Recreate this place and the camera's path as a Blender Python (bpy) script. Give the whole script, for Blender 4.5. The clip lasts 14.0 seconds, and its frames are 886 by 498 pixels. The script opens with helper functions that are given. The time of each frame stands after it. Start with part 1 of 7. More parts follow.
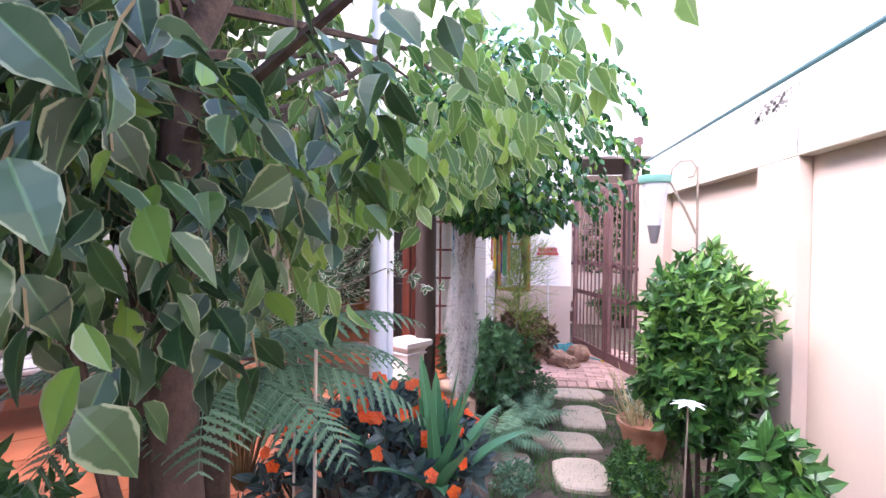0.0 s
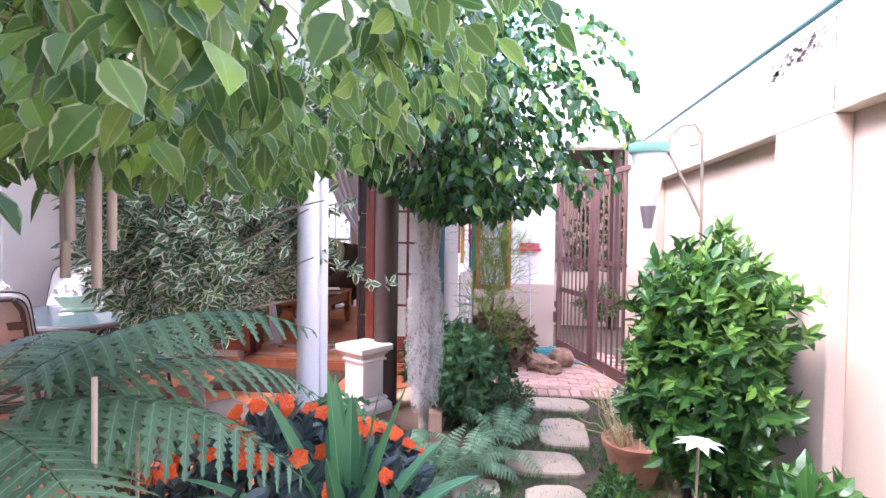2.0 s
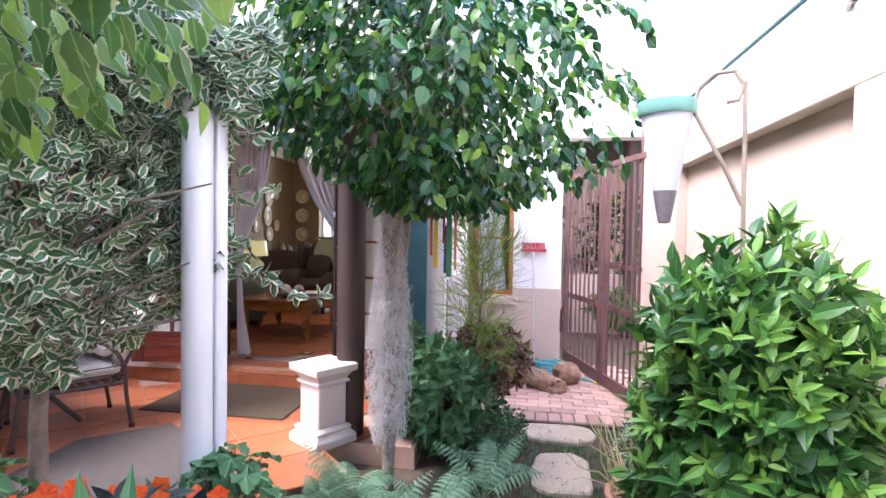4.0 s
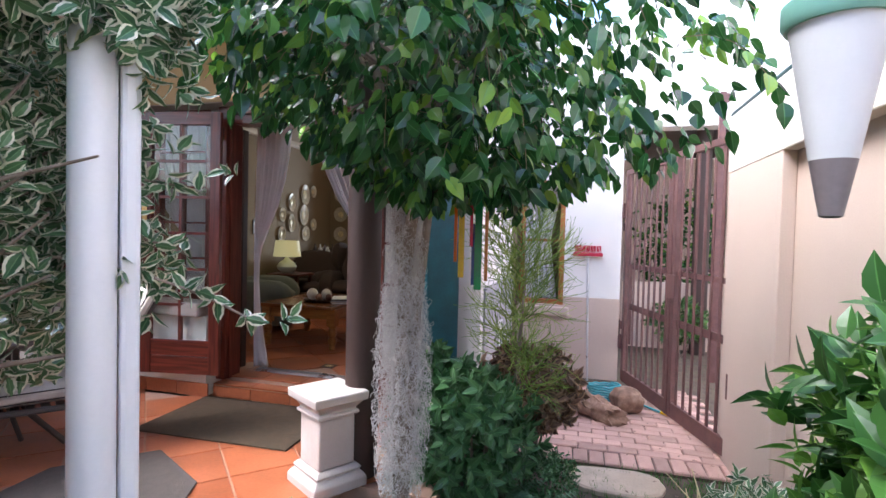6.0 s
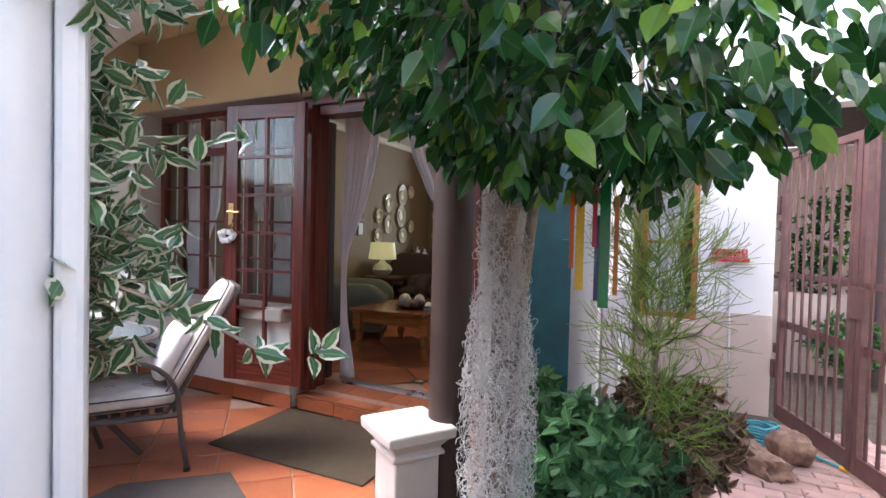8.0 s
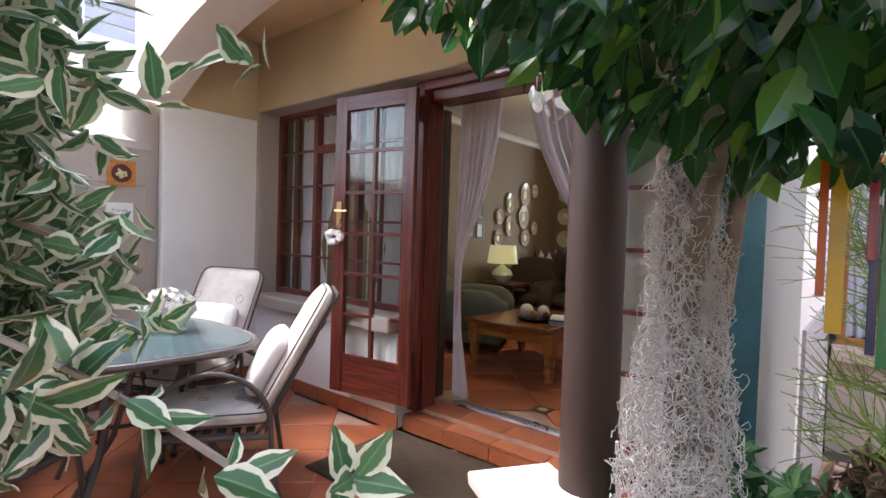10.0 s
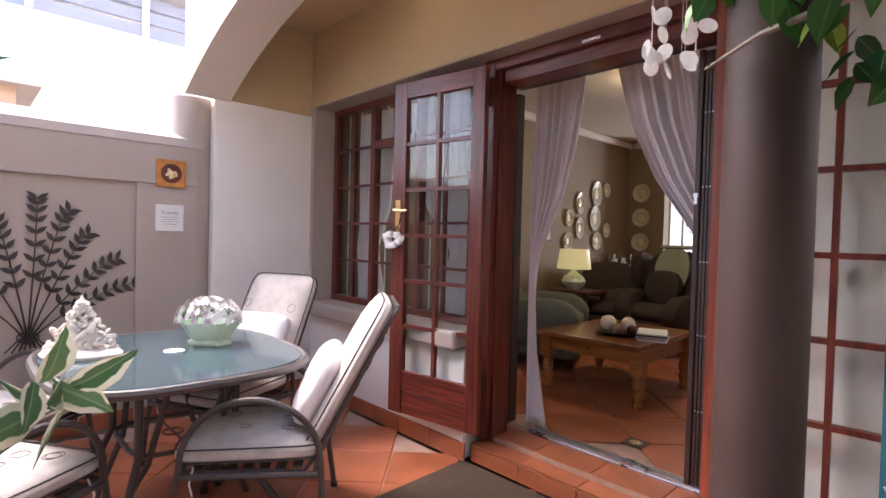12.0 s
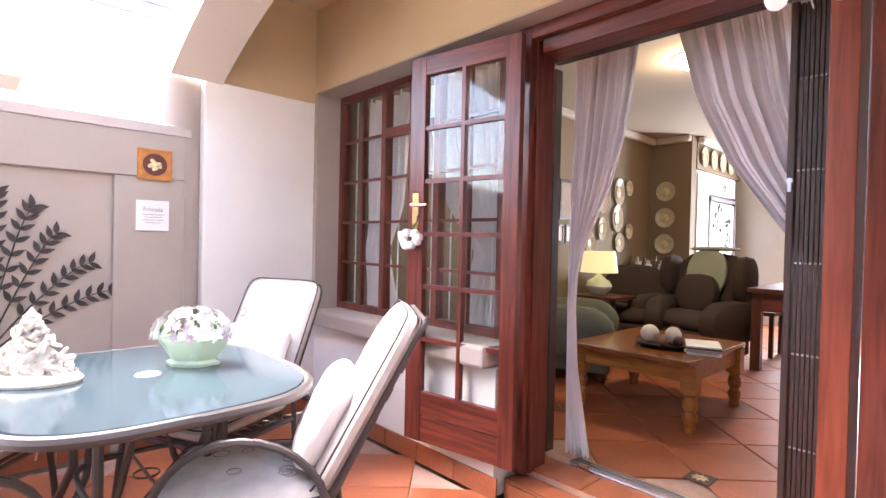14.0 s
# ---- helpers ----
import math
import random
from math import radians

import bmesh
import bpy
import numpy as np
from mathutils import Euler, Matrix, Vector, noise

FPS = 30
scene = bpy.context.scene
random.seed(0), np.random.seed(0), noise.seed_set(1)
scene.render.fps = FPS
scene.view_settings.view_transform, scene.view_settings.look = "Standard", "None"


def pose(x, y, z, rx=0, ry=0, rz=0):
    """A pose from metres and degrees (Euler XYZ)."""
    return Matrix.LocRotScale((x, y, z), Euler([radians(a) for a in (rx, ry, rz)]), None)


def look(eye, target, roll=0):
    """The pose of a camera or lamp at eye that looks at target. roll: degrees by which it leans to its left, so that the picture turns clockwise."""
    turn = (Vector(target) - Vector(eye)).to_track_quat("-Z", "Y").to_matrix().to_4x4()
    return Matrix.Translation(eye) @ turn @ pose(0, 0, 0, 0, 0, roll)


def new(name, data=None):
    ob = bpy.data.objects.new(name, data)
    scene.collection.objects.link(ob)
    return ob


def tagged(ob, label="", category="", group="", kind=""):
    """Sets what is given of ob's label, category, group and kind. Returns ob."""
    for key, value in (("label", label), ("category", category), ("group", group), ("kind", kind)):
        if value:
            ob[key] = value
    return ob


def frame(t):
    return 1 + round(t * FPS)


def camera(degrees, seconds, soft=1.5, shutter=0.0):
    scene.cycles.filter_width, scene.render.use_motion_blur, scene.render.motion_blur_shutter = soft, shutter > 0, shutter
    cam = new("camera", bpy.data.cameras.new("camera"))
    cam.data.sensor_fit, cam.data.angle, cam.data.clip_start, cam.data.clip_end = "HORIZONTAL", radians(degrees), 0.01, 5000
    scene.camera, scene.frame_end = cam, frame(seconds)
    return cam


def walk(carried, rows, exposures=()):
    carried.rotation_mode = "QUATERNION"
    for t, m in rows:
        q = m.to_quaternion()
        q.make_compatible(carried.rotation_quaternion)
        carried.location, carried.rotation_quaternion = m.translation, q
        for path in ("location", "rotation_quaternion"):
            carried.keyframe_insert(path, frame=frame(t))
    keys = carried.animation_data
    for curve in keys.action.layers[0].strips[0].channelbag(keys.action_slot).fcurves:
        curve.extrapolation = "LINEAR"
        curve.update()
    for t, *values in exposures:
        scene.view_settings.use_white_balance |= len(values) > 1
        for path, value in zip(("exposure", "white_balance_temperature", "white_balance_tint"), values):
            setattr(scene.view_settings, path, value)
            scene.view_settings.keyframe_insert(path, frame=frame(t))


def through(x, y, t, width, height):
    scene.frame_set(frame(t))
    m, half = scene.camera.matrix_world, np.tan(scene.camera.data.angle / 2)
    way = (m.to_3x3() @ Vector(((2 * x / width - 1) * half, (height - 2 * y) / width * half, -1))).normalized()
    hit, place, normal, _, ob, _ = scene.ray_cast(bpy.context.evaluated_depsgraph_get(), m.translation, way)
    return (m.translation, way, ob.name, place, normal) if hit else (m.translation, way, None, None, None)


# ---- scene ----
cam = camera(81.7, 14.0)
PATH = [
    (0, (4.332, -5.326, 1.42), (4.028, -3.35, 1.367), 0.5),
    (0.5, (4.334, -5.186, 1.392), (4.044, -3.208, 1.34), 0.5),
    (1, (4.341, -5.042, 1.374), (4.06, -3.063, 1.317), 0.7),
    (1.5, (4.386, -4.894, 1.346), (4.115, -2.914, 1.296), 0.8),
    (2, (4.448, -4.739, 1.342), (4.187, -2.757, 1.289), 0.8),
    (2.5, (4.498, -4.593, 1.328), (4.237, -2.61, 1.276), 0.9),
    (3, (4.563, -4.418, 1.331), (4.291, -2.436, 1.278), 0.9),
    (5.5, (4.655, -3.545, 1.344), (4.19, -1.6, 1.285), 1.3),
    (6, (4.632, -3.401, 1.34), (4.111, -1.471, 1.283), 1.4),
    (6.5, (4.607, -3.244, 1.345), (4.009, -1.336, 1.289), 1.4),
    (7, (4.575, -3.111, 1.336), (3.878, -1.238, 1.276), 1.4),
    (7.5, (4.518, -2.992, 1.322), (3.734, -1.153, 1.27), 1.4),
    (8, (4.459, -2.854, 1.315), (3.567, -1.064, 1.262), 1.4),
    (8.5, (4.39, -2.734, 1.309), (3.391, -1.002, 1.254), 1.4),
    (9, (4.323, -2.597, 1.313), (3.214, -0.934, 1.259), 1.6),
    (11.5, (3.908, -2.178, 1.303), (2.48, -0.779, 1.251), 1.6),
    (12, (3.816, -2.116, 1.293), (2.37, -0.735, 1.248), 1.5),
    (12.5, (3.707, -2.056, 1.292), (2.253, -0.682, 1.248), 1.5),
    (13, (3.614, -1.998, 1.279), (2.155, -0.631, 1.24), 1.5),
    (13.5, (3.513, -1.948, 1.27), (2.058, -0.578, 1.232), 1.4),
    (14, (3.405, -1.897, 1.26), (1.953, -0.52, 1.232), 1.3),
]


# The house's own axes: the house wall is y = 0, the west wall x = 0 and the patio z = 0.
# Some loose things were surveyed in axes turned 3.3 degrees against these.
TO_WALLS = Matrix.Rotation(radians(3.3), 4, "Z") @ Matrix.Translation((3.8, -5.93, 0))


def at(x, y, z=0.0):
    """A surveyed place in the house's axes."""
    return TO_WALLS @ Vector((x, y, z))


walk(cam, [(t, look(eye, target, roll)) for t, eye, target, roll in PATH],
     [(0, 3.15, 5700, 20), (1.5, 3.35, 5700, 20), (3, 3.35, 5700, 18), (5.5, 2.75, 5700, 9), (7, 2.65, 5700, 8), (9, 3.0, 5900, 7), (11.5, 2.8, 6200, 14), (12.5, 3.45, 6300, 20), (14, 4.05, 6200, 17)])

# ---- world, sun, large lights ----
world = bpy.data.worlds.new("world")
scene.world = world
world.use_nodes = True
wn = world.node_tree.nodes
sky = wn.new("ShaderNodeTexSky")
sky.sky_type, sky.sun_disc = "NISHITA", False
sky.sun_elevation, sky.sun_rotation = radians(56), radians(246)
sky.air_density, sky.dust_density, sky.ozone_density = 1.0, 4.0, 1.0
wn["Background"].inputs["Strength"].default_value = 0.15
world.node_tree.links.new(sky.outputs[0], wn["Background"].inputs[0])
sun = new("sun", bpy.data.lights.new("sun", "SUN"))
sun.data.energy, sun.data.angle, sun.data.color = 0.55, radians(30), (1.0, 0.97, 0.93)
sun.matrix_world = look((-5.5, -2.4, 9), (0, 0, 0))

# ---- materials ----
def nodes_of(m):
    nt = m.node_tree
    return nt, nt.nodes, nt.links, nt.nodes["Principled BSDF"]


def mat(name, colour, rough=0.7, metal=0.0, vary=0.12, scale=6.0, bump=0.15, grain=90.0, dirt=None, dirt_amount=0.3, spec=0.5, island=0.0):
    """Paint, plaster, wood or stone: two scales of variation, fine relief and blotches of dirt."""
    m = bpy.data.materials.new(name)
    m.use_nodes = True
    nt, n, l, b = nodes_of(m)
    co = n.new("ShaderNodeTexCoord")
    big, fine = n.new("ShaderNodeTexNoise"), n.new("ShaderNodeTexNoise")
    big.inputs["Scale"].default_value, big.inputs["Detail"].default_value = scale, 6
    fine.inputs["Scale"].default_value, fine.inputs["Detail"].default_value = grain, 4
    for t in (big, fine):
        l.new(co.outputs["Object"], t.inputs["Vector"])
    hsv = n.new("ShaderNodeHueSaturation")
    hsv.inputs["Color"].default_value = (*colour, 1)
    mr = n.new("ShaderNodeMapRange")
    mr.inputs["From Min"].default_value, mr.inputs["From Max"].default_value = 0.3, 0.7
    mr.inputs["To Min"].default_value, mr.inputs["To Max"].default_value = 1 - vary, 1 + vary
    add = n.new("ShaderNodeMath")
    add.operation = "MULTIPLY_ADD"
    add.inputs[1].default_value = 0.4
    l.new(fine.outputs[0], add.inputs[0])
    l.new(big.outputs[0], add.inputs[2])
    add2 = n.new("ShaderNodeMath")
    add2.operation = "SUBTRACT"
    add2.inputs[1].default_value = 0.2
    l.new(add.outputs[0], add2.inputs[0])
    l.new(add2.outputs[0], mr.inputs["Value"])
    value = mr.outputs[0]
    if island:
        oi = n.new("ShaderNodeObjectInfo")
        rr = n.new("ShaderNodeMapRange")
        rr.inputs["To Min"].default_value, rr.inputs["To Max"].default_value = 1 - island, 1 + island
        l.new(oi.outputs["Random"], rr.inputs["Value"])
        mul = n.new("ShaderNodeMath")
        mul.operation = "MULTIPLY"
        l.new(value, mul.inputs[0])
        l.new(rr.outputs[0], mul.inputs[1])
        value = mul.outputs[0]
    l.new(value, hsv.inputs["Value"])
    out = hsv.outputs[0]
    if dirt:
        mus = n.new("ShaderNodeTexNoise")
        mus.inputs["Scale"].default_value, mus.inputs["Detail"].default_value, mus.inputs["Roughness"].default_value = scale * 0.5, 9, 0.7
        l.new(co.outputs["Object"], mus.inputs["Vector"])
        rmp = n.new("ShaderNodeMapRange")
        rmp.inputs["From Min"].default_value, rmp.inputs["From Max"].default_value = 0.48, 0.75
        rmp.inputs["To Max"].default_value = dirt_amount
        l.new(mus.outputs[0], rmp.inputs["Value"])
        mix = n.new("ShaderNodeMixRGB")
        l.new(rmp.outputs[0], mix.inputs[0])
        l.new(out, mix.inputs[1])
        mix.inputs[2].default_value = (*dirt, 1)
        out = mix.outputs[0]
    l.new(out, b.inputs["Base Color"])
    rg = n.new("ShaderNodeMapRange")
    rg.inputs["To Min"].default_value, rg.inputs["To Max"].default_value = max(rough - 0.12, 0.02), min(rough + 0.12, 1)
    l.new(big.outputs[0], rg.inputs["Value"])
    l.new(rg.outputs[0], b.inputs["Roughness"])
    b.inputs["Metallic"].default_value = metal
    b.inputs["Specular IOR Level"].default_value = spec
    if bump:
        bp = n.new("ShaderNodeBump")
        bp.inputs["Strength"].default_value, bp.inputs["Distance"].default_value = bump, 0.01
        l.new(add.outputs[0], bp.inputs["Height"])
        l.new(bp.outputs[0], b.inputs["Normal"])
    return m


def wood(name, dark, light, rough=0.35, scale=3.0, axis="Z"):
    m = bpy.data.materials.new(name)
    m.use_nodes = True
    nt, n, l, b = nodes_of(m)
    co, mp, no, cr = n.new("ShaderNodeTexCoord"), n.new("ShaderNodeMapping"), n.new("ShaderNodeTexNoise"), n.new("ShaderNodeValToRGB")
    mp.inputs["Scale"].default_value = {"Z": (14, 14, 1), "X": (1, 14, 14), "Y": (14, 1, 14)}[axis]
    no.inputs["Scale"].default_value, no.inputs["Detail"].default_value, no.inputs["Distortion"].default_value = scale, 8, 0.6
    l.new(co.outputs["Object"], mp.inputs[0])
    l.new(mp.outputs[0], no.inputs["Vector"])
    l.new(no.outputs[0], cr.inputs[0])
    cr.color_ramp.elements[0].position, cr.color_ramp.elements[1].position = 0.3, 0.72
    cr.color_ramp.elements[0].color, cr.color_ramp.elements[1].color = (*dark, 1), (*light, 1)
    l.new(cr.outputs[0], b.inputs["Base Color"])
    b.inputs["Roughness"].default_value = rough
    bp = n.new("ShaderNodeBump")
    bp.inputs["Strength"].default_value, bp.inputs["Distance"].default_value = 0.12, 0.004
    l.new(no.outputs[0], bp.inputs["Height"])
    l.new(bp.outputs[0], b.inputs["Normal"])
    return m


def leaf_mat(name, dark, light, margin=None, edge=0.62, rough=0.35, through=0.3, young=None, young_share=0.1):
    """Leaves: colour by leaf, pale midrib, and where named a pale margin of uneven width."""
    m = bpy.data.materials.new(name)
    m.use_nodes = True
    nt, n, l, b = nodes_of(m)
    geo, uv, sep = n.new("ShaderNodeNewGeometry"), n.new("ShaderNodeUVMap"), n.new("ShaderNodeSeparateXYZ")
    l.new(uv.outputs[0], sep.inputs[0])
    cr = n.new("ShaderNodeValToRGB")
    cr.color_ramp.elements[0].color, cr.color_ramp.elements[1].color = (*dark, 1), (*light, 1)
    if young:
        e = cr.color_ramp.elements.new(1 - young_share)
        e.color = (*light, 1)
        cr.color_ramp.elements[2].color = (*young, 1)
        cr.color_ramp.elements[2].position = 1.0
        cr.color_ramp.elements[1].position = 1 - young_share - 0.02
    l.new(geo.outputs["Random Per Island"], cr.inputs[0])
    across = n.new("ShaderNodeMath")
    across.operation = "MULTIPLY_ADD"
    across.inputs[1].default_value, across.inputs[2].default_value = 2, -1
    l.new(sep.outputs[0], across.inputs[0])
    ab = n.new("ShaderNodeMath")
    ab.operation = "ABSOLUTE"
    l.new(across.outputs[0], ab.inputs[0])
    out = cr.outputs[0]
    rib = n.new("ShaderNodeMapRange")
    rib.inputs["From Min"].default_value, rib.inputs["From Max"].default_value = 0.03, 0.1
    rib.inputs["To Min"].default_value, rib.inputs["To Max"].default_value = 0.45, 0.0
    l.new(ab.outputs[0], rib.inputs["Value"])
    mx = n.new("ShaderNodeMixRGB")
    l.new(rib.outputs[0], mx.inputs[0])
    l.new(out, mx.inputs[1])
    mx.inputs[2].default_value = tuple(min(1, c * 1.9 + 0.03) for c in light) + (1,)
    out = mx.outputs[0]
    if margin:
        no = n.new("ShaderNodeTexNoise")
        no.inputs["Scale"].default_value, no.inputs["Detail"].default_value = 60, 3
        co = n.new("ShaderNodeTexCoord")
        l.new(co.outputs["Object"], no.inputs["Vector"])
        ad = n.new("ShaderNodeMath")
        ad.operation = "MULTIPLY_ADD"
        ad.inputs[1].default_value = 0.5
        l.new(no.outputs[0], ad.inputs[0])
        l.new(ab.outputs[0], ad.inputs[2])
        st = n.new("ShaderNodeMapRange")
        st.inputs["From Min"].default_value, st.inputs["From Max"].default_value = edge + 0.22, edge + 0.3
        l.new(ad.outputs[0], st.inputs["Value"])
        mm = n.new("ShaderNodeMixRGB")
        l.new(st.outputs[0], mm.inputs[0])
        l.new(out, mm.inputs[1])
        mm.inputs[2].default_value = (*margin, 1)
        out = mm.outputs[0]
    l.new(out, b.inputs["Base Color"])
    b.inputs["Roughness"].default_value = rough
    tr, ms, mo = n.new("ShaderNodeBsdfTranslucent"), n.new("ShaderNodeMixShader"), n["Material Output"]
    l.new(out, tr.inputs[0])
    ms.inputs[0].default_value = through
    l.new(b.outputs[0], ms.inputs[1])
    l.new(tr.outputs[0], ms.inputs[2])
    l.new(ms.outputs[0], mo.inputs[0])
    return m


def glow(name, colour, strength):
    m = bpy.data.materials.new(name)
    m.use_nodes = True
    b = m.node_tree.nodes["Principled BSDF"]
    b.inputs["Base Color"].default_value = (*colour, 1)
    b.inputs["Emission Color"].default_value, b.inputs["Emission Strength"].default_value = (*colour, 1), strength
    return m


def clear(name, colour=(0.9, 0.95, 0.93), rough=0.02, alpha=0.12):
    """A thin pane: it lets light by and reflects what stands before it."""
    m = bpy.data.materials.new(name)
    m.use_nodes = True
    nt, n, l, b = nodes_of(m)
    gl, tp, mx, fr = n.new("ShaderNodeBsdfGlossy"), n.new("ShaderNodeBsdfTransparent"), n.new("ShaderNodeMixShader"), n.new("ShaderNodeLayerWeight")
    fr.inputs["Blend"].default_value = 0.5
    gl.inputs["Roughness"].default_value = rough
    tp.inputs[0].default_value = (*colour, 1)
    pw, ad = n.new("ShaderNodeMath"), n.new("ShaderNodeMath")
    pw.operation, ad.operation = "POWER", "MULTIPLY_ADD"
    pw.inputs[1].default_value = 5.0
    ad.inputs[1].default_value, ad.inputs[2].default_value = 0.9, 0.03 + alpha
    l.new(fr.outputs["Facing"], pw.inputs[0])
    l.new(pw.outputs[0], ad.inputs[0])
    l.new(ad.outputs[0], mx.inputs[0])
    l.new(tp.outputs[0], mx.inputs[1])
    l.new(gl.outputs[0], mx.inputs[2])
    l.new(mx.outputs[0], n["Material Output"].inputs[0])
    return m


YELLOW = mat("yellow_plaster", (0.56, 0.41, 0.235), 0.85, vary=0.05, scale=2, bump=0.1, grain=160)
WHITE = mat("white_plaster", (0.80, 0.765, 0.73), 0.85, vary=0.04, scale=2.5, bump=0.15, grain=140, dirt=(0.55, 0.5, 0.44), dirt_amount=0.12)
BEIGE = mat("beige_plaster", (0.55, 0.432, 0.36), 0.85, vary=0.06, scale=1.6, bump=0.2, grain=120, dirt=(0.4, 0.3, 0.25), dirt_amount=0.25)
CREAM = mat("cream_plaster", (0.74, 0.66, 0.57), 0.85, vary=0.04, scale=1.6, bump=0.2, grain=120, dirt=(0.5, 0.42, 0.36), dirt_amount=0.15)
TAUPE = mat("taupe_plaster", (0.40, 0.34, 0.295), 0.85, vary=0.06, scale=2, bump=0.22, grain=110, dirt=(0.27, 0.23, 0.2), dirt_amount=0.3)
SPECK = mat("tyrolean_plaster", (0.42, 0.40, 0.40), 0.9, vary=0.35, scale=60, bump=0.5, grain=200)
TAN = mat("tan_paint", (0.21, 0.155, 0.09), 0.8, vary=0.03, scale=2, bump=0.04)
OFFWHITE = mat("white_cupboard_paint", (0.72, 0.72, 0.7), 0.5, vary=0.02, bump=0.02)
TERRA = mat("terracotta_tile", (0.37, 0.112, 0.048), 0.36, vary=0.22, scale=3.5, bump=0.08, grain=60, dirt=(0.40, 0.17, 0.09), dirt_amount=0.3, island=0.12)
GROUT = mat("grout", (0.42, 0.27, 0.2), 0.9, vary=0.15, scale=10)
BRICK = mat("paving_brick", (0.47, 0.29, 0.24), 0.85, vary=0.2, scale=9, bump=0.4, grain=120, dirt=(0.22, 0.17, 0.14), dirt_amount=0.6, island=0.22)
SLAB = mat("sandstone_slab", (0.50, 0.40, 0.30), 0.9, vary=0.15, scale=8, bump=0.5, grain=70, dirt=(0.26, 0.2, 0.15), dirt_amount=0.5, island=0.08)
SOIL = mat("garden_soil", (0.085, 0.06, 0.042), 0.95, vary=0.35, scale=12, bump=0.8, grain=60, dirt=(0.05, 0.08, 0.03), dirt_amount=0.6)
CARVED = mat("cast_stone", (0.56, 0.50, 0.47), 0.8, vary=0.08, scale=9, bump=0.2, grain=130, dirt=(0.36, 0.31, 0.28), dirt_amount=0.4)
MAHOGANY = wood("mahogany", (0.075, 0.016, 0.011), (0.20, 0.045, 0.028), 0.3)
MAHOGANY_X = wood("mahogany_across", (0.075, 0.016, 0.011), (0.22, 0.05, 0.03), 0.3, axis="X")
PINE = wood("honey_pine", (0.24, 0.09, 0.02), (0.45, 0.2, 0.055), 0.3, axis="X")
PINETOP = wood("worn_pine_top", (0.14, 0.045, 0.014), (0.30, 0.11, 0.03), 0.22, axis="X")
DARKWOOD = wood("dark_wood", (0.05, 0.015, 0.01), (0.13, 0.04, 0.025), 0.35)
BRONZE = mat("dark_brown_paint", (0.055, 0.032, 0.026), 0.42, vary=0.15, bump=0.06)
GATEPAINT = mat("maroon_gate_paint", (0.115, 0.05, 0.046), 0.5, vary=0.2, scale=12, bump=0.1, dirt=(0.2, 0.12, 0.1), dirt_amount=0.3)
COLUMN = mat("white_gloss_paint", (0.78, 0.79, 0.84), 0.35, vary=0.03, scale=5, bump=0.03, dirt=(0.5, 0.5, 0.52), dirt_amount=0.15)
POSTBROWN = mat("brown_pillar_paint", (0.04, 0.021, 0.017), 0.6, vary=0.12, bump=0.08)
TEAL = mat("teal_wood_stain", (0.012, 0.09, 0.12), 0.5, vary=0.25, scale=9, bump=0.15)
METAL = mat("grey_brown_metal", (0.075, 0.062, 0.058), 0.5, metal=0.0, vary=0.1, bump=0.05)
STEEL = mat("steel", (0.6, 0.6, 0.62), 0.3, metal=1.0, vary=0.05, bump=0.02)
BRASS = mat("brass", (0.7, 0.48, 0.2), 0.28, metal=1.0, vary=0.08, bump=0.02)
BLACKIRON = mat("black_iron", (0.035, 0.026, 0.024), 0.5, metal=0.3, vary=0.2, bump=0.1)
CUSHION = mat("oatmeal_cushion", (0.54, 0.49, 0.45), 0.9, vary=0.13, scale=14, bump=0.25, grain=260)
PIPING = mat("dark_piping", (0.05, 0.04, 0.04), 0.8)
PILLOW = mat("ivory_pillow", (0.78, 0.74, 0.72), 0.9, vary=0.03, scale=8, bump=0.15, grain=220)
MATBROWN = mat("coir_mat", (0.065, 0.043, 0.025), 0.95, vary=0.2, scale=20, bump=0.6, grain=260)
MATGREY = mat("grey_mat", (0.075, 0.06, 0.054), 0.95, vary=0.15, scale=20, bump=0.5, grain=260)
TABLEGLASS = mat("frosted_table_glass", (0.05, 0.078, 0.092), 0.12, vary=0.05, scale=3, bump=0.0, spec=0.8)
CURTAIN = mat("voile_curtain", (0.78, 0.74, 0.77), 0.9, vary=0.03, bump=0.1, grain=200)
MINT = mat("mint_glaze", (0.50, 0.64, 0.48), 0.25, vary=0.04, bump=0.03)
PLASTER = mat("ivory_resin", (0.72, 0.66, 0.58), 0.7, vary=0.12, scale=25, bump=0.35)
PETAL = mat("white_petal", (0.80, 0.76, 0.76), 0.7, vary=0.08)
LILAC = mat("dusky_petal", (0.46, 0.38, 0.42), 0.7, vary=0.15)
SHELL = mat("capiz_shell", (0.86, 0.84, 0.8), 0.3, vary=0.08, scale=30)
BARK = mat("grey_bark", (0.24, 0.19, 0.155), 0.9, vary=0.25, scale=18, bump=0.8, grain=50, dirt=(0.36, 0.34, 0.31), dirt_amount=0.5)
MOSS = mat("spanish_moss", (0.52, 0.50, 0.49), 0.95, vary=0.15, scale=8, bump=0.0)
BARKDARK = mat("dark_bark", (0.07, 0.045, 0.035), 0.9, vary=0.3, scale=20, bump=0.7)
TWIG = mat("green_twig", (0.16, 0.13, 0.06), 0.8)
CLAY = mat("clay_pot", (0.42, 0.19, 0.11), 0.8, vary=0.15, scale=10, bump=0.25, dirt=(0.5, 0.4, 0.33), dirt_amount=0.5)
CONEW = mat("frosted_plastic", (0.66, 0.66, 0.69), 0.4, vary=0.03)
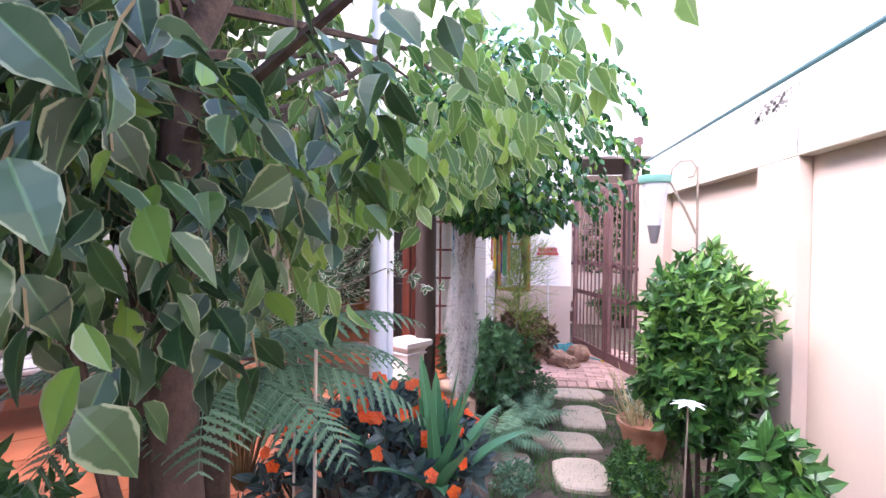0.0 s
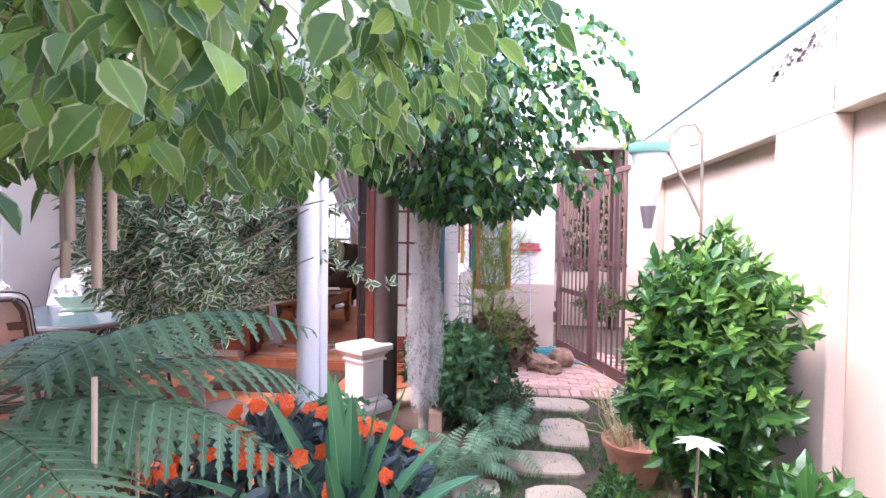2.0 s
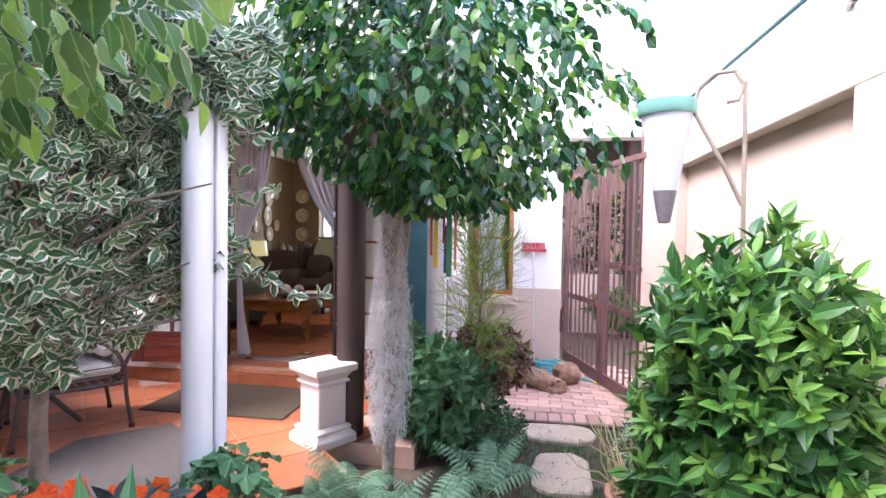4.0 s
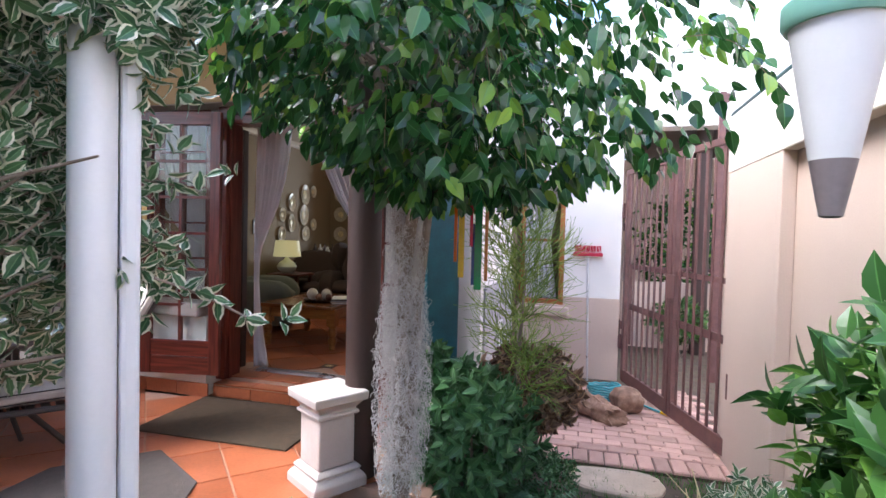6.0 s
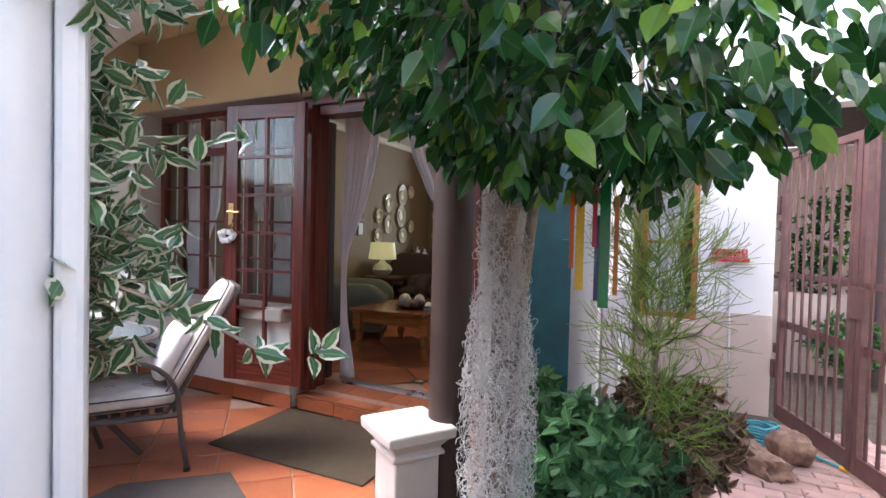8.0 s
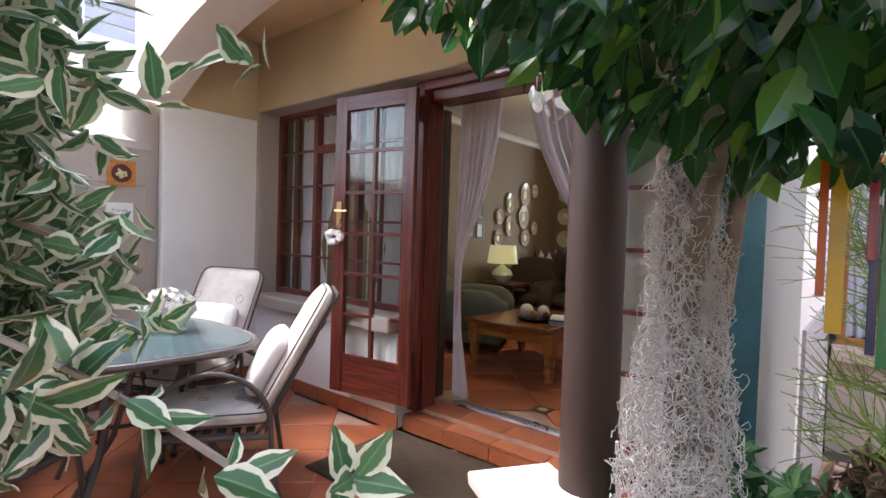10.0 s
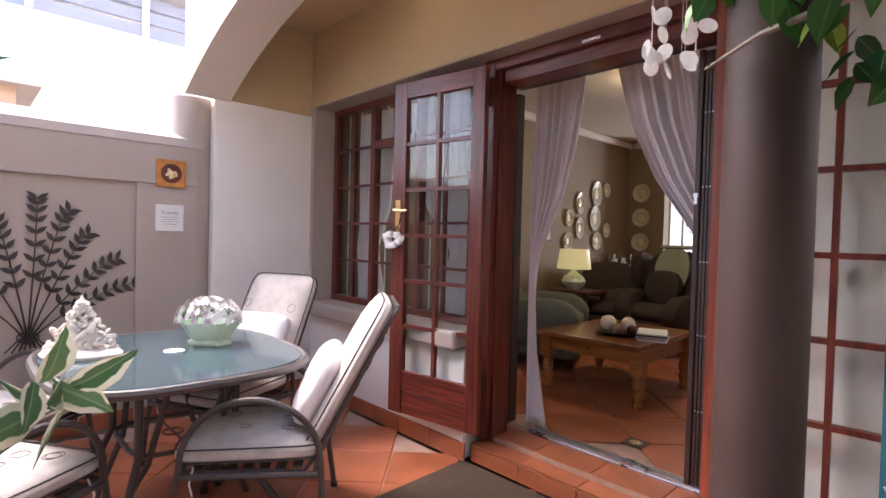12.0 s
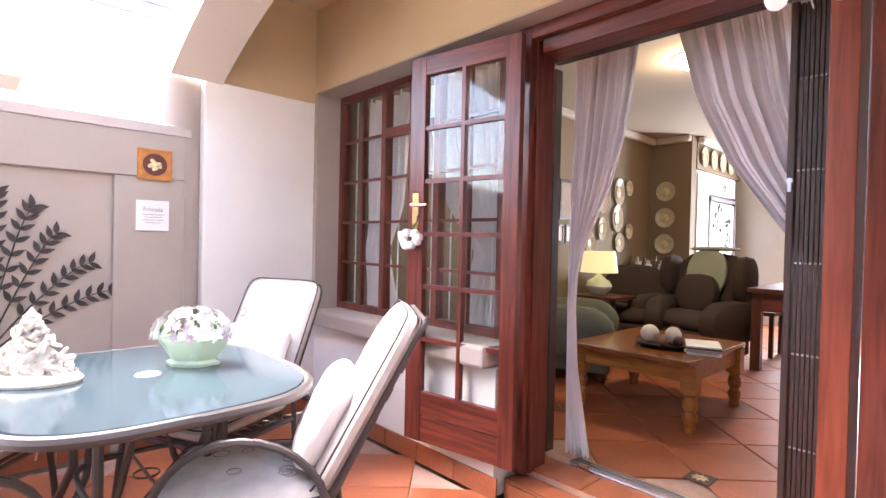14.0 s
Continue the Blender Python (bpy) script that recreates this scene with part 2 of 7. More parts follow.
CONEG = mat("mint_plastic", (0.22, 0.45, 0.37), 0.4, vary=0.03)
CONED = mat("grey_plastic", (0.2, 0.17, 0.18), 0.5)
RUST = mat("weathered_rod", (0.3, 0.24, 0.19), 0.6, metal=0.4, vary=0.2)
RED = mat("red_plastic", (0.5, 0.02, 0.05), 0.4, vary=0.1)
HOSE = mat("teal_hose", (0.06, 0.32, 0.36), 0.4, vary=0.1)
LOG = mat("weathered_log", (0.26, 0.15, 0.1), 0.9, vary=0.35, scale=14, bump=0.9, grain=40, dirt=(0.42, 0.32, 0.25), dirt_amount=0.6)
ROOFGREEN = mat("green_shade_edge", (0.015, 0.05, 0.05), 0.6, vary=0.2)
LOUVRE = mat("grey_louvre", (0.36, 0.37, 0.42), 0.6, vary=0.04)
SOFAGREEN = mat("sage_upholstery", (0.13, 0.14, 0.11), 0.9, vary=0.06, bump=0.2)
SOFABROWN = mat("brown_upholstery", (0.045, 0.027, 0.022), 0.9, vary=0.1, bump=0.2)
THROW = mat("sage_throw", (0.3, 0.31, 0.24), 0.9, vary=0.08, bump=0.3)
LAMPSHADE = glow("lampshade", (0.42, 0.36, 0.17), 0.12)
LAMPBASE = mat("glazed_lamp_base", (0.6, 0.66, 0.58), 0.3, vary=0.04)
CHINA = mat("china_plate", (0.52, 0.46, 0.34), 0.25, vary=0.12, scale=40)
BULB = glow("lit_glass", (1.0, 0.83, 0.5), 6.0)
DAY = glow("bright_window_glass", (0.9, 0.93, 1.0), 1.6)
PANE = clear("window_glass", (0.95, 0.96, 0.95), 0.02, 0.0)
PANEDARK = clear("door_glass", (0.95, 0.96, 0.94), 0.015, 0.0)
PAPER = mat("printed_card", (0.74, 0.72, 0.7), 0.7, vary=0.02)
INK = mat("grey_ink", (0.2, 0.2, 0.22), 0.8)
AMBER = mat("amber_tile", (0.5, 0.2, 0.04), 0.4, vary=0.2, scale=30)
DARKRED = mat("dark_red_glaze", (0.1, 0.02, 0.015), 0.4)
GOLDCREAM = mat("cream_glaze", (0.65, 0.55, 0.3), 0.4, vary=0.3, scale=60)
G_YEL = mat("yellow_glass_strip", (0.75, 0.5, 0.02), 0.15, spec=0.8)
G_ORA = mat("orange_glass_strip", (0.6, 0.12, 0.01), 0.15, spec=0.8)
G_GRE = mat("green_glass_strip", (0.01, 0.2, 0.05), 0.15, spec=0.8)
G_BLU = mat("blue_glass_strip", (0.01, 0.03, 0.15), 0.15, spec=0.8)
G_RED = mat("crimson_glass_strip", (0.35, 0.01, 0.03), 0.15, spec=0.8)
MOULD = mat("black_mould", (0.22, 0.19, 0.18), 0.95, vary=0.5, scale=30)
L_FICUS = leaf_mat("weeping_fig_leaf", (0.011, 0.046, 0.014), (0.042, 0.14, 0.03), rough=0.2, through=0.25, young=(0.24, 0.42, 0.05), young_share=0.16)
# Shaded and sunlit copies of one leaf: the light is in the colour.
L_VARF_SHADE = leaf_mat("variegated_fig_leaf", (0.012, 0.036, 0.016), (0.05, 0.105, 0.03), margin=(0.20, 0.24, 0.13), edge=0.88, rough=0.3, through=0.22, young=(0.22, 0.38, 0.05), young_share=0.10)
L_VARF_LIT = leaf_mat("sunlit_variegated_fig_leaf", (0.06, 0.14, 0.04), (0.18, 0.30, 0.08), margin=(0.42, 0.50, 0.24), edge=0.84, rough=0.28, through=0.5, young=(0.34, 0.52, 0.08), young_share=0.3)
L_VARB = leaf_mat("cream_edged_leaf", (0.04, 0.115, 0.05), (0.12, 0.23, 0.10), margin=(0.72, 0.72, 0.58), edge=0.60, rough=0.3, through=0.25)
L_SHRUB = leaf_mat("bright_shrub_leaf", (0.022, 0.075, 0.018), (0.065, 0.17, 0.032), rough=0.33, through=0.25, young=(0.16, 0.32, 0.04), young_share=0.12)
L_YOUNG = leaf_mat("young_shrub_leaf", (0.08, 0.19, 0.03), (0.17, 0.32, 0.05), rough=0.35, through=0.35)
L_FERN = leaf_mat("fern_leaf", (0.075, 0.155, 0.085), (0.17, 0.29, 0.17), rough=0.6, through=0.3)
L_UNDER = leaf_mat("shade_plant_leaf", (0.03, 0.095, 0.03), (0.09, 0.20, 0.07), rough=0.4, through=0.2)
L_BROWNISH = leaf_mat("bronze_leaf", (0.06, 0.04, 0.025), (0.17, 0.09, 0.055), margin=(0.3, 0.19, 0.11), edge=0.6, rough=0.5, through=0.15)
L_IMP = leaf_mat("dark_impatiens_leaf", (0.02, 0.035, 0.04), (0.06, 0.10, 0.085), rough=0.35, through=0.1)
L_SWORD = leaf_mat("sword_leaf", (0.05, 0.17, 0.07), (0.12, 0.30, 0.13), rough=0.4, through=0.2)
L_PENCIL = leaf_mat("pencil_twig", (0.11, 0.20, 0.035), (0.34, 0.44, 0.08), rough=0.6, through=0.1)
L_GRASS = leaf_mat("grass_blade", (0.035, 0.12, 0.02), (0.10, 0.24, 0.05), rough=0.6, through=0.3)
L_GERAN = leaf_mat("scented_leaf", (0.10, 0.24, 0.10), (0.17, 0.34, 0.16), rough=0.7, through=0.3)
ORANGE = leaf_mat("orange_petal", (0.80, 0.07, 0.008), (0.92, 0.17, 0.015), rough=0.5, through=0.35)
DAISY = mat("white_metal_petal", (0.8, 0.8, 0.78), 0.4)


# ---- shapes ----
class Geo:
    """Vertices, faces and leaf coordinates that are gathered into one mesh."""

    def __init__(self):
        self.v, self.f, self.uv, self.n = [], [], [], 0

    def add(self, verts, faces, uvs=None):
        k = self.n
        self.v.extend(tuple(p) for p in verts)
        self.n += len(verts)
        for f in faces:
            self.f.append(tuple(i + k for i in f))
            self.uv.extend(uvs[i] for i in f) if uvs else self.uv.extend((0.0, 0.0) for _ in f)
        return self

    def box(self, a, b, m=None):
        x0, y0, z0 = a
        x1, y1, z1 = b
        vs = [Vector(p) for p in ((x0, y0, z0), (x1, y0, z0), (x1, y1, z0), (x0, y1, z0), (x0, y0, z1), (x1, y0, z1), (x1, y1, z1), (x0, y1, z1))]
        if m:
            vs = [m @ p for p in vs]
        return self.add(vs, [(0, 3, 2, 1), (4, 5, 6, 7), (0, 1, 5, 4), (1, 2, 6, 5), (2, 3, 7, 6), (3, 0, 4, 7)])

    def tube(self, pts, r, sides=8, m=None, cap=True):
        pts = [Vector(p) for p in pts]
        if m:
            pts = [m @ p for p in pts]
        rs = r if isinstance(r, (list, tuple)) else [r] * len(pts)
        vs, fs, up = [], [], None
        for i, p in enumerate(pts):
            d = (pts[min(i + 1, len(pts) - 1)] - pts[max(i - 1, 0)]).normalized()
            if up is None:
                up = d.orthogonal().normalized()
            side = d.cross(up).normalized()
            up = side.cross(d).normalized()
            for k in range(sides):
                a = 2 * math.pi * k / sides
                vs.append(p + (side * math.cos(a) + up * math.sin(a)) * rs[i])
        for i in range(len(pts) - 1):
            for k in range(sides):
                j = (k + 1) % sides
                fs.append((i * sides + k, i * sides + j, (i + 1) * sides + j, (i + 1) * sides + k))
        if cap:
            fs.append(tuple(range(sides - 1, -1, -1)))
            fs.append(tuple(len(vs) - sides + k for k in range(sides)))
        return self.add(vs, fs)

    def lathe(self, prof, sides=24, m=None, square=False):
        """prof: radius and height, from below; square: a four-sided post whose half width is the radius."""
        n = 4 if square else sides
        vs, fs = [], []
        for r, z in prof:
            for k in range(n):
                a = 2 * math.pi * (k + (0.5 if square else 0)) / n
                q = r * (math.sqrt(2) if square else 1)
                p = Vector((q * math.cos(a), q * math.sin(a), z))
                vs.append(m @ p if m else p)
        for i in range(len(prof) - 1):
            for k in range(n):
                j = (k + 1) % n
                fs.append((i * n + k, i * n + j, (i + 1) * n + j, (i + 1) * n + k))
        fs.append(tuple(range(n - 1, -1, -1)))
        fs.append(tuple(len(vs) - n + k for k in range(n)))
        return self.add(vs, fs)

    def puff(self, w, d, h, m=None, e=0.35, nu=16, nv=9, sag=0.0):
        """A cushion: a rounded box w x d x h about its middle."""
        def pw(c, q):
            return math.copysign(abs(c) ** q, c)
        vs, fs = [], []
        for i in range(nv + 1):
            a = -math.pi / 2 + math.pi * i / nv
            for k in range(nu):
                b = 2 * math.pi * k / nu
                x, y = pw(math.cos(a), 0.45) * pw(math.cos(b), e), pw(math.cos(a), 0.45) * pw(math.sin(b), e)
                z = pw(math.sin(a), 0.8) * (1 - 0.35 * max(abs(x), abs(y)) ** 3)
                p = Vector((x * w / 2, y * d / 2, z * h / 2 - sag * (1 - x * x) * (1 - y * y)))
                vs.append(m @ p if m else p)
        for i in range(nv):
            for k in range(nu):
                j = (k + 1) % nu
                fs.append((i * nu + k, i * nu + j, (i + 1) * nu + j, (i + 1) * nu + k))
        return self.add(vs, fs)

    def leaf(self, p, d, up, length, width, fold=0.25, curl=0.15, rows=3):
        """An ovate, folded, pointed leaf from p along d."""
        d = d.normalized()
        side = d.cross(up)
        side = side.normalized() if side.length > 1e-4 else d.orthogonal().normalized()
        nrm = side.cross(d)
        prof = ((0.0, 0.0), (0.13, 0.62), (0.34, 1.0), (0.58, 0.90), (0.82, 0.40), (1.0, 0.0)) if rows == 3 else ((0.0, 0.0), (0.4, 1.0), (1.0, 0.0))
        vs, uv, fs = [], [], []
        for t, w in prof:
            c = p + d * (length * t) - nrm * (curl * length * t * t)
            if w == 0:
                vs.append(c)
                uv.append((0.5, t))
            else:
                o = side * (width / 2 * w)
                lift = nrm * (fold * width / 2 * w)
                vs += [c - o + lift, c, c + o + lift]
                uv += [(0.0, t), (0.5, t), (1.0, t)]
        last = len(vs) - 1
        fs += [(0, 2, 1), (0, 3, 2)]
        k = 1
        for _ in range(len(prof) - 3):
            fs += [(k, k + 1, k + 4, k + 3), (k + 1, k + 2, k + 5, k + 4)]
            k += 3
        fs += [(k, k + 1, last), (k + 1, k + 2, last)]
        return self.add(vs, fs, uv)

    def mesh(self, name, m, smooth=False):
        me = bpy.data.meshes.new(name)
        me.from_pydata(self.v, [], self.f)
        layer = me.uv_layers.new(name="UVMap")
        layer.data.foreach_set("uv", [c for q in self.uv for c in q])
        for x in (m if isinstance(m, (list, tuple)) else [m]):
            me.materials.append(x)
        if smooth:
            me.polygons.foreach_set("use_smooth", [True] * len(me.polygons))
            me.set_sharp_from_angle(angle=radians(38))
        me.update()
        return me


def thing(name, label, category, group="", kind="", place=None):
    ob = tagged(new(name), label, category, group, kind)
    if place is not None:
        ob.matrix_basis = place
    return ob


def part(name, geo, m, parent=None, label="", smooth=False, kind="", bevel=0.0, place=None):
    ob = new(name, geo.mesh(name, m, smooth) if isinstance(geo, Geo) else geo)
    if parent is not None:
        ob.parent = parent
    if place is not None:
        ob.matrix_basis = place
    if name == "pane":
        ob.visible_shadow = False
    if bevel:
        b = ob.modifiers.new("bevel", "BEVEL")
        b.width, b.segments, b.limit_method = bevel, 2, "ANGLE"
    return tagged(ob, label, "", "", kind)


def solid(name, geo, m, label, category="", kind="structure", smooth=False, bevel=0.0, group=""):
    return tagged(part(name, geo, m, None, "", smooth, "", bevel), label, category, group, kind)


def slab(a, b):
    return Geo().box(a, b)


def rnd(a, b):
    return random.uniform(a, b)


def sway(spread=1.0):
    return Vector((random.gauss(0, spread), random.gauss(0, spread), random.gauss(0, spread)))

# ---- ground, patio and walls ----
g = Geo()
N = 60
for iy in range(N + 1):
    for ix in range(N + 1):
        u, v = ix / N * 2 - 1, iy / N * 2 - 1
        x, y = 4.5 + math.copysign(abs(u) ** 3, u) * 300, -2 + math.copysign(abs(v) ** 3, v) * 300
        g.v.append((x, y, -0.16 + 0.012 * noise.noise(Vector((x * 3, y * 3, 0)))))
        g.n += 1
for iy in range(N):
    for ix in range(N):
        a = iy * (N + 1) + ix
        g.f.append((a, a + 1, a + N + 2, a + N + 1))
        g.uv.extend([(0, 0)] * 4)
solid("ground", g, SOIL, "dark garden soil with moss between the plants", smooth=True)

PX0, PX1, PY0, PY1 = 0.02, 3.42, -3.9, 0.0
solid("patio_base", slab((PX0, PY0, -0.3), (PX1, PY1, -0.008)), GROUT, "pale grout bed under the patio tiles")
solid("ground_sill", slab((3.42, -0.9, -0.3), (3.95, 0.0, -0.02)), GROUT, "mortar bed beside the house wall")
OPEN0, OPEN1 = 1.79, 3.17
ZL, ZC = 2.325, 2.92

solid("wall_house_lintel", slab((-0.02, 0.0, ZL), (3.95, 0.24, 3.5)), YELLOW, "yellow plastered wall above the doors", bevel=0.006)
solid("wall_under_window", slab((0.0, 0.03, 0.0), (OPEN0 - 0.02, 0.24, 0.635)), WHITE, "white plastered wall under the window")
solid("window_ledge", slab((0.0, -0.035, 0.635), (OPEN0 - 0.05, 0.24, 0.75)), TAUPE, "thick plastered grey window ledge", bevel=0.02)
solid("window_reveal", slab((0.0, 0.0, 0.75), (0.05, 0.24, ZL)), TAUPE, "grey plastered window reveal", bevel=0.006)
solid("door_soffit", slab((0.05, 0.004, ZL - 0.006), (3.95, 0.19, ZL)), TAUPE, "grey plastered underside of the lintel")
solid("wall_between", slab((1.66, 0.19, 0.75), (OPEN0, 0.26, ZL - 0.006)), TAUPE, "grey plastered strip beside the doors")
solid("wall_house_right", slab((OPEN1, 0.19, 0.0), (3.95, 0.3, ZL - 0.006)), WHITE, "white plastered wall right of the doors")
solid("wall_house_side", slab((3.75, 0.3, -0.15), (3.95, 1.86, 3.5)), WHITE, "white plastered side wall of the house")
solid("wall_side_dado", slab((3.95, 0.3, -0.15), (3.965, 1.86, 0.95)), SPECK, "speckled grey rough plaster dado")
# west side
solid("wall_west_inner", slab((-0.25, -0.77, 0.0), (0.0, 0.3, 3.5)), WHITE, "white plastered end wall of the porch", bevel=0.01)
solid("wall_yellow_band", slab((0.0, -0.66, 2.25), (0.006, 0.0, ZC)), YELLOW, "yellow upper part of the porch end wall")
g = Geo().tube([(-0.16, -0.87, 0.0), (-0.16, -0.87, 2.24)], 0.135, 20)
solid("wall_round_pier", g, TAUPE, "rounded grey plaster pier beside the porch wall", smooth=True)
solid("wall_garden_west", slab((-0.26, -9.5, -0.2), (-0.045, -0.86, 1.87)), TAUPE, "taupe plastered garden wall", bevel=0.012)
solid("wall_west_band_top", slab((-0.045, -3.4, 1.605), (-0.015, -0.87, 1.87)), TAUPE, "raised band along the garden wall", bevel=0.006)
solid("wall_west_band_end", slab((-0.045, -1.25, 0.0), (-0.015, -0.87, 1.604)), TAUPE, "raised plaster post of the garden wall", bevel=0.006)
g = Geo()
pf = [(-0.30, 1.871), (-0.012, 1.871), (-0.03, 1.93), (-0.2, 2.02), (-0.30, 1.99)]
for y in (-9.5, -0.84):
    g.v.extend((x, y, z) for x, z in pf)
    g.n += 5
g.f += [(4, 3, 2, 1, 0), (5, 6, 7, 8, 9)] + [(i, (i + 1) % 5, 5 + (i + 1) % 5, 5 + i) for i in range(5)]
g.uv.extend([(0, 0)] * 30)
solid("wall_coping", g, TAUPE, "rounded plaster coping of the garden wall", smooth=True)

# the arch: outer face y = -0.97, inner face y = -0.66
g = Geo()
n = 28
pts = []
for i in range(n + 1):
    x = 3.42 * i / n
    pts.append((x, 2.24 + 0.46 * (1 - ((x - 1.71) / 1.71) ** 2)))
for y in (-0.97, -0.66):
    g.v.extend((x, y, z) for x, z in pts)
    g.v.extend((x, y, 3.5) for x, z in pts)
g.n = len(g.v)
m1 = n + 1
for i in range(n):
    g.f += [(i, i + 1, m1 + i + 1, m1 + i), (2 * m1 + i + 1, 2 * m1 + i, 3 * m1 + i, 3 * m1 + i + 1), (i + 1, i, 2 * m1 + i, 2 * m1 + i + 1), (m1 + i, m1 + i + 1, 3 * m1 + i + 1, 3 * m1 + i)]
g.f += [(0, m1, 3 * m1, 2 * m1), (n, 2 * m1 + n, 3 * m1 + n, m1 + n)]
g.uv = [(0, 0)] * sum(len(f) for f in g.f)
solid("arch", g, CREAM, "cream plastered porch arch", smooth=True)
solid("arch_beam_right", slab((3.42, -0.97, 2.24), (3.95, -0.66, 3.5)), CREAM, "cream plastered beam beside the arch")
solid("ceiling", slab((0.0, -0.66, ZC), (3.95, 0.0, ZC + 0.12)), YELLOW, "yellow plastered porch ceiling")
solid("roof_slab", slab((-0.25, -0.97, 3.5), (3.95, 9.6, 3.62)), WHITE, "flat roof of the house")
g = Geo().tube([(3.48, -0.79, -0.02), (3.48, -0.79, 2.26)], 0.092, 28)
solid("porch_pillar", g, POSTBROWN, "round brown painted porch pillar", smooth=True)

# the roof over the garden end of the patio, carried by the white column
solid("roof_patio", slab((-0.25, -6.6, 3.4), (3.62, -2.34, 3.52)), CREAM, "flat roof over the garden end of the patio")

# doorstep
g = Geo()
solid("doorstep", slab((1.81, 0.075, 0.0), (3.6, 0.19, 0.09)), GROUT, "grouted core of the doorstep")
solid("threshold", slab((OPEN0, 0.19, 0.0), (3.6, 0.46, 0.125)), GROUT, "grouted threshold bed")
g = Geo()
for y in (0.40, 0.43, 0.455):
    g.box((1.97, y, 0.125), (3.12, y + 0.010, 0.152))
g.box((1.97, 0.39, 0.12), (3.12, 0.48, 0.138))
solid("door_track", g, STEEL, "aluminium sliding track in the threshold")

# doors and window
def door_leaf(name, place, label, width=0.735, z0=0.09, z1=2.27):
    """A glazed leaf: two columns of six panes over a planked bottom; its hinge is at x = 0."""
    d = thing(name, label, "door", "french door leaves", place=place)
    t = 0.042
    h = z1 - z0
    part("stile", slab((0, 0, z0), (0.085, t, z1)), MAHOGANY, d, bevel=0.003)
    part("stile", slab((width - 0.105, 0, z0), (width, t, z1)), MAHOGANY, d, bevel=0.003)
    part("top_rail", slab((0.085, 0.001, z1 - 0.10), (width - 0.105, t - 0.001, z1)), MAHOGANY_X, d, bevel=0.002)
    part("plank", slab((0.085, 0.006, z0 + 0.145), (width - 0.105, t - 0.006, z0 + 0.27)), MAHOGANY_X, d, bevel=0.003)
    part("plank", slab((0.085, 0.006, z0), (width - 0.105, t - 0.006, z0 + 0.138)), MAHOGANY_X, d, bevel=0.003)
    g = Geo()
    gz0, gz1 = z0 + 0.27, z1 - 0.10
    xm = (0.085 + width - 0.105) / 2
    g.box((xm - 0.011, 0.004, gz0), (xm + 0.011, t - 0.004, gz1))
    for i in range(1, 6):
        z = gz0 + (gz1 - gz0) * i / 6
        g.box((0.085, 0.006, z - 0.011), (width - 0.105, t - 0.006, z + 0.011))
    part("glazing_bar", g, MAHOGANY, d)
    for c in range(2):
        for i in range(6):
            za, zb = gz0 + (gz1 - gz0) * i / 6, gz0 + (gz1 - gz0) * (i + 1) / 6
            xa, xb = ((0.085, xm - 0.011), (xm + 0.011, width - 0.105))[c]
            part("pane", slab((xa, t / 2 - 0.002, za + 0.011), (xb, t / 2 + 0.002, zb - 0.011)), PANEDARK, d)
    return d


def flip(angle, x, y):
    return pose(x, y, 0, 0, 0, angle)


leaf = door_leaf("door_leaf", flip(189, 1.892, 0.05), "open dark mahogany french door leaf with small glass panes", 0.68, 0.18, 2.25)
# handle and charm near the free edge, on the face to the patio
zh = 1.42
g = Geo().box((0.608, 0.042, zh - 0.11), (0.648, 0.048, zh + 0.10))
g.tube([(0.628, 0.048, zh + 0.035), (0.628, 0.085, zh + 0.035)], 0.009, 8)
g.tube([(0.628, 0.085, zh + 0.035), (0.56, 0.088, zh + 0.03), (0.52, 0.086, zh + 0.035)], [0.009, 0.008, 0.006], 8)
part("door_handle", g, BRASS, leaf, "polished brass lever handle", smooth=True)
charm = thing("door_charm", "pale shell charm hanging from the door handle", "ornament", place=flip(189, 1.892, 0.05))
g = Geo()
for i in range(9):
    a = i * 0.7
    g.puff(0.05, 0.05, 0.045, pose(0.635 + 0.045 * math.cos(a), 0.08 + 0.02 * math.sin(a * 1.7), zh - 0.15 + 0.035 * math.sin(a)), e=0.8, nu=8, nv=5)
part("charm_shells", g, SHELL, charm, smooth=True)
part("charm_cord", Geo().tube([(0.56, 0.07, zh + 0.03), (0.59, 0.08, zh - 0.06), (0.635, 0.08, zh - 0.12)], 0.003, 5), PIPING, charm)
leaf2 = door_leaf("door_leaf", flip(4, 3.16, 0.07), "open dark mahogany french door leaf against the wall", 0.64)

g = Geo()
F = thing("door_frame", "dark mahogany double door frame", "door frame", kind="structure")
part("jamb", slab((OPEN0, 0.12, 0.12), (1.87, 0.30, ZL - 0.006)), MAHOGANY, F, bevel=0.004)
part("jamb", slab((1.87, 0.16, 0.12), (1.885, 0.30, ZL - 0.07)), MAHOGANY, F, bevel=0.003)
part("jamb", slab((3.05, 0.12, 0.12), (3.13, 0.30, ZL - 0.006)), wood("jamb_red_wood", (0.16, 0.03, 0.015), (0.30, 0.075, 0.04), 0.35), F, bevel=0.004)
part("head", slab((1.87, 0.12, ZL - 0.07), (3.05, 0.30, ZL - 0.007)), MAHOGANY_X, F, bevel=0.004)
part("head", slab((1.91, 0.16, ZL - 0.14), (3.05, 0.30, ZL - 0.07)), MAHOGANY_X, F, bevel=0.003)
part("door_hinge", Geo().tube([(1.845, 0.10, 0.42), (1.845, 0.10, 0.52)], 0.012, 8).tube([(1.845, 0.10, 2.05), (1.845, 0.10, 2.15)], 0.012, 8), BLACKIRON, F, smooth=True)
part("catch", slab((2.43, 0.112, ZL - 0.06), (2.53, 0.12, ZL - 0.045)), STEEL, F, bevel=0.002)

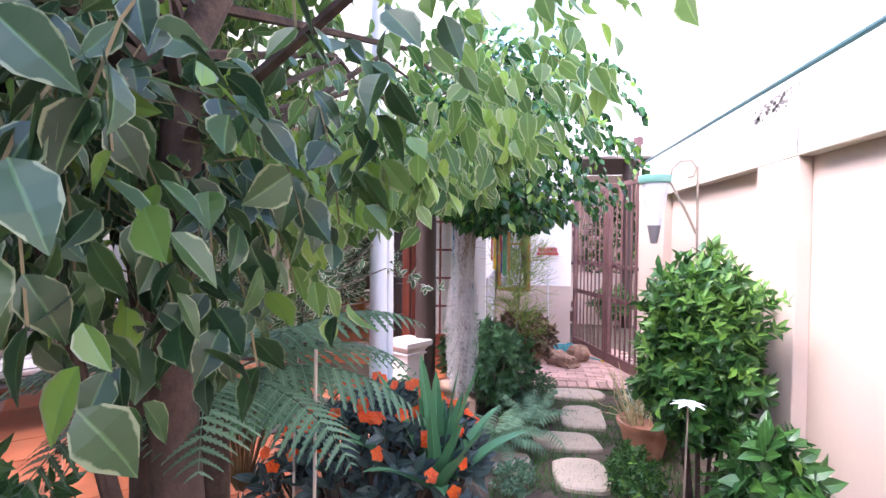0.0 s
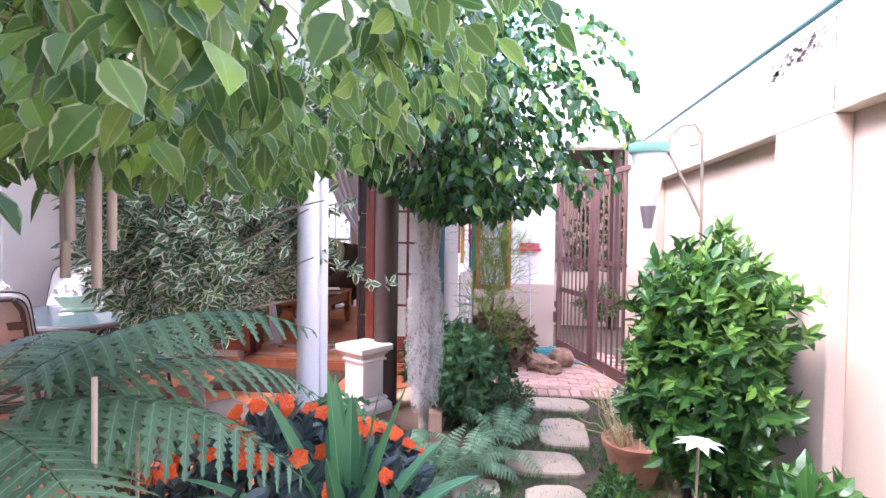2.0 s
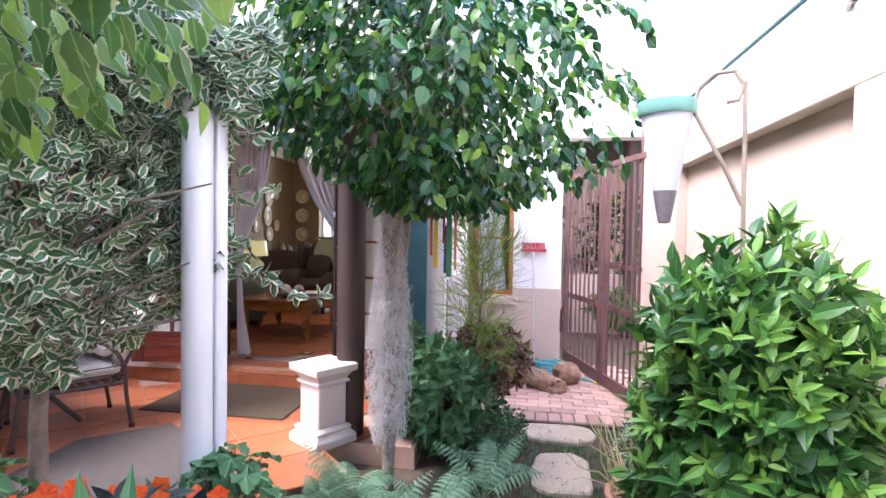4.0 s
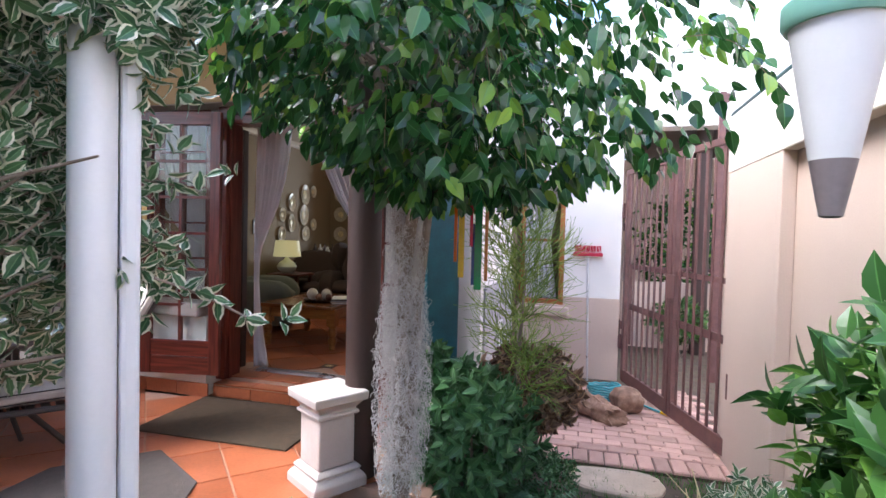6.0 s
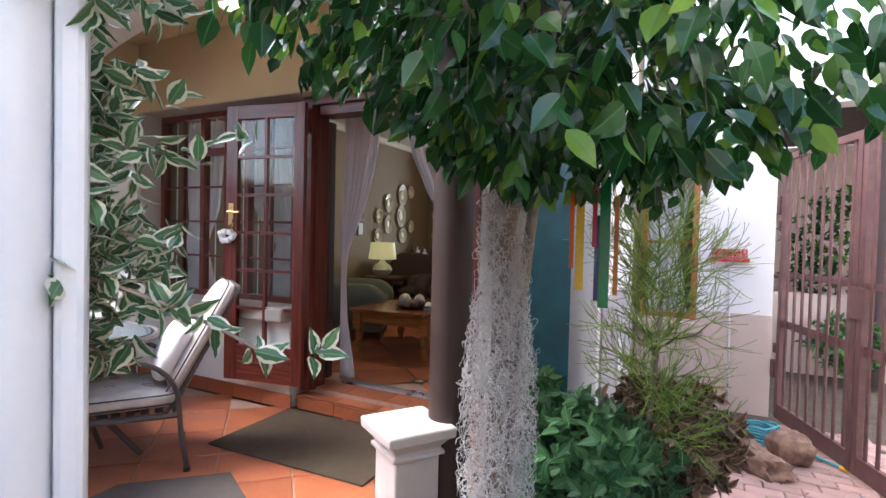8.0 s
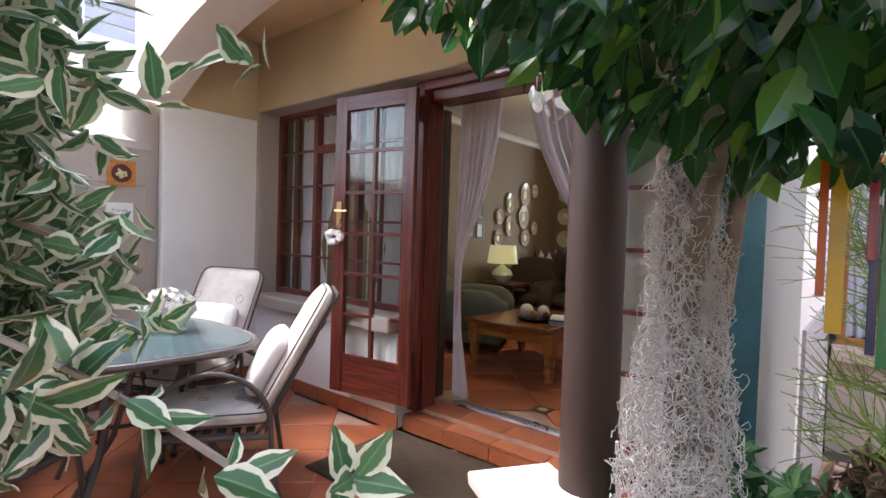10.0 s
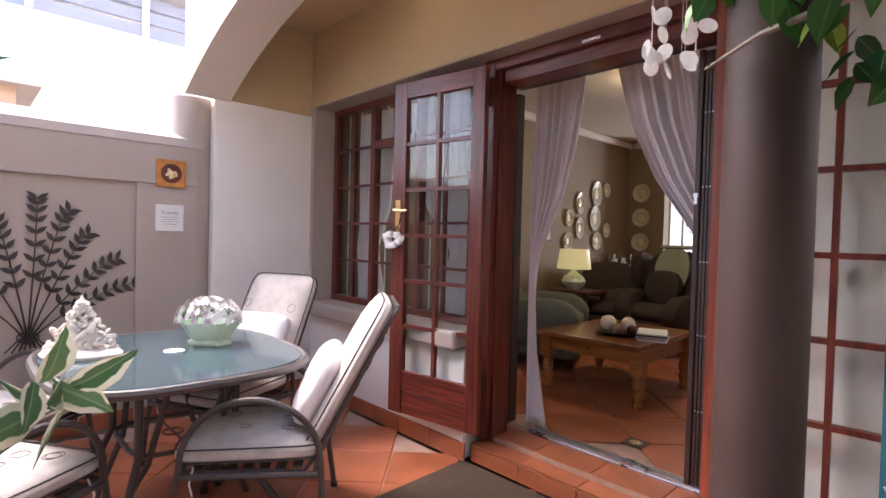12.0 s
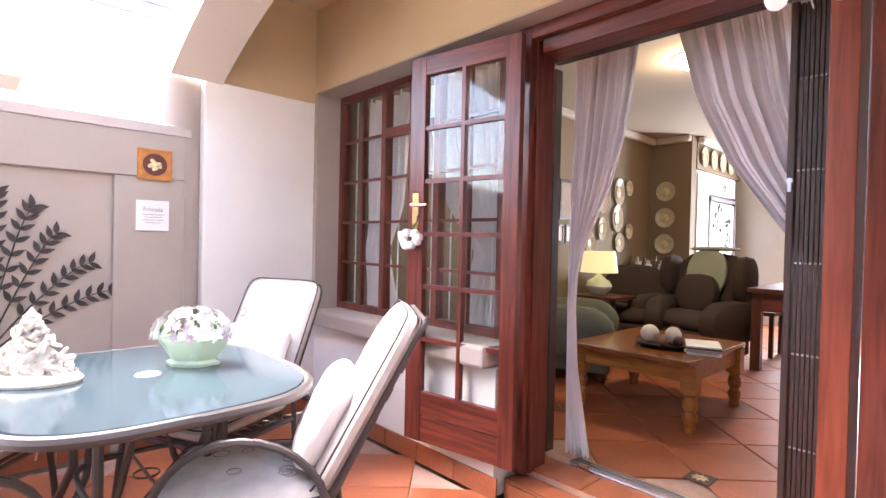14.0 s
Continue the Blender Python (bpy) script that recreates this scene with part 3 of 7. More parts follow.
# security grille, folded
gr = thing("security_grille", "folded dark brown steel security grille", "security gate", kind="structure")
part("end_post", slab((2.880, 0.40, 0.15), (2.905, 0.46, 2.2)), BRONZE, gr, bevel=0.004)
for i in range(6):
    x = 2.912 + i * 0.0155
    part("grille_bar", Geo().box((x, 0.405, 0.16), (x + 0.011, 0.45, 2.19)), BRONZE, gr)
g = Geo()
for z in (0.51, 0.866, 1.21, 1.56, 1.905):
    for i in range(6):
        g.puff(0.010, 0.008, 0.010, pose(2.9175 + i * 0.0155, 0.403, z), e=1, nu=6, nv=4)
part("rivets", g, STEEL, gr, kind="stuff")
part("lock", Geo().tube([(2.892, 0.399, 1.52), (2.892, 0.385, 1.52)], 0.012, 10).box((2.886, 0.39, 1.48), (2.898, 0.40, 1.51)), STEEL, gr)
g = Geo().box((1.80, 0.40, 0.15), (1.825, 0.46, 2.19))
g.box((1.80, 0.40, 2.225), (3.05, 0.46, 2.25))
part("grille_frame", g, BRONZE, gr)

# window
W = thing("window_1", "dark mahogany casement window with small panes", "window", kind="structure")
x0, x1, z0, z1, yw = 0.05, 1.66, 0.75, ZL - 0.006, 0.19
part("window_frame", Geo().box((x0, yw, z0), (x0 + 0.045, yw + 0.06, z1)).box((x1 - 0.045, yw, z0), (x1, yw + 0.06, z1)).box((x0 + 0.045, yw, z0), (x1 - 0.045, yw + 0.06, z0 + 0.045)).box((x0 + 0.045, yw, z1 - 0.045), (x1 - 0.045, yw + 0.06, z1)), MAHOGANY, W)
for xm in (0.60, 1.13):
    part("mullion", slab((xm - 0.025, yw - 0.004, z0 + 0.045), (xm + 0.025, yw + 0.06, z1 - 0.045)), MAHOGANY, W, bevel=0.003)
g = Geo()
zs = [z0 + 0.045 + (z1 - z0 - 0.09) * i / 5 for i in range(6)]
for a, b in ((0.095, 0.575), (0.625, 1.105), (1.155, 1.615)):
    mid = (a + b) / 2
    g.box((mid - 0.009, yw + 0.01, z0 + 0.045), (mid + 0.009, yw + 0.04, z1 - 0.045))
    for z in zs[1:-1]:
        g.box((a, yw + 0.012, z - 0.009), (b, yw + 0.038, z + 0.009))
g.box((0.625, yw - 0.012, zs[4] - 0.03), (1.105, yw + 0.03, zs[4] + 0.03))
part("glazing_bar", g, MAHOGANY, W)
for a, b in ((0.095, 0.575), (0.625, 1.105), (1.155, 1.615)):
    mid = (a + b) / 2
    for c, d in ((a, mid - 0.009), (mid + 0.009, b)):
        for i in range(5):
            part("pane", slab((c, yw + 0.023, zs[i] + 0.009), (d, yw + 0.027, zs[i + 1] - 0.009)), PANE, W)
burg = Geo()
for i in range(9):
    x = 0.16 + i * 0.17
    burg.tube([(x, 0.275, z0), (x, 0.275, z1)], 0.006, 6)
solid("burglar_bars", burg, OFFWHITE, "white steel burglar bars behind the window", smooth=True)


def drape(name, label, y, outer, inner, folds=9, amp0=0.028):
    """A gathered curtain between two edges, each a list of (z, x) from the top down."""
    g = Geo()
    nu, nv = 96, 44
    oz, ox = zip(*outer)
    iz, ix = zip(*inner)
    za, zb = max(oz), min(oz)
    for j in range(nv + 1):
        t = j / nv
        z = za + (zb - za) * t
        a, b = float(np.interp(-z, [-q for q in oz], ox)), float(np.interp(-z, [-q for q in iz], ix))
        tight = min(1.0, abs(b - a) / 0.3)
        for i in range(nu + 1):
            u = i / nu
            ph = u * folds * 2 * math.pi + 0.8 * math.sin(2.2 * t + u * 4)
            amp = amp0 * (0.35 + 0.65 * tight)
            g.v.append((a + (b - a) * u, y + amp * math.sin(ph) + 0.4 * amp * math.sin(ph * 2.3 + 1), z + (0.015 * math.sin(ph) if j == nv else 0)))
            g.n += 1
    for j in range(nv):
        for i in range(nu):
            a = j * (nu + 1) + i
            g.f.append((a, a + 1, a + nu + 2, a + nu + 1))
            g.uv.extend([(0, 0)] * 4)
    ob = part(name, g, CURTAIN, None, smooth=True)
    sm = ob.modifiers.new("thick", "SOLIDIFY")
    sm.thickness = 0.002
    return tagged(ob, label, "curtain", "door curtains")


drape("curtain", "white voile curtain drawn aside by the open door", 0.52, [(2.33, 1.86), (1.1, 1.86), (0.15, 1.865)],
      [(2.33, 2.24), (2.0, 2.205), (1.78, 2.16), (1.55, 2.09), (1.36, 2.00), (1.2, 1.93), (1.08, 1.905), (0.9, 1.90), (0.6, 1.92), (0.3, 1.98), (0.15, 2.01)], 6)
drape("curtain", "long white voile curtain tied back beside the steel grille", 0.54, [(2.33, 3.2), (1.1, 3.22), (0.15, 3.22)],
      [(2.33, 2.39), (1.92, 2.50), (1.62, 2.645), (1.33, 2.85), (1.15, 3.0), (1.0, 3.1), (0.8, 3.13), (0.15, 3.1)], 10)
cr = thing("curtain_rail", "dark rail above the door curtains", "curtain rail")
part("rail", Geo().tube([(1.80, 0.56, 2.32), (3.45, 0.60, 2.34)], 0.012, 8), BRONZE, cr)
drape("curtain", "white curtain behind the casement window", 0.34, [(2.28, 0.08), (0.77, 0.08)], [(2.28, 0.75), (1.5, 0.66), (1.2, 0.5), (0.77, 0.60)], 7)
drape("curtain", "white curtain behind the casement window", 0.34, [(2.28, 1.6), (0.77, 1.6)], [(2.28, 0.85), (1.5, 1.1), (1.2, 1.35), (0.78, 1.2)], 7)

# ---- the room behind the doors ----
RX0, RX1, RY1, RZ = 0.24, 6.2, 5.0, 2.72
solid("floor_room", slab((-0.25, 0.46, -0.2), (3.78, 7.0, 0.127)), GROUT, "grout under the room's tiles")
solid("wall_room_left", slab((0.0, 0.3, 0.12), (RX0, RY1, RZ + 0.3)), TAN, "tan painted living room wall")
solid("wall_room_back", slab((RX0, RY1, 0.12), (0.78, RY1 + 0.15, RZ + 0.3)), TAN, "tan painted back wall")
solid("wall_room_corner", slab((-0.1, RY1 + 0.15, 2.3), (0.79, 6.9, RZ + 0.3)), TAN, "tan bulkhead over the kitchen opening")
solid("wall_kitchen_back", slab((-0.1, 6.9, 0.12), (3.95, 7.05, RZ + 0.3)), mat("kitchen_wall_paint", (0.5, 0.5, 0.46), 0.8, vary=0.03), "grey painted kitchen wall")
solid("wall_room_front_inner", slab((0.15, 0.30, 0.127), (1.62, 0.42, 0.75)), TAN, "inside of the wall under the window")
solid("wall_room_right", slab((3.75, 1.86, 0.12), (3.95, 6.9, RZ + 0.3)), TAN, "tan painted right wall of the room")
solid("wall_kitchen_left", slab((-0.1, RY1 + 0.15, 0.12), (0.0, 6.9, RZ + 0.3)), TAN, "side wall of the kitchen")
solid("wall_room_side_inner", slab((3.6, 0.3, 0.127), (3.75, 1.86, RZ)), TAN, "inside of the house's side wall")
solid("ceiling_room", slab((0.0, 0.24, RZ), (3.949, 6.9, RZ + 0.1)), mat("ceiling_paint", (0.42, 0.36, 0.27), 0.85, vary=0.02), "plain painted living room ceiling")
g = Geo()
for a, b in (((RX0, 0.42, RZ - 0.09), (RX0 + 0.09, RY1, RZ)), ((RX0 + 0.09, RY1 - 0.09, RZ - 0.09), (0.78, RY1, RZ))):
    g.box(a, b)
g.box((0.79, RY1 + 0.15, RZ - 0.09), (0.88, 6.9, RZ))
solid("cornice", g, mat("cornice_paint", (0.55, 0.5, 0.42), 0.8, vary=0.02), "plaster cornice of the living room", bevel=0.03)

# ---- living room things ----
def coffee_table(place):
    t = thing("coffee_table", "honey pine coffee table with turned legs", "coffee table", place=place)
    part("tabletop", slab((-0.41, -0.51, 0.42), (0.41, 0.51, 0.455)), PINETOP, t, bevel=0.006)
    for a, b in (((-0.36, -0.42, 0.31), (0.36, -0.39, 0.42)), ((-0.36, 0.39, 0.31), (0.36, 0.42, 0.42)), ((-0.39, -0.39, 0.31), (-0.36, 0.39, 0.42)), ((0.36, -0.39, 0.31), (0.39, 0.39, 0.42))):
        part("apron", slab(a, b), PINE, t, bevel=0.002)
    prof = [(0.03, 0), (0.036, 0.03), (0.03, 0.05), (0.042, 0.08), (0.044, 0.11), (0.03, 0.135), (0.04, 0.15), (0.045, 0.18), (0.04, 0.215), (0.032, 0.225), (0.042, 0.24), (0.042, 0.25)]
    for x in (-0.375, 0.375):
        for y in (-0.405, 0.405):
            part("leg", Geo().lathe(prof, 16, pose(x, y, 0)).box((x - 0.045, y - 0.045, 0.25), (x + 0.045, y + 0.045, 0.42)), PINE, t, smooth=True)
    part("drawer_knob", Geo().puff(0.022, 0.022, 0.022, pose(0.0, -0.43, 0.365), e=1, nu=8, nv=6), BRASS, t, smooth=True)
    return t


coffee_table(pose(1.83, 1.74, 0.128, 0, 0, 0))
zt = 0.128 + 0.456
bowl = thing("ball_tray", "low dark tray holding decorative balls", "tray", place=pose(1.92, 1.62, zt))
part("tray_dish", Geo().lathe([(0.10, 0), (0.17, 0.012), (0.19, 0.03), (0.18, 0.028), (0.09, 0.012)], 28), BRONZE, bowl, smooth=True)
for x, y, r, m_, lb in ((-0.09, -0.03, 0.062, PLASTER, "large ivory decorative ball"), (0.05, 0.03, 0.06, PLASTER, "large ivory decorative ball with a brown band"), (0.02, -0.09, 0.038, LOG, "small brown woven ball"), (0.11, -0.04, 0.036, DARKWOOD, "small dark striped ball")):
    b_ = thing("decorative_ball", lb, "ball", "balls in the tray", place=pose(1.92 + x, 1.62 + y, zt + 0.014 + r))
    part("ball_body", Geo().lathe([(r * math.cos(a), r * math.sin(a)) for a in [math.pi * (i / 10 - 0.5) for i in range(11)]], 16), m_, b_, smooth=True)
    if "band" in lb:
        part("ball_band", Geo().tube([(r * math.cos(a) * 1.01, 0, r * math.sin(a) * 1.01) for a in [i * math.pi / 8 for i in range(17)]], 0.007, 6), DARKWOOD, b_)
for i in range(5):
    m_ = thing("magazine", "magazine in a pile on the coffee table", "magazine", "magazines", place=pose(2.17 + rnd(-0.01, 0.01), 1.62 + rnd(-0.01, 0.01), zt + i * 0.011, 0, 0, 20 + rnd(-12, 12)))
    part("magazine_body", slab((-0.1, -0.135, 0), (0.1, 0.135, 0.010)), (PAPER, CUSHION, LOUVRE, BRONZE, OFFWHITE)[i], m_)

cl = thing("ceiling_lamp", "lit round glass ceiling lamp", "ceiling lamp", place=pose(1.85, 2.19, RZ))
part("lamp_bowl", Geo().lathe([(0.02, -0.085), (0.09, -0.075), (0.145, -0.045), (0.16, -0.01), (0.16, 0.0)], 24), BULB, cl, smooth=True)
part("lamp_rim", Geo().lathe([(0.165, -0.012), (0.17, -0.006), (0.165, 0.0)], 24), BRASS, cl, smooth=True)
lmp = new("room_light", bpy.data.lights.new("room_light", "POINT"))
lmp.data.energy, lmp.data.color, lmp.data.shadow_soft_size = 0.85, (1.0, 0.8, 0.55), 0.12
lmp.location = (1.85, 2.19, RZ - 0.25)


def armchair(name, label, place, m_, w=0.85, back=1.0, wing=False):
    c = thing(name, label, "armchair", place=place)
    part("seat", Geo().puff(w - 0.2, 0.66, 0.2, pose(0, -0.04, 0.40), e=0.3), m_, c, smooth=True)
    part("base", slab((-w / 2 + 0.06, -0.36, 0.08), (w / 2 - 0.06, 0.36, 0.34)), m_, c, bevel=0.03)
    part("backrest", Geo().puff(w - 0.08, 0.24, back - 0.3, pose(0, 0.36, 0.3 + (back - 0.3) / 2, -10), e=0.3), m_, c, smooth=True)
    for s in (-1, 1):
        part("arm", Geo().puff(0.2, 0.8, 0.42, pose(s * (w / 2 - 0.06), 0.0, 0.42), e=0.3), m_, c, smooth=True)
        if wing:
            part("wing", Geo().puff(0.14, 0.3, 0.45, pose(s * (w / 2 - 0.07), 0.25, 0.82), e=0.4), m_, c, smooth=True)
        for y in (-0.3, 0.3):
            part("foot", Geo().lathe([(0.02, 0), (0.028, 0.05), (0.028, 0.085)], 10, pose(s * (w / 2 - 0.12), y, 0)), DARKWOOD, c)
    return c


armchair("armchair", "rounded sage green armchair", pose(0.90, 2.05, 0.14, 0, 0, 115), SOFAGREEN, 0.8, 0.72)
armchair("armchair", "dark brown wing armchair", pose(1.40, 3.45, 0.14, 0, 0, -12), SOFABROWN, 0.92, 1.08, True)
armchair("armchair", "dark brown low armchair beside the wing chair", pose(0.78, 3.35, 0.14, 0, 0, 12), SOFABROWN, 0.8, 0.92)
th = thing("throw", "sage green throw folded over the wing chair", "blanket", place=pose(1.40, 3.45, 0.14, 0, 0, -12))
part("throw_cloth", Geo().puff(0.42, 0.05, 0.5, pose(0.02, 0.215, 0.86, -10), e=0.3).puff(0.42, 0.28, 0.05, pose(0.02, 0.36, 1.11), e=0.3), THROW, th, smooth=True)
pl = thing("cushion", "dark brown cushion on the wing chair", "cushion", place=pose(1.40, 3.45, 0.14, 0, 0, -12))
part("cushion_body", Geo().puff(0.42, 0.14, 0.4, pose(0, 0.10, 0.66, -15), e=0.4), SOFABROWN, pl, smooth=True)

st = thing("side_table", "small dark side table", "side table", place=pose(0.72, 2.95, 0.14))
part("tabletop", slab((-0.25, -0.22, 0.58), (0.25, 0.22, 0.61)), DARKWOOD, st, bevel=0.004)
for x in (-0.2, 0.2):
    for y in (-0.18, 0.18):
        part("leg", slab((x - 0.02, y - 0.02, 0), (x + 0.02, y + 0.02, 0.58)), DARKWOOD, st)
tl = thing("table_lamp", "glazed pale lamp with a yellow-green shade", "table lamp", place=pose(0.66, 2.95, 0.75))
part("lamp_base", Geo().lathe([(0.07, 0), (0.075, 0.015), (0.12, 0.05), (0.135, 0.09), (0.11, 0.14), (0.05, 0.18), (0.025, 0.21), (0.02, 0.25)], 24), LAMPBASE, tl, smooth=True)
part("lamp_shade", Geo().lathe([(0.19, 0.23), (0.16, 0.45), (0.157, 0.45), (0.187, 0.23)], 28), LAMPSHADE, tl, smooth=True)

ch = thing("chest_of_drawers", "dark red wood chest with small drawers", "chest of drawers", place=pose(0.50, 4.4, 0.14))
part("carcass", slab((-0.25, -0.2, 0), (0.25, 0.42, 0.80)), DARKWOOD, ch, bevel=0.006)
for i in range(3):
    for j in range(2):
        x, z = -0.125 + j * 0.25, 0.66 - i * 0.23
        d_ = part("drawer", slab((x - 0.115, -0.222, z - 0.1), (x + 0.115, -0.2, z + 0.1)), MAHOGANY_X, ch, bevel=0.004)
        part("knob", Geo().puff(0.025, 0.025, 0.025, pose(x, -0.235, z), e=1, nu=8, nv=5), BRONZE, d_, smooth=True)
for i in range(9):
    b_ = thing("glass_bottle", "small glass bottle on the chest", "bottle", "bottles on the chest", place=pose(0.30 + i * 0.05, 4.4 + rnd(-0.06, 0.06), 0.94))
    hh = rnd(0.1, 0.2)
    part("bottle_body", Geo().lathe([(0.03, 0), (0.032, hh * 0.6), (0.012, hh * 0.75), (0.012, hh)], 12), OFFWHITE if i % 3 else BRONZE, b_, smooth=True)


def plate(place, r=0.13, oval=1.0):
    p_ = thing("wall_plate", "decorated china plate hung on the wall", "plate", "wall plates", place=place)
    part("plate_dish", Geo().lathe([(r * 0.5, 0.0), (r * 0.62, 0.004), (r * 0.95, 0.022), (r, 0.024), (r * 0.97, 0.018), (r * 0.6, 0.0)], 28, Matrix.Diagonal((1, oval, 1, 1))), CHINA, p_, smooth=True)
    part("plate_pattern", Geo().lathe([(r * 0.3, 0.002), (r * 0.42, 0.0075), (r * 0.40, 0.009)], 20, Matrix.Diagonal((1, oval, 1, 1))), GOLDCREAM, p_, smooth=True)
    return p_


ONLEFT = pose(0, 0, 0, 90, 0, 90)
for y, z, r, o in ((3.35, 1.93, 0.13, 1.3), (2.95, 1.78, 0.10, 1.4), (2.70, 1.58, 0.09, 1.2), (2.95, 1.46, 0.10, 1.4), (3.32, 1.6, 0.13, 1.3), (2.68, 1.28, 0.10, 1.2), (3.38, 1.30, 0.12, 1.0), (3.6, 2.0, 0.1, 1.0), (3.62, 1.45, 0.1, 1.0)):
    plate(pose(RX0 + 0.003, y + 0.75, z, 90, 0, 90), r, o)
for x, z in ((0.46, 2.0), (0.46, 1.65), (0.46, 1.3)):
    plate(pose(x, RY1 - 0.003, z, 90, 0, 0), 0.13)
for i in range(4):
    plate(pose(0.794, RY1 + 0.35 + i * 0.34, 2.47, 90, 0, 90), 0.13)
for y, z, hh in ((1.92, 1.38, 0.12), (2.12, 1.38, 0.12)):
    f_ = thing("picture_frame", "small black framed picture on the wall", "picture", "small framed pictures", place=pose(RX0, y + 0.9, z))
    part("frame", Geo().box((0, -0.08, -0.1), (0.015, -0.06, 0.1)).box((0, 0.06, -0.1), (0.015, 0.08, 0.1)).box((0, -0.06, -0.1), (0.015, 0.06, -0.08)).box((0, -0.06, 0.08), (0.015, 0.06, 0.1)), BLACKIRON, f_)
    part("print", slab((0, -0.06, -0.08), (0.006, 0.06, 0.08)), PAPER, f_)
f_ = thing("picture_frame", "tall dark framed picture on the wall", "picture", place=pose(RX0, 2.95, 1.75))
part("frame", Geo().box((0, -0.13, -0.22), (0.015, -0.1, 0.22)).box((0, 0.1, -0.22), (0.015, 0.13, 0.22)).box((0, -0.1, -0.22), (0.015, 0.1, -0.19)).box((0, -0.1, 0.19), (0.015, 0.1, 0.22)), BLACKIRON, f_)
part("print", slab((0, -0.1, -0.19), (0.006, 0.1, 0.19)), TAUPE, f_)

kc = thing("kitchen_cupboard", "tall white panelled kitchen cupboards", "cupboard", place=pose(0.80, 5.16, 0.13, 0, 0, 90))
part("body", slab((0, 0.02, 0), (0.42, 0.65, 2.16)), OFFWHITE, kc, bevel=0.004)
part("door", slab((0.02, 0, 1.0), (0.41, 0.02, 2.12)), OFFWHITE, kc, bevel=0.006)
part("recess", slab((0.02, 0.006, 0.62), (0.41, 0.02, 0.96)), CONED, kc)
part("door", slab((0.02, 0, 0.05), (0.41, 0.02, 0.58)), OFFWHITE, kc, bevel=0.006)
part("top_body", slab((0.42, 0.02, 1.88), (1.55, 0.65, 2.16)), OFFWHITE, kc, bevel=0.004)
part("door_handle", Geo().tube([(0.92, -0.02, 1.94), (0.92, -0.02, 2.04)], 0.008, 6).tube([(0.98, -0.02, 1.94), (0.98, -0.02, 2.04)], 0.008, 6), BLACKIRON, kc)
fr_ = thing("fridge", "white double door fridge covered with magnets", "fridge", place=pose(0.80, 5.66, 0.13, 0, 0, 90))
part("fridge_body", slab((0, 0.03, 0), (0.95, 0.6, 1.78)), OFFWHITE, fr_, bevel=0.01)
part("fridge_surround", Geo().box((-0.05, -0.01, 0), (0, 0.6, 1.83)).box((0.95, -0.01, 0), (1.0, 0.6, 1.83)).box((-0.05, -0.01, 1.79), (1.0, 0.6, 1.84)), CONED, fr_)
for a in (0.01, 0.49):
    dd = part("door", slab((a, 0, 0.02), (a + 0.45, 0.03, 1.76)), OFFWHITE, fr_, bevel=0.01)
    g = Geo()
    for i in range(26):
        x, z = a + rnd(0.05, 0.40), rnd(0.95, 1.7)
        g.box((x, -0.008, z), (x + rnd(0.02, 0.07), 0.0, z + rnd(0.02, 0.07)))
    part("magnets", g, BLACKIRON, dd, kind="stuff")
dt = thing("dining_table", "dark wood dining table", "dining table", place=pose(2.36, 3.9, 0.14))
part("tabletop", slab((-0.45, -0.5, 0.72), (0.7, 0.9, 0.76)), DARKWOOD, dt, bevel=0.004)
for x, y in ((-0.38, -0.42), (0.62, -0.42), (-0.38, 0.82), (0.62, 0.82)):
    part("leg", slab((x - 0.04, y - 0.04, 0), (x + 0.04, y + 0.04, 0.72)), DARKWOOD, dt)
part("apron", slab((-0.38, -0.45, 0.55), (0.62, -0.42, 0.72)), MAHOGANY_X, dt)
dc = thing("dining_chair", "dark wood dining chair at the table", "dining chair", place=pose(1.75, 4.35, 0.14, 0, 0, 90))
part("seat", slab((-0.21, -0.21, 0.43), (0.21, 0.21, 0.47)), DARKWOOD, dc, bevel=0.005)
part("backrest", Geo().box((-0.2, 0.18, 0.47), (-0.16, 0.21, 1.0)).box((0.16, 0.18, 0.47), (0.2, 0.21, 1.0)).box((-0.16, 0.185, 0.86), (0.16, 0.205, 0.98)).box((-0.05, 0.185, 0.47), (0.05, 0.205, 0.86)), MAHOGANY, dc, bevel=0.003)
for x in (-0.18, 0.18):
    for y in (-0.18, 0.18):
        part("leg", slab((x - 0.02, y - 0.02, 0), (x + 0.02, y + 0.02, 0.43)), DARKWOOD, dc)
kw = thing("window_2", "bright kitchen window", "window", kind="structure", place=pose(1.55, 6.86, 1.0))
part("window_frame", Geo().box((-0.03, 0, -0.03), (0, 0.04, 0.93)).box((0.9, 0, -0.03), (0.93, 0.04, 0.93)).box((0, 0, -0.03), (0.9, 0.04, 0)).box((0, 0, 0.9), (0.9, 0.04, 0.93)), OFFWHITE, kw)
klamp = new("kitchen_daylight", bpy.data.lights.new("kitchen_daylight", "AREA"))
klamp.data.energy, klamp.data.size, klamp.data.color = 9, 0.9, (0.9, 0.95, 1.0)
klamp.matrix_world = look((2.0, 6.8, 1.45), (2.0, 3.0, 1.2))
part("pane", slab((0, 0.015, 0), (0.9, 0.02, 0.9)), DAY, kw)

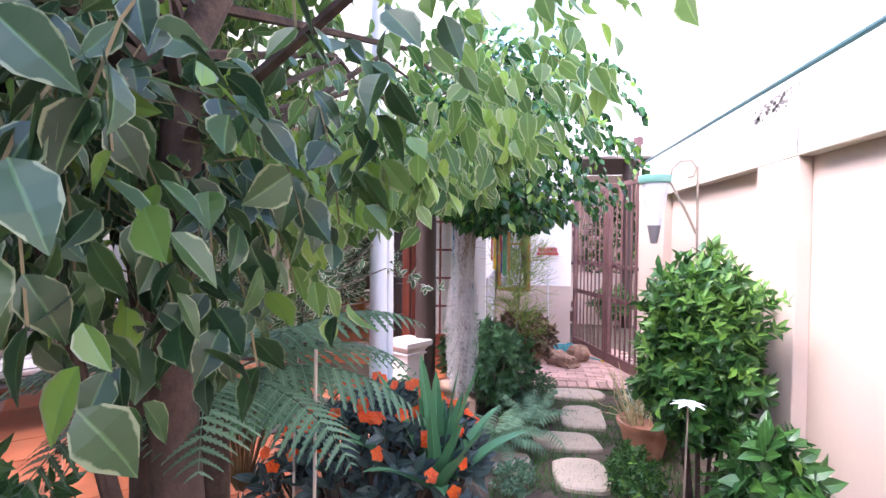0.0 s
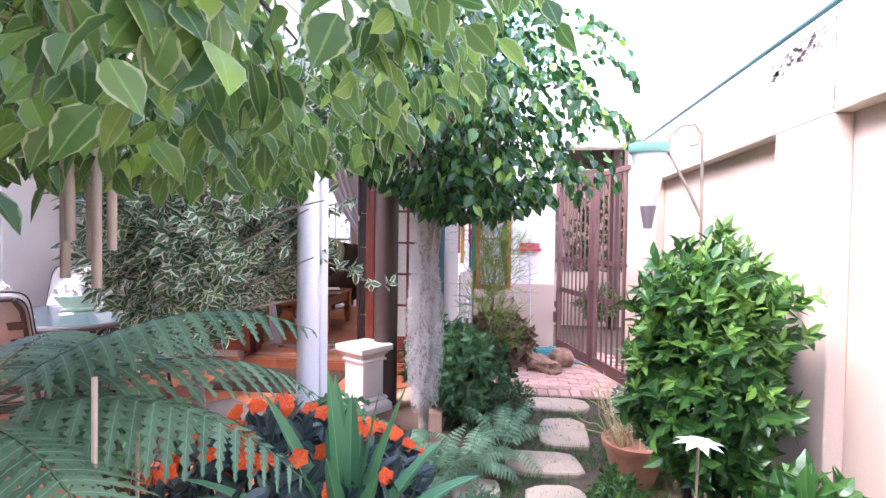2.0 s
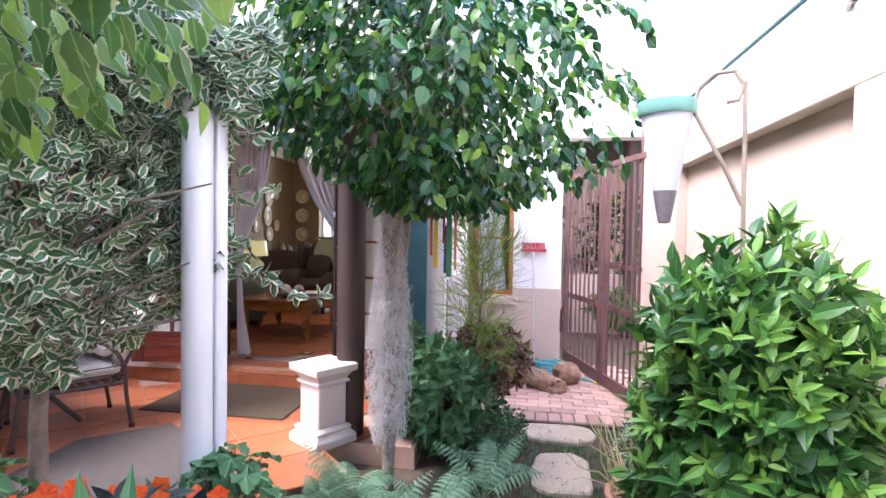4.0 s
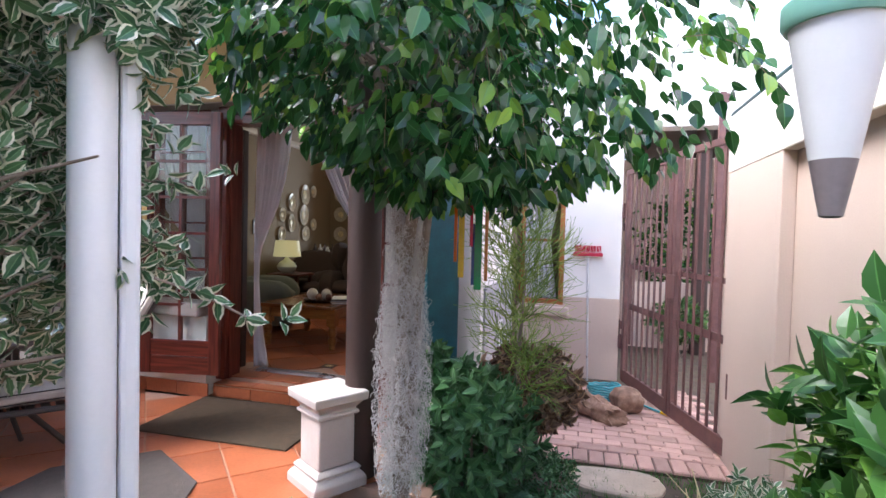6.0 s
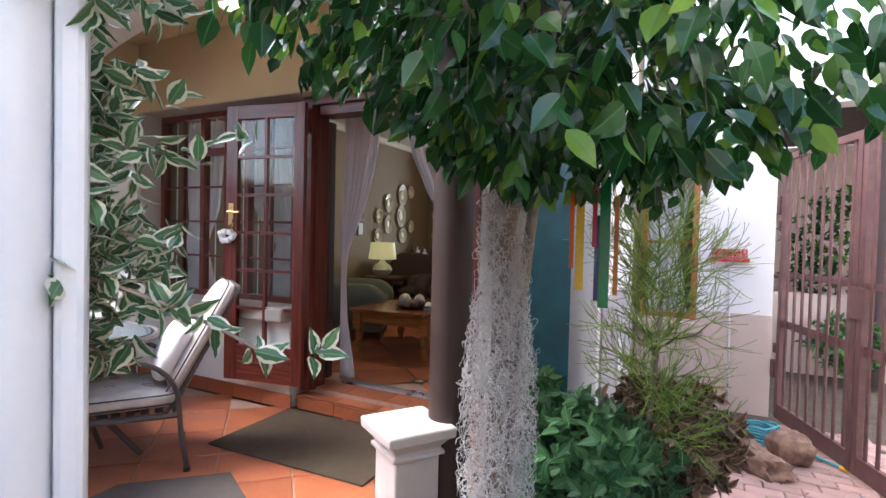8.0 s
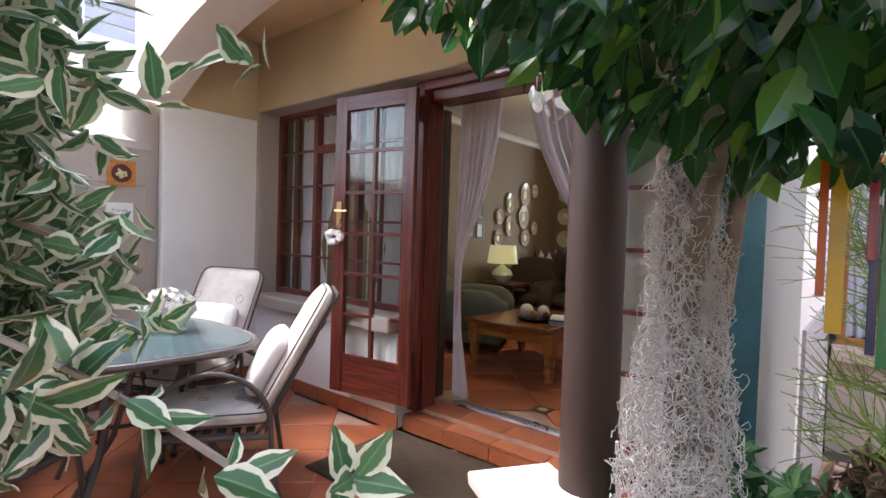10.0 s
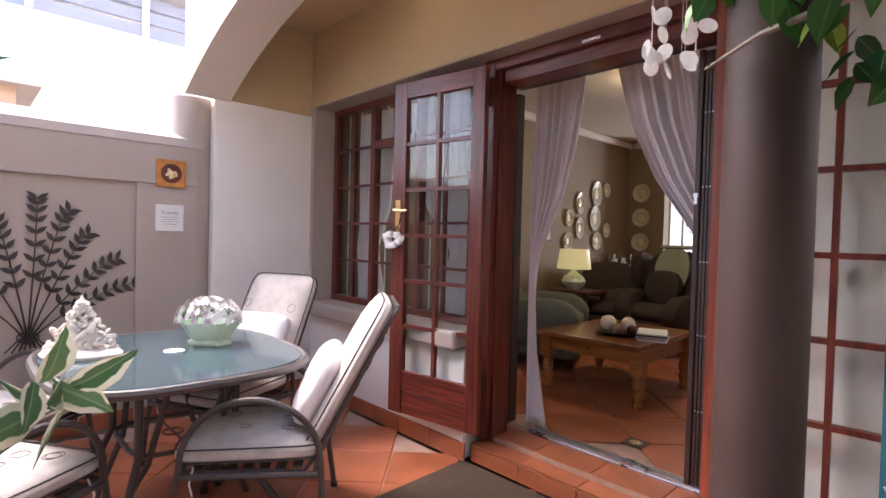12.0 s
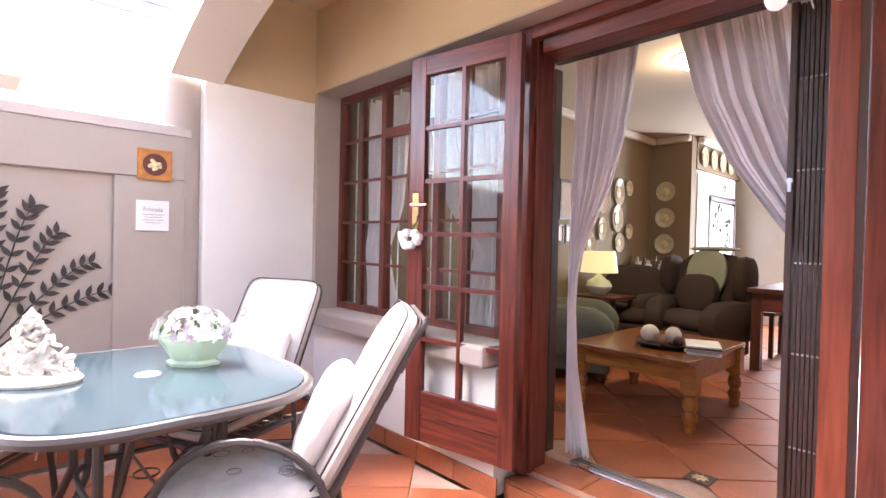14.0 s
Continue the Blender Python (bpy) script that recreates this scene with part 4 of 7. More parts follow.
# ---- patio things ----
def patio_chair(place, pillow=True, label="oatmeal cushioned patio chair with curved metal arms"):
    """Faces +y; seat at 0.42 m."""
    c = thing("patio_chair", label, "patio chair", "chairs round the patio table", place=place)
    for s in (-1, 1):
        x = s * 0.27
        arch_ = [(x * (1.0 + 0.08 * math.sin(a)), -0.02 + 0.27 * math.cos(a), 0.37 + 0.262 * math.sin(a)) for a in [math.pi * k / 14 for k in range(15)]]
        part("arm", Geo().tube([(x, 0.30, 0.02), (x, 0.275, 0.22)] + arch_ + [(x, -0.30, 0.22), (x, -0.33, 0.02)], 0.0135, 8), METAL, c, smooth=True)
        part("seat_rail", Geo().tube([(x * 0.99, 0.262, 0.325), (x * 0.99, -0.28, 0.312)], 0.013, 8), METAL, c, smooth=True)
        part("frame_side", Geo().tube([(x * 0.86, 0.26, 0.33), (x * 0.86, -0.22, 0.31), (x * 0.86, -0.29, 0.40), (x * 0.84, -0.555, 0.92), (x * 0.75, -0.60, 0.985)], 0.012, 8), METAL, c, smooth=True)
        for y in (0.30, -0.33):
            part("rubber_foot", Geo().tube([(x, y, 0.0), (x, y, 0.025)], 0.018, 8), BLACKIRON, c)
    for w_, y, z in ((0.27, 0.26, 0.33), (0.27, -0.27, 0.32), (0.20, -0.60, 0.985)):
        part("cross_tube", Geo().tube([(-w_, y, z), (w_, y, z)], 0.011, 8), METAL, c, smooth=True)

    for i in range(7):
        y = 0.2 - i * 0.066
        part("seat_slat", slab((-0.23, y - 0.02, 0.325), (0.23, y + 0.02, 0.332)), METAL, c)
    for i in range(5):
        z = 0.46 + i * 0.095
        part("back_slat", slab((-0.225, -0.006, -0.024), (0.225, 0.0, 0.024)), METAL, c, place=pose(0, -0.305 - (z - 0.42) * 0.53, z, 28))
    st_ = part("seat_cushion", Geo().puff(0.52, 0.58, 0.14, pose(0, 0.0, 0.395), e=0.22, nu=24), CUSHION, c, smooth=True)

    def loop(w, h, m_, z, r=0.0035):
        pts = []
        for k in range(33):
            a = 2 * math.pi * k / 32
            pts.append(m_ @ Vector((math.copysign(abs(math.cos(a)) ** 0.22, math.cos(a)) * w, math.copysign(abs(math.sin(a)) ** 0.22, math.sin(a)) * h, z)))
        return pts
    part("piping", Geo().tube(loop(0.257, 0.287, pose(0, 0.0, 0.395), 0.030), 0.004, 5, cap=False).tube(loop(0.257, 0.287, pose(0, 0.0, 0.395), -0.022), 0.004, 5, cap=False), PIPING, st_)
    mb = pose(0, -0.405, 0.71, -62)
    bk = part("back_cushion", Geo().puff(0.51, 0.68, 0.125, mb, e=0.25, nu=24), CUSHION, c, smooth=True)
    part("piping", Geo().tube(loop(0.252, 0.337, mb, 0.026), 0.004, 5, cap=False).tube(loop(0.252, 0.337, mb, -0.026), 0.0035, 5, cap=False), PIPING, bk)
    g = Geo()
    rs = random.Random(4)
    for i in range(11):
        cx, cy, r = rs.uniform(-0.19, 0.19), rs.uniform(-0.2, 0.2), rs.uniform(0.02, 0.032)
        g.tube([(cx + r * math.cos(a), cy + 0.02 + r * math.sin(a), 0.4640 - 0.35 * 0.06 * max(abs(cx / 0.25), abs(cy / 0.275)) ** 3) for a in [k * math.pi / 6 for k in range(13)]], 0.0018, 4, cap=False)
    part("ring_pattern", g, BARK, st_, kind="stuff")
    g = Geo()
    for i in range(12):
        cx, cy, r = rs.uniform(-0.19, 0.19), rs.uniform(-0.2, 0.29), rs.uniform(0.02, 0.032)
        g.tube([mb @ Vector((cx + r * math.cos(a), cy + r * math.sin(a), 0.0620 - 0.35 * 0.06 * max(abs(cx / 0.25), abs(cy / 0.33)) ** 3)) for a in [k * math.pi / 6 for k in range(13)]], 0.0018, 4, cap=False)
    part("ring_pattern", g, BARK, bk, kind="stuff")
    g = Geo()
    for s in (-1, 1):
        g.tube([(s * 0.255, 0.2, 0.36), (s * 0.275, 0.21, 0.30), (s * 0.27, 0.2, 0.25)], 0.004, 5)
    part("tie", g, PILLOW, c)
    return c


def add_pillow(place, label):
    p_ = thing("pillow", label, "cushion", "pillows on the patio chairs", place=place)
    part("pillow_body", Geo().puff(0.44, 0.34, 0.14, pose(0, -0.262, 0.63, -62), e=0.35, nu=22), PILLOW, p_, smooth=True)
    return p_


def facing(x, y, tx, ty):
    return pose(x, y, 0, 0, 0, math.degrees(math.atan2(-(tx - x), ty - y)))


C1 = facing(1.60, -1.12, 1.60 - 0.56, -1.12 - 0.83)
C2 = facing(0.80, -0.98, 0.80 + 0.42, -0.98 - 0.90)
C3 = facing(1.45, -2.06, 1.45 - 0.55, -2.06 + 0.84)
C4 = facing(0.60, -1.97, 0.60 + 0.68, -1.97 + 0.73)
patio_chair(C1)
add_pillow(C1, "ivory pillow on an oatmeal patio chair")
patio_chair(C2)
add_pillow(C2, "ivory pillow on the patio chair by the porch wall")
patio_chair(C3)
patio_chair(C4)

TC = Vector((1.20, -1.36, 0))
tb = thing("patio_table", "rounded metal patio table with a frosted glass top", "patio table", place=Matrix.Translation(TC))


def oval(a, b, n_=64, e=0.62):
    return [(math.copysign(abs(math.cos(t)) ** e, math.cos(t)) * a, math.copysign(abs(math.sin(t)) ** e, math.sin(t)) * b) for t in [2 * math.pi * k / n_ for k in range(n_)]]


g = Geo()
ring = oval(0.565, 0.50)
g.v = [(x, y, 0.712) for x, y in ring] + [(x, y, 0.720) for x, y in ring]
g.n = len(g.v)
k = len(ring)
g.f = [tuple(range(k - 1, -1, -1)), tuple(range(k, 2 * k))] + [(i, (i + 1) % k, k + (i + 1) % k, k + i) for i in range(k)]
g.uv = [(0, 0)] * sum(len(f) for f in g.f)
part("glass_top", g, TABLEGLASS, tb)
o = [(x, y, 0.702) for x, y in oval(0.583, 0.518)]
g = Geo().tube(o + o[:1], 0.020, 8, cap=False)
part("rim", g, METAL, tb, smooth=True)
part("umbrella_plug", Geo().lathe([(0.045, 0.7205), (0.045, 0.725), (0.03, 0.726)], 20), OFFWHITE, tb, smooth=True)
for s in (-1, 1):
    for q in (-1, 1):
        part("leg", Geo().tube([(s * 0.24, q * 0.20, 0.69), (s * 0.24, q * 0.20, 0.34), (s * 0.28, q * 0.24, 0.22), (s * 0.42, q * 0.36, 0.012)], 0.017, 8), METAL, tb, smooth=True)
        part("leg_brace", Geo().tube([(s * 0.33, q * 0.10, 0.69), (s * 0.22, q * 0.16, 0.3), (s * 0.14, q * 0.30, 0.012)], 0.014, 8), METAL, tb, smooth=True)
g = Geo()
o = [(x, y, 0.34) for x, y in oval(0.25, 0.21, 32, 0.5)]
g.tube(o + o[:1], 0.011, 8, cap=False)
g.tube([(-0.25, 0, 0.34), (0.25, 0, 0.34)], 0.006, 6)
g.tube([(0.045 * math.cos(a), 0.045 * math.sin(a), 0.34) for a in [i * math.pi / 8 for i in range(17)]], 0.004, 6, cap=False)
o = [(x, y, 0.68) for x, y in oval(0.26, 0.22, 32, 0.5)]
g.tube(o + o[:1], 0.011, 8, cap=False)
part("leg_ring", g, METAL, tb, smooth=True)

ZT = 0.721
fp = at(-2.745, 4.695, ZT)
fb = thing("flower_bowl", "mint green footed bowl of artificial white flowers", "flower arrangement", place=Matrix.Translation(fp) @ pose(0, 0, 0, 0, 0, 48) @ Matrix.Scale(1.25, 4))
bowl_ = part("bowl", Geo().lathe([(0.062, 0), (0.064, 0.012), (0.052, 0.022), (0.056, 0.03), (0.086, 0.10), (0.098, 0.112), (0.09, 0.112), (0.05, 0.035)], 6, Matrix.Diagonal((1.42, 0.9, 0.84, 1))), MINT, fb)
g, g2, g3 = Geo(), Geo(), Geo()
rs = random.Random(9)
for i in range(95):
    a, e_ = rs.uniform(0, 2 * math.pi), math.asin(rs.uniform(0.05, 1))
    c = Vector((0.130 * math.cos(a) * math.cos(e_), 0.088 * math.sin(a) * math.cos(e_), 0.095 + 0.095 * math.sin(e_)))
    out_ = Vector((c.x, c.y, c.z - 0.09)).normalized()
    t1 = out_.orthogonal().normalized()
    t2 = out_.cross(t1)
    q = (g, g, g2)[i % 3]
    for k in range(7):
        an = 2 * math.pi * k / 7
        q.leaf(c, (t1 * math.cos(an) + t2 * math.sin(an) + out_ * 0.35), out_, rs.uniform(0.016, 0.026), 0.012, rows=2)
    if i % 5 == 0:
        g3.leaf(c - out_ * 0.02, t1 * math.cos(i) + t2 * math.sin(i), out_, 0.035, 0.016)
part("blossom", g, PETAL, fb, "white silk flowers", kind="stuff")
part("dusky_flowers", g2, LILAC, fb, "dusky lilac silk flowers", kind="stuff")
part("flower_leaves", g3, L_UNDER, fb, kind="stuff")

sp = Vector((1.05, -1.70, ZT))
stt = thing("figurine", "ivory resin figurine group on an oval base", "ornament", place=Matrix.Translation(sp) @ pose(0, 0, 0, 0, 0, 50) @ Matrix.Scale(1.2, 4))
g = Geo().lathe([(0.105, 0), (0.11, 0.01), (0.1, 0.022), (0.085, 0.028)], 28, Matrix.Diagonal((1.3, 0.85, 1, 1)))
rs = random.Random(3)
for i in range(190):
    u = rs.random() ** 1.1
    z = 0.025 + 0.165 * u
    r = 0.088 * (1 - u * 0.88) * (1 + 0.3 * math.sin(i * 1.9))
    a = rs.uniform(0, 6.28)
    s_ = rs.uniform(0.009, 0.024) * (1 - 0.3 * u)
    g.puff(s_ * rs.uniform(1.4, 3.2), s_ * 1.1, s_ * rs.uniform(0.8, 1.6), pose(r * 1.15 * math.cos(a), r * 0.62 * math.sin(a), z, rs.uniform(0, 90), rs.uniform(-70, 70), rs.uniform(0, 180)), e=0.7, nu=8, nv=5)
g.puff(0.15, 0.085, 0.10, pose(0, 0, 0.06), e=0.9, nu=14, nv=8)
g.lathe([(0.022, 0.165), (0.017, 0.195), (0.023, 0.199), (0.008, 0.212), (0.003, 0.225)], 12)
ob = new("figurine_body", g.mesh("figurine_body", PLASTER, True))
ob.parent = stt

dm = thing("door_mat", "brown coir doormat before the doors", "doormat", place=Matrix.Identity(4))
pts = [at(-2.03, 5.12), at(-0.90, 5.08), at(-0.88, 5.80), at(-2.01, 5.84)]
g = Geo().add([(p.x, p.y, 0.0) for p in pts] + [(p.x, p.y, 0.012) for p in pts], [(3, 2, 1, 0), (4, 5, 6, 7), (0, 1, 5, 4), (1, 2, 6, 5), (2, 3, 7, 6), (3, 0, 4, 7)])
part("mat_body", g, MATBROWN, dm, bevel=0.003)
dm2 = thing("rug", "dark grey rug on the terracotta tiles", "rug")
pts = [at(-1.62, 4.90), at(-1.15, 4.61), at(-0.95, 4.05), at(-1.45, 3.75), at(-2.0, 3.95), at(-2.02, 4.55)]
k = len(pts)
g = Geo().add([(p.x, p.y, 0.0) for p in pts] + [(p.x, p.y, 0.010) for p in pts], [tuple(range(k - 1, -1, -1)), tuple(range(k, 2 * k))] + [(i, (i + 1) % k, k + (i + 1) % k, k + i) for i in range(k)])
part("rug_body", g, MATGREY, dm2, bevel=0.003)

pd = thing("pedestal", "pale cast stone pedestal at the patio edge", "pedestal", place=pose(3.348, -0.93, -0.01, 0, 0, -33))
part("base", Geo().lathe([(0.155, 0), (0.155, 0.05), (0.145, 0.065), (0.125, 0.085), (0.135, 0.10), (0.115, 0.12)], square=True), CARVED, pd, bevel=0.006)
part("shaft", Geo().lathe([(0.105, 0.12), (0.105, 0.385)], square=True), CARVED, pd, bevel=0.01)
part("cap", Geo().lathe([(0.108, 0.385), (0.122, 0.39), (0.122, 0.405), (0.108, 0.412), (0.112, 0.425), (0.135, 0.455), (0.155, 0.465), (0.158, 0.505), (0.152, 0.512)], square=True), CARVED, pd, bevel=0.005)

cw = thing("column", "slim white round column with a square downpipe", "column", kind="structure", place=pose(3.522, -2.427, 0, 0, 0, 55))
part("column_shaft", Geo().tube([(-0.02, 0, -0.01), (-0.02, 0, 3.4)], 0.051, 26), COLUMN, cw, smooth=True)
part("downpipe", slab((0.034, -0.026, -0.01), (0.078, 0.026, 3.4)), COLUMN, cw, bevel=0.012)
part("column_base", Geo().tube([(-0.02, 0, 0.0), (-0.02, 0, 0.05)], 0.064, 24), COLUMN, cw, smooth=True)

# wall pieces on the west wall
pic = thing("wall_tile_picture", "square amber ceramic tile picture", "picture", place=pose(-0.014, -1.045, 1.68))
part("picture_frame", Geo().box((0, -0.092, -0.092), (0.016, -0.078, 0.092)).box((0, 0.078, -0.092), (0.016, 0.092, 0.092)).box((0, -0.078, -0.092), (0.016, 0.078, -0.078)).box((0, -0.078, 0.078), (0.016, 0.078, 0.092)), AMBER, pic, bevel=0.002)
part("tile", slab((0, -0.078, -0.078), (0.010, 0.078, 0.078)), AMBER, pic)
part("tile_ring", Geo().lathe([(0.0, 0), (0.066, 0.0), (0.066, 0.003)], 24, pose(0.010, 0, 0, 0, 90, 0)), DARKRED, pic)
g = Geo()
for i in range(16):
    a, r = rnd(0, 6.28), rnd(0, 0.032)
    g.puff(0.022, 0.022, 0.008, pose(0.0145, r * math.cos(a), r * math.sin(a), 0, 90, 0), e=0.8, nu=7, nv=4)
part("tile_motif", g, GOLDCREAM, pic)
sg = thing("wall_sign", "white tile sign with grey lettering", "sign", place=pose(-0.014, -1.052, 1.377))
part("sign_board", slab((0, -0.088, -0.09), (0.01, 0.088, 0.09)), PAPER, sg, bevel=0.003)
fc = bpy.data.curves.new("sign_text", "FONT")
fc.body, fc.size, fc.extrude, fc.align_x = "Friends", 0.036, 0.0004, "CENTER"
fc.materials.append(INK)
tx = new("sign_text", fc)
tx.parent = sg
tx.matrix_basis = pose(0.0105, 0, 0.025, 90, 0, 90)
g = Geo()
for i, w in enumerate((0.06, 0.048, 0.055, 0.04)):
    g.box((0.010, -w, 0.004 - i * 0.016), (0.0106, w, 0.007 - i * 0.016))
part("sign_lines", g, INK, sg)

ma = thing("metal_wall_plant", "black metal leafy branch ornament on the garden wall", "wall ornament", place=pose(-0.04, -1.80, 0.60))
gs, gl_ = Geo(), Geo()
for (y1, z1, bend) in ((-0.16, 0.74, -0.10), (0.20, 0.80, 0.10), (0.30, 0.66, 0.20), (0.46, 0.50, 0.26), (-0.38, 0.66, -0.20), (0.04, 0.86, 0.05), (-0.50, 0.46, -0.26), (0.56, 0.34, 0.24)):
    pts = []
    for i in range(23):
        t = i / 22
        pts.append(Vector((0.012, y1 * t ** 1.5 + bend * math.sin(math.pi * t) * 0.3, z1 * (1 - (1 - t) ** 1.6))))
    gs.tube(pts, [0.005 - 0.003 * i / 22 for i in range(23)], 6)
    for i in range(7, 23, 2):
        for s in (-1, 1):
            d = (pts[i] - pts[i - 1]).normalized()
            sd = Vector((0, -d.z, d.y)) * s
            gl_.leaf(pts[i], d * 0.9 + sd, Vector((1, 0, 0)), 0.072, 0.028, fold=0.1, curl=0.05)
for i in range(8):
    gs.tube([(0.012, 0, 0.06), (0.014, (i - 3.5) * 0.012, 0.03), (0.012, (i - 3.5) * 0.03, -0.06 + abs(i - 3.5) * 0.006)], 0.004, 5)
gs.tube([(0.02 * math.cos(a) + 0.012, 0.05 * math.cos(a), 0.04 + 0.03 * math.sin(a)) for a in [i * math.pi / 8 for i in range(17)]], 0.005, 6)
part("metal_stems", gs, BLACKIRON, ma, smooth=True)
part("metal_leaves", gl_, BLACKIRON, ma, kind="stuff")

# shell chime under the lintel
sc = thing("shell_chime", "hanging cluster of white capiz shells", "wind chime", place=Matrix.Translation(Vector((3.12, -0.46, 1.97))))
g, gt = Geo(), Geo()
for i in range(40):
    a, r, z = rnd(0, 6.28), rnd(0.03, 0.10), rnd(-0.14, 0.5)
    g.lathe([(0.0, -0.001), (0.026, -0.001), (0.029, 0.0), (0.026, 0.001), (0.0, 0.001)], 16, pose(r * math.cos(a), r * math.sin(a), z, 80 + rnd(-14, 14), 0, rnd(0, 180)))
for i in range(8):
    a = i * 0.8
    gt.tube([(0.07 * math.cos(a), 0.07 * math.sin(a), -0.1), (0.07 * math.cos(a), 0.07 * math.sin(a), 0.8)], 0.001, 4)
part("shells", g, SHELL, sc, kind="stuff", smooth=True)
part("threads", gt, PILLOW, sc)
pl = thing("porch_light", "round frosted porch ceiling light", "ceiling lamp", place=pose(1.55, -0.33, ZC))
part("lamp_bowl", Geo().lathe([(0.02, -0.09), (0.09, -0.075), (0.12, -0.03), (0.12, 0)], 24), glow("warm_porch_glass", (1.0, 0.9, 0.72), 0.4), pl, smooth=True)

# ---- garden wall on the right, gate and what stands behind ----
WX = 5.58
solid("wall_right_core", slab((WX + 0.07, -9.5, -0.3), (WX + 0.22, 0.5, 1.80)), BEIGE, "beige plastered garden wall")
solid("wall_right_band", slab((WX, -9.5, 1.80), (WX + 0.22, 0.5, 2.18)), CREAM, "pale plastered upper band of the garden wall", bevel=0.008)
for y0, y1 in ((-2.74, -2.33), (-0.50, 0.5), (-6.6, -6.2)):
    solid("wall_right_pier", slab((WX + 0.001, y0, -0.3), (WX + 0.07, y1, 1.799)), BEIGE, "beige plastered pier of the garden wall", bevel=0.006)
g = Geo()
g.tube([(WX + 0.03, -9.5, 2.20), (WX + 0.03, 0.5, 2.20)], 0.022, 8)
g.box((WX + 0.05, -9.5, 2.18), (WX + 0.12, 0.5, 2.19))
solid("wall_right_edge", g, ROOFGREEN, "dark green edging along the top of the garden wall", smooth=True)
g = Geo()
rs = random.Random(5)
for i in range(70):
    y = -2.68 + 0.40 * (i / 70) ** 0.8
    z = 2.10 - 0.03 * (i / 70) + rs.uniform(-0.04, 0.035)
    s_ = rs.uniform(0.004, 0.013)
    g.add([(WX - 0.002, y + rs.uniform(-s_, s_) + s_ * math.cos(a) * 1.6, z + s_ * math.sin(a)) for a in (0, 1.05, 2.1, 3.14, 4.2, 5.2)], [(5, 4, 3, 2, 1, 0)])
solid("wall_stain", g, MOULD, "black mould flecks on the pale band", kind="structure")
solid("wall_crack", Geo().tube([(WX - 0.001, -2.74, 2.14), (WX - 0.001, -2.745, 1.95), (WX - 0.001, -2.74, 1.81)], 0.004, 5), MOULD, "dark joint at the end of the band")

# end wall with its window
E0, EX = 2.2, 5.03
wx0, wx1, wz0, wz1 = 3.99, 4.46, 0.62, 1.95
solid("wall_end_right", slab((wx1, E0, 0.71), (EX, E0 + 0.15, 3.5)), WHITE, "white plastered end wall beside the gate")
solid("wall_end_top", slab((3.96, E0, wz1), (wx1, E0 + 0.15, 3.5)), WHITE, "white plastered wall over the small window")
solid("wall_end_dado", slab((wx1, E0 - 0.012, -0.2), (EX, E0 + 0.15, 0.709)), BEIGE, "beige painted lower wall by the gate", bevel=0.004)
solid("wall_end_dado_low", slab((3.96, E0 - 0.012, -0.2), (wx1, E0 + 0.15, 0.51)), BEIGE, "beige painted wall under the small window")
solid("window_sill", slab((3.97, E0 - 0.08, 0.51), (wx1 + 0.06, E0 - 0.013, 0.60)), BEIGE, "plastered sill of the small window", bevel=0.01)
solid("window_sill_bed", slab((3.97, E0 - 0.012, 0.511), (wx1, E0 + 0.15, 0.62)), BEIGE, "plastered bed of the window sill")
w3 = thing("window_3", "small orange-brown framed window", "window", kind="structure")
OAK = wood("orange_oak", (0.28, 0.09, 0.02), (0.45, 0.17, 0.05), 0.4)
part("window_frame", Geo().box((wx0, E0 + 0.01, 0.62), (wx0 + 0.05, E0 + 0.09, wz1)).box((wx1 - 0.05, E0 - 0.01, 0.62), (wx1, E0 + 0.09, wz1)).box((wx0 + 0.05, E0 + 0.02, 0.62), (wx1 - 0.05, E0 + 0.09, 0.67)).box((wx0 + 0.05, E0 + 0.02, wz1 - 0.05), (wx1 - 0.05, E0 + 0.09, wz1)).box((wx0 + 0.05, E0 + 0.03, 1.29), (wx1 - 0.05, E0 + 0.08, 1.32)), OAK, w3, bevel=0.003)
part("pane", slab((wx0 + 0.05, E0 + 0.05, 0.67), (wx1 - 0.05, E0 + 0.055, 1.29)), PANE, w3)
part("pane", slab((wx0 + 0.05, E0 + 0.05, 1.32), (wx1 - 0.05, E0 + 0.055, wz1 - 0.05)), PANE, w3)
drape("curtain", "white net curtain behind the small window", E0 + 0.22, [(1.95, 4.0), (0.65, 4.0)], [(1.95, 4.42), (1.3, 4.3), (0.65, 4.38)], 6, 0.015)
solid("wall_behind_curtain", slab((3.96, E0 + 0.5, -0.2), (5.0, E0 + 0.6, 3.4)), TAN, "inside wall behind the small window")

solid("wall_end_side", slab((EX - 0.15, E0 + 0.15, -0.2), (EX, 6.59, 3.5)), CREAM, "side of the house beside the covered way")
solid("roof_end", slab((3.951, E0 + 0.15, 3.5), (EX, 6.6, 3.62)), WHITE, "flat roof of the house's end")
# gate
ga, gb = Vector((5.07, 2.09, 0)), Vector((5.66, 0.16, 0))
gv = (gb - ga)
glen = gv.length
GM = Matrix.Translation(Vector((ga.x, ga.y, 0))) @ Matrix.Rotation(math.atan2(gv.y, gv.x), 4, "Z")
gt_ = thing("garden_gate", "maroon painted steel double gate with flat vertical bars", "gate", place=GM)
half = glen / 2


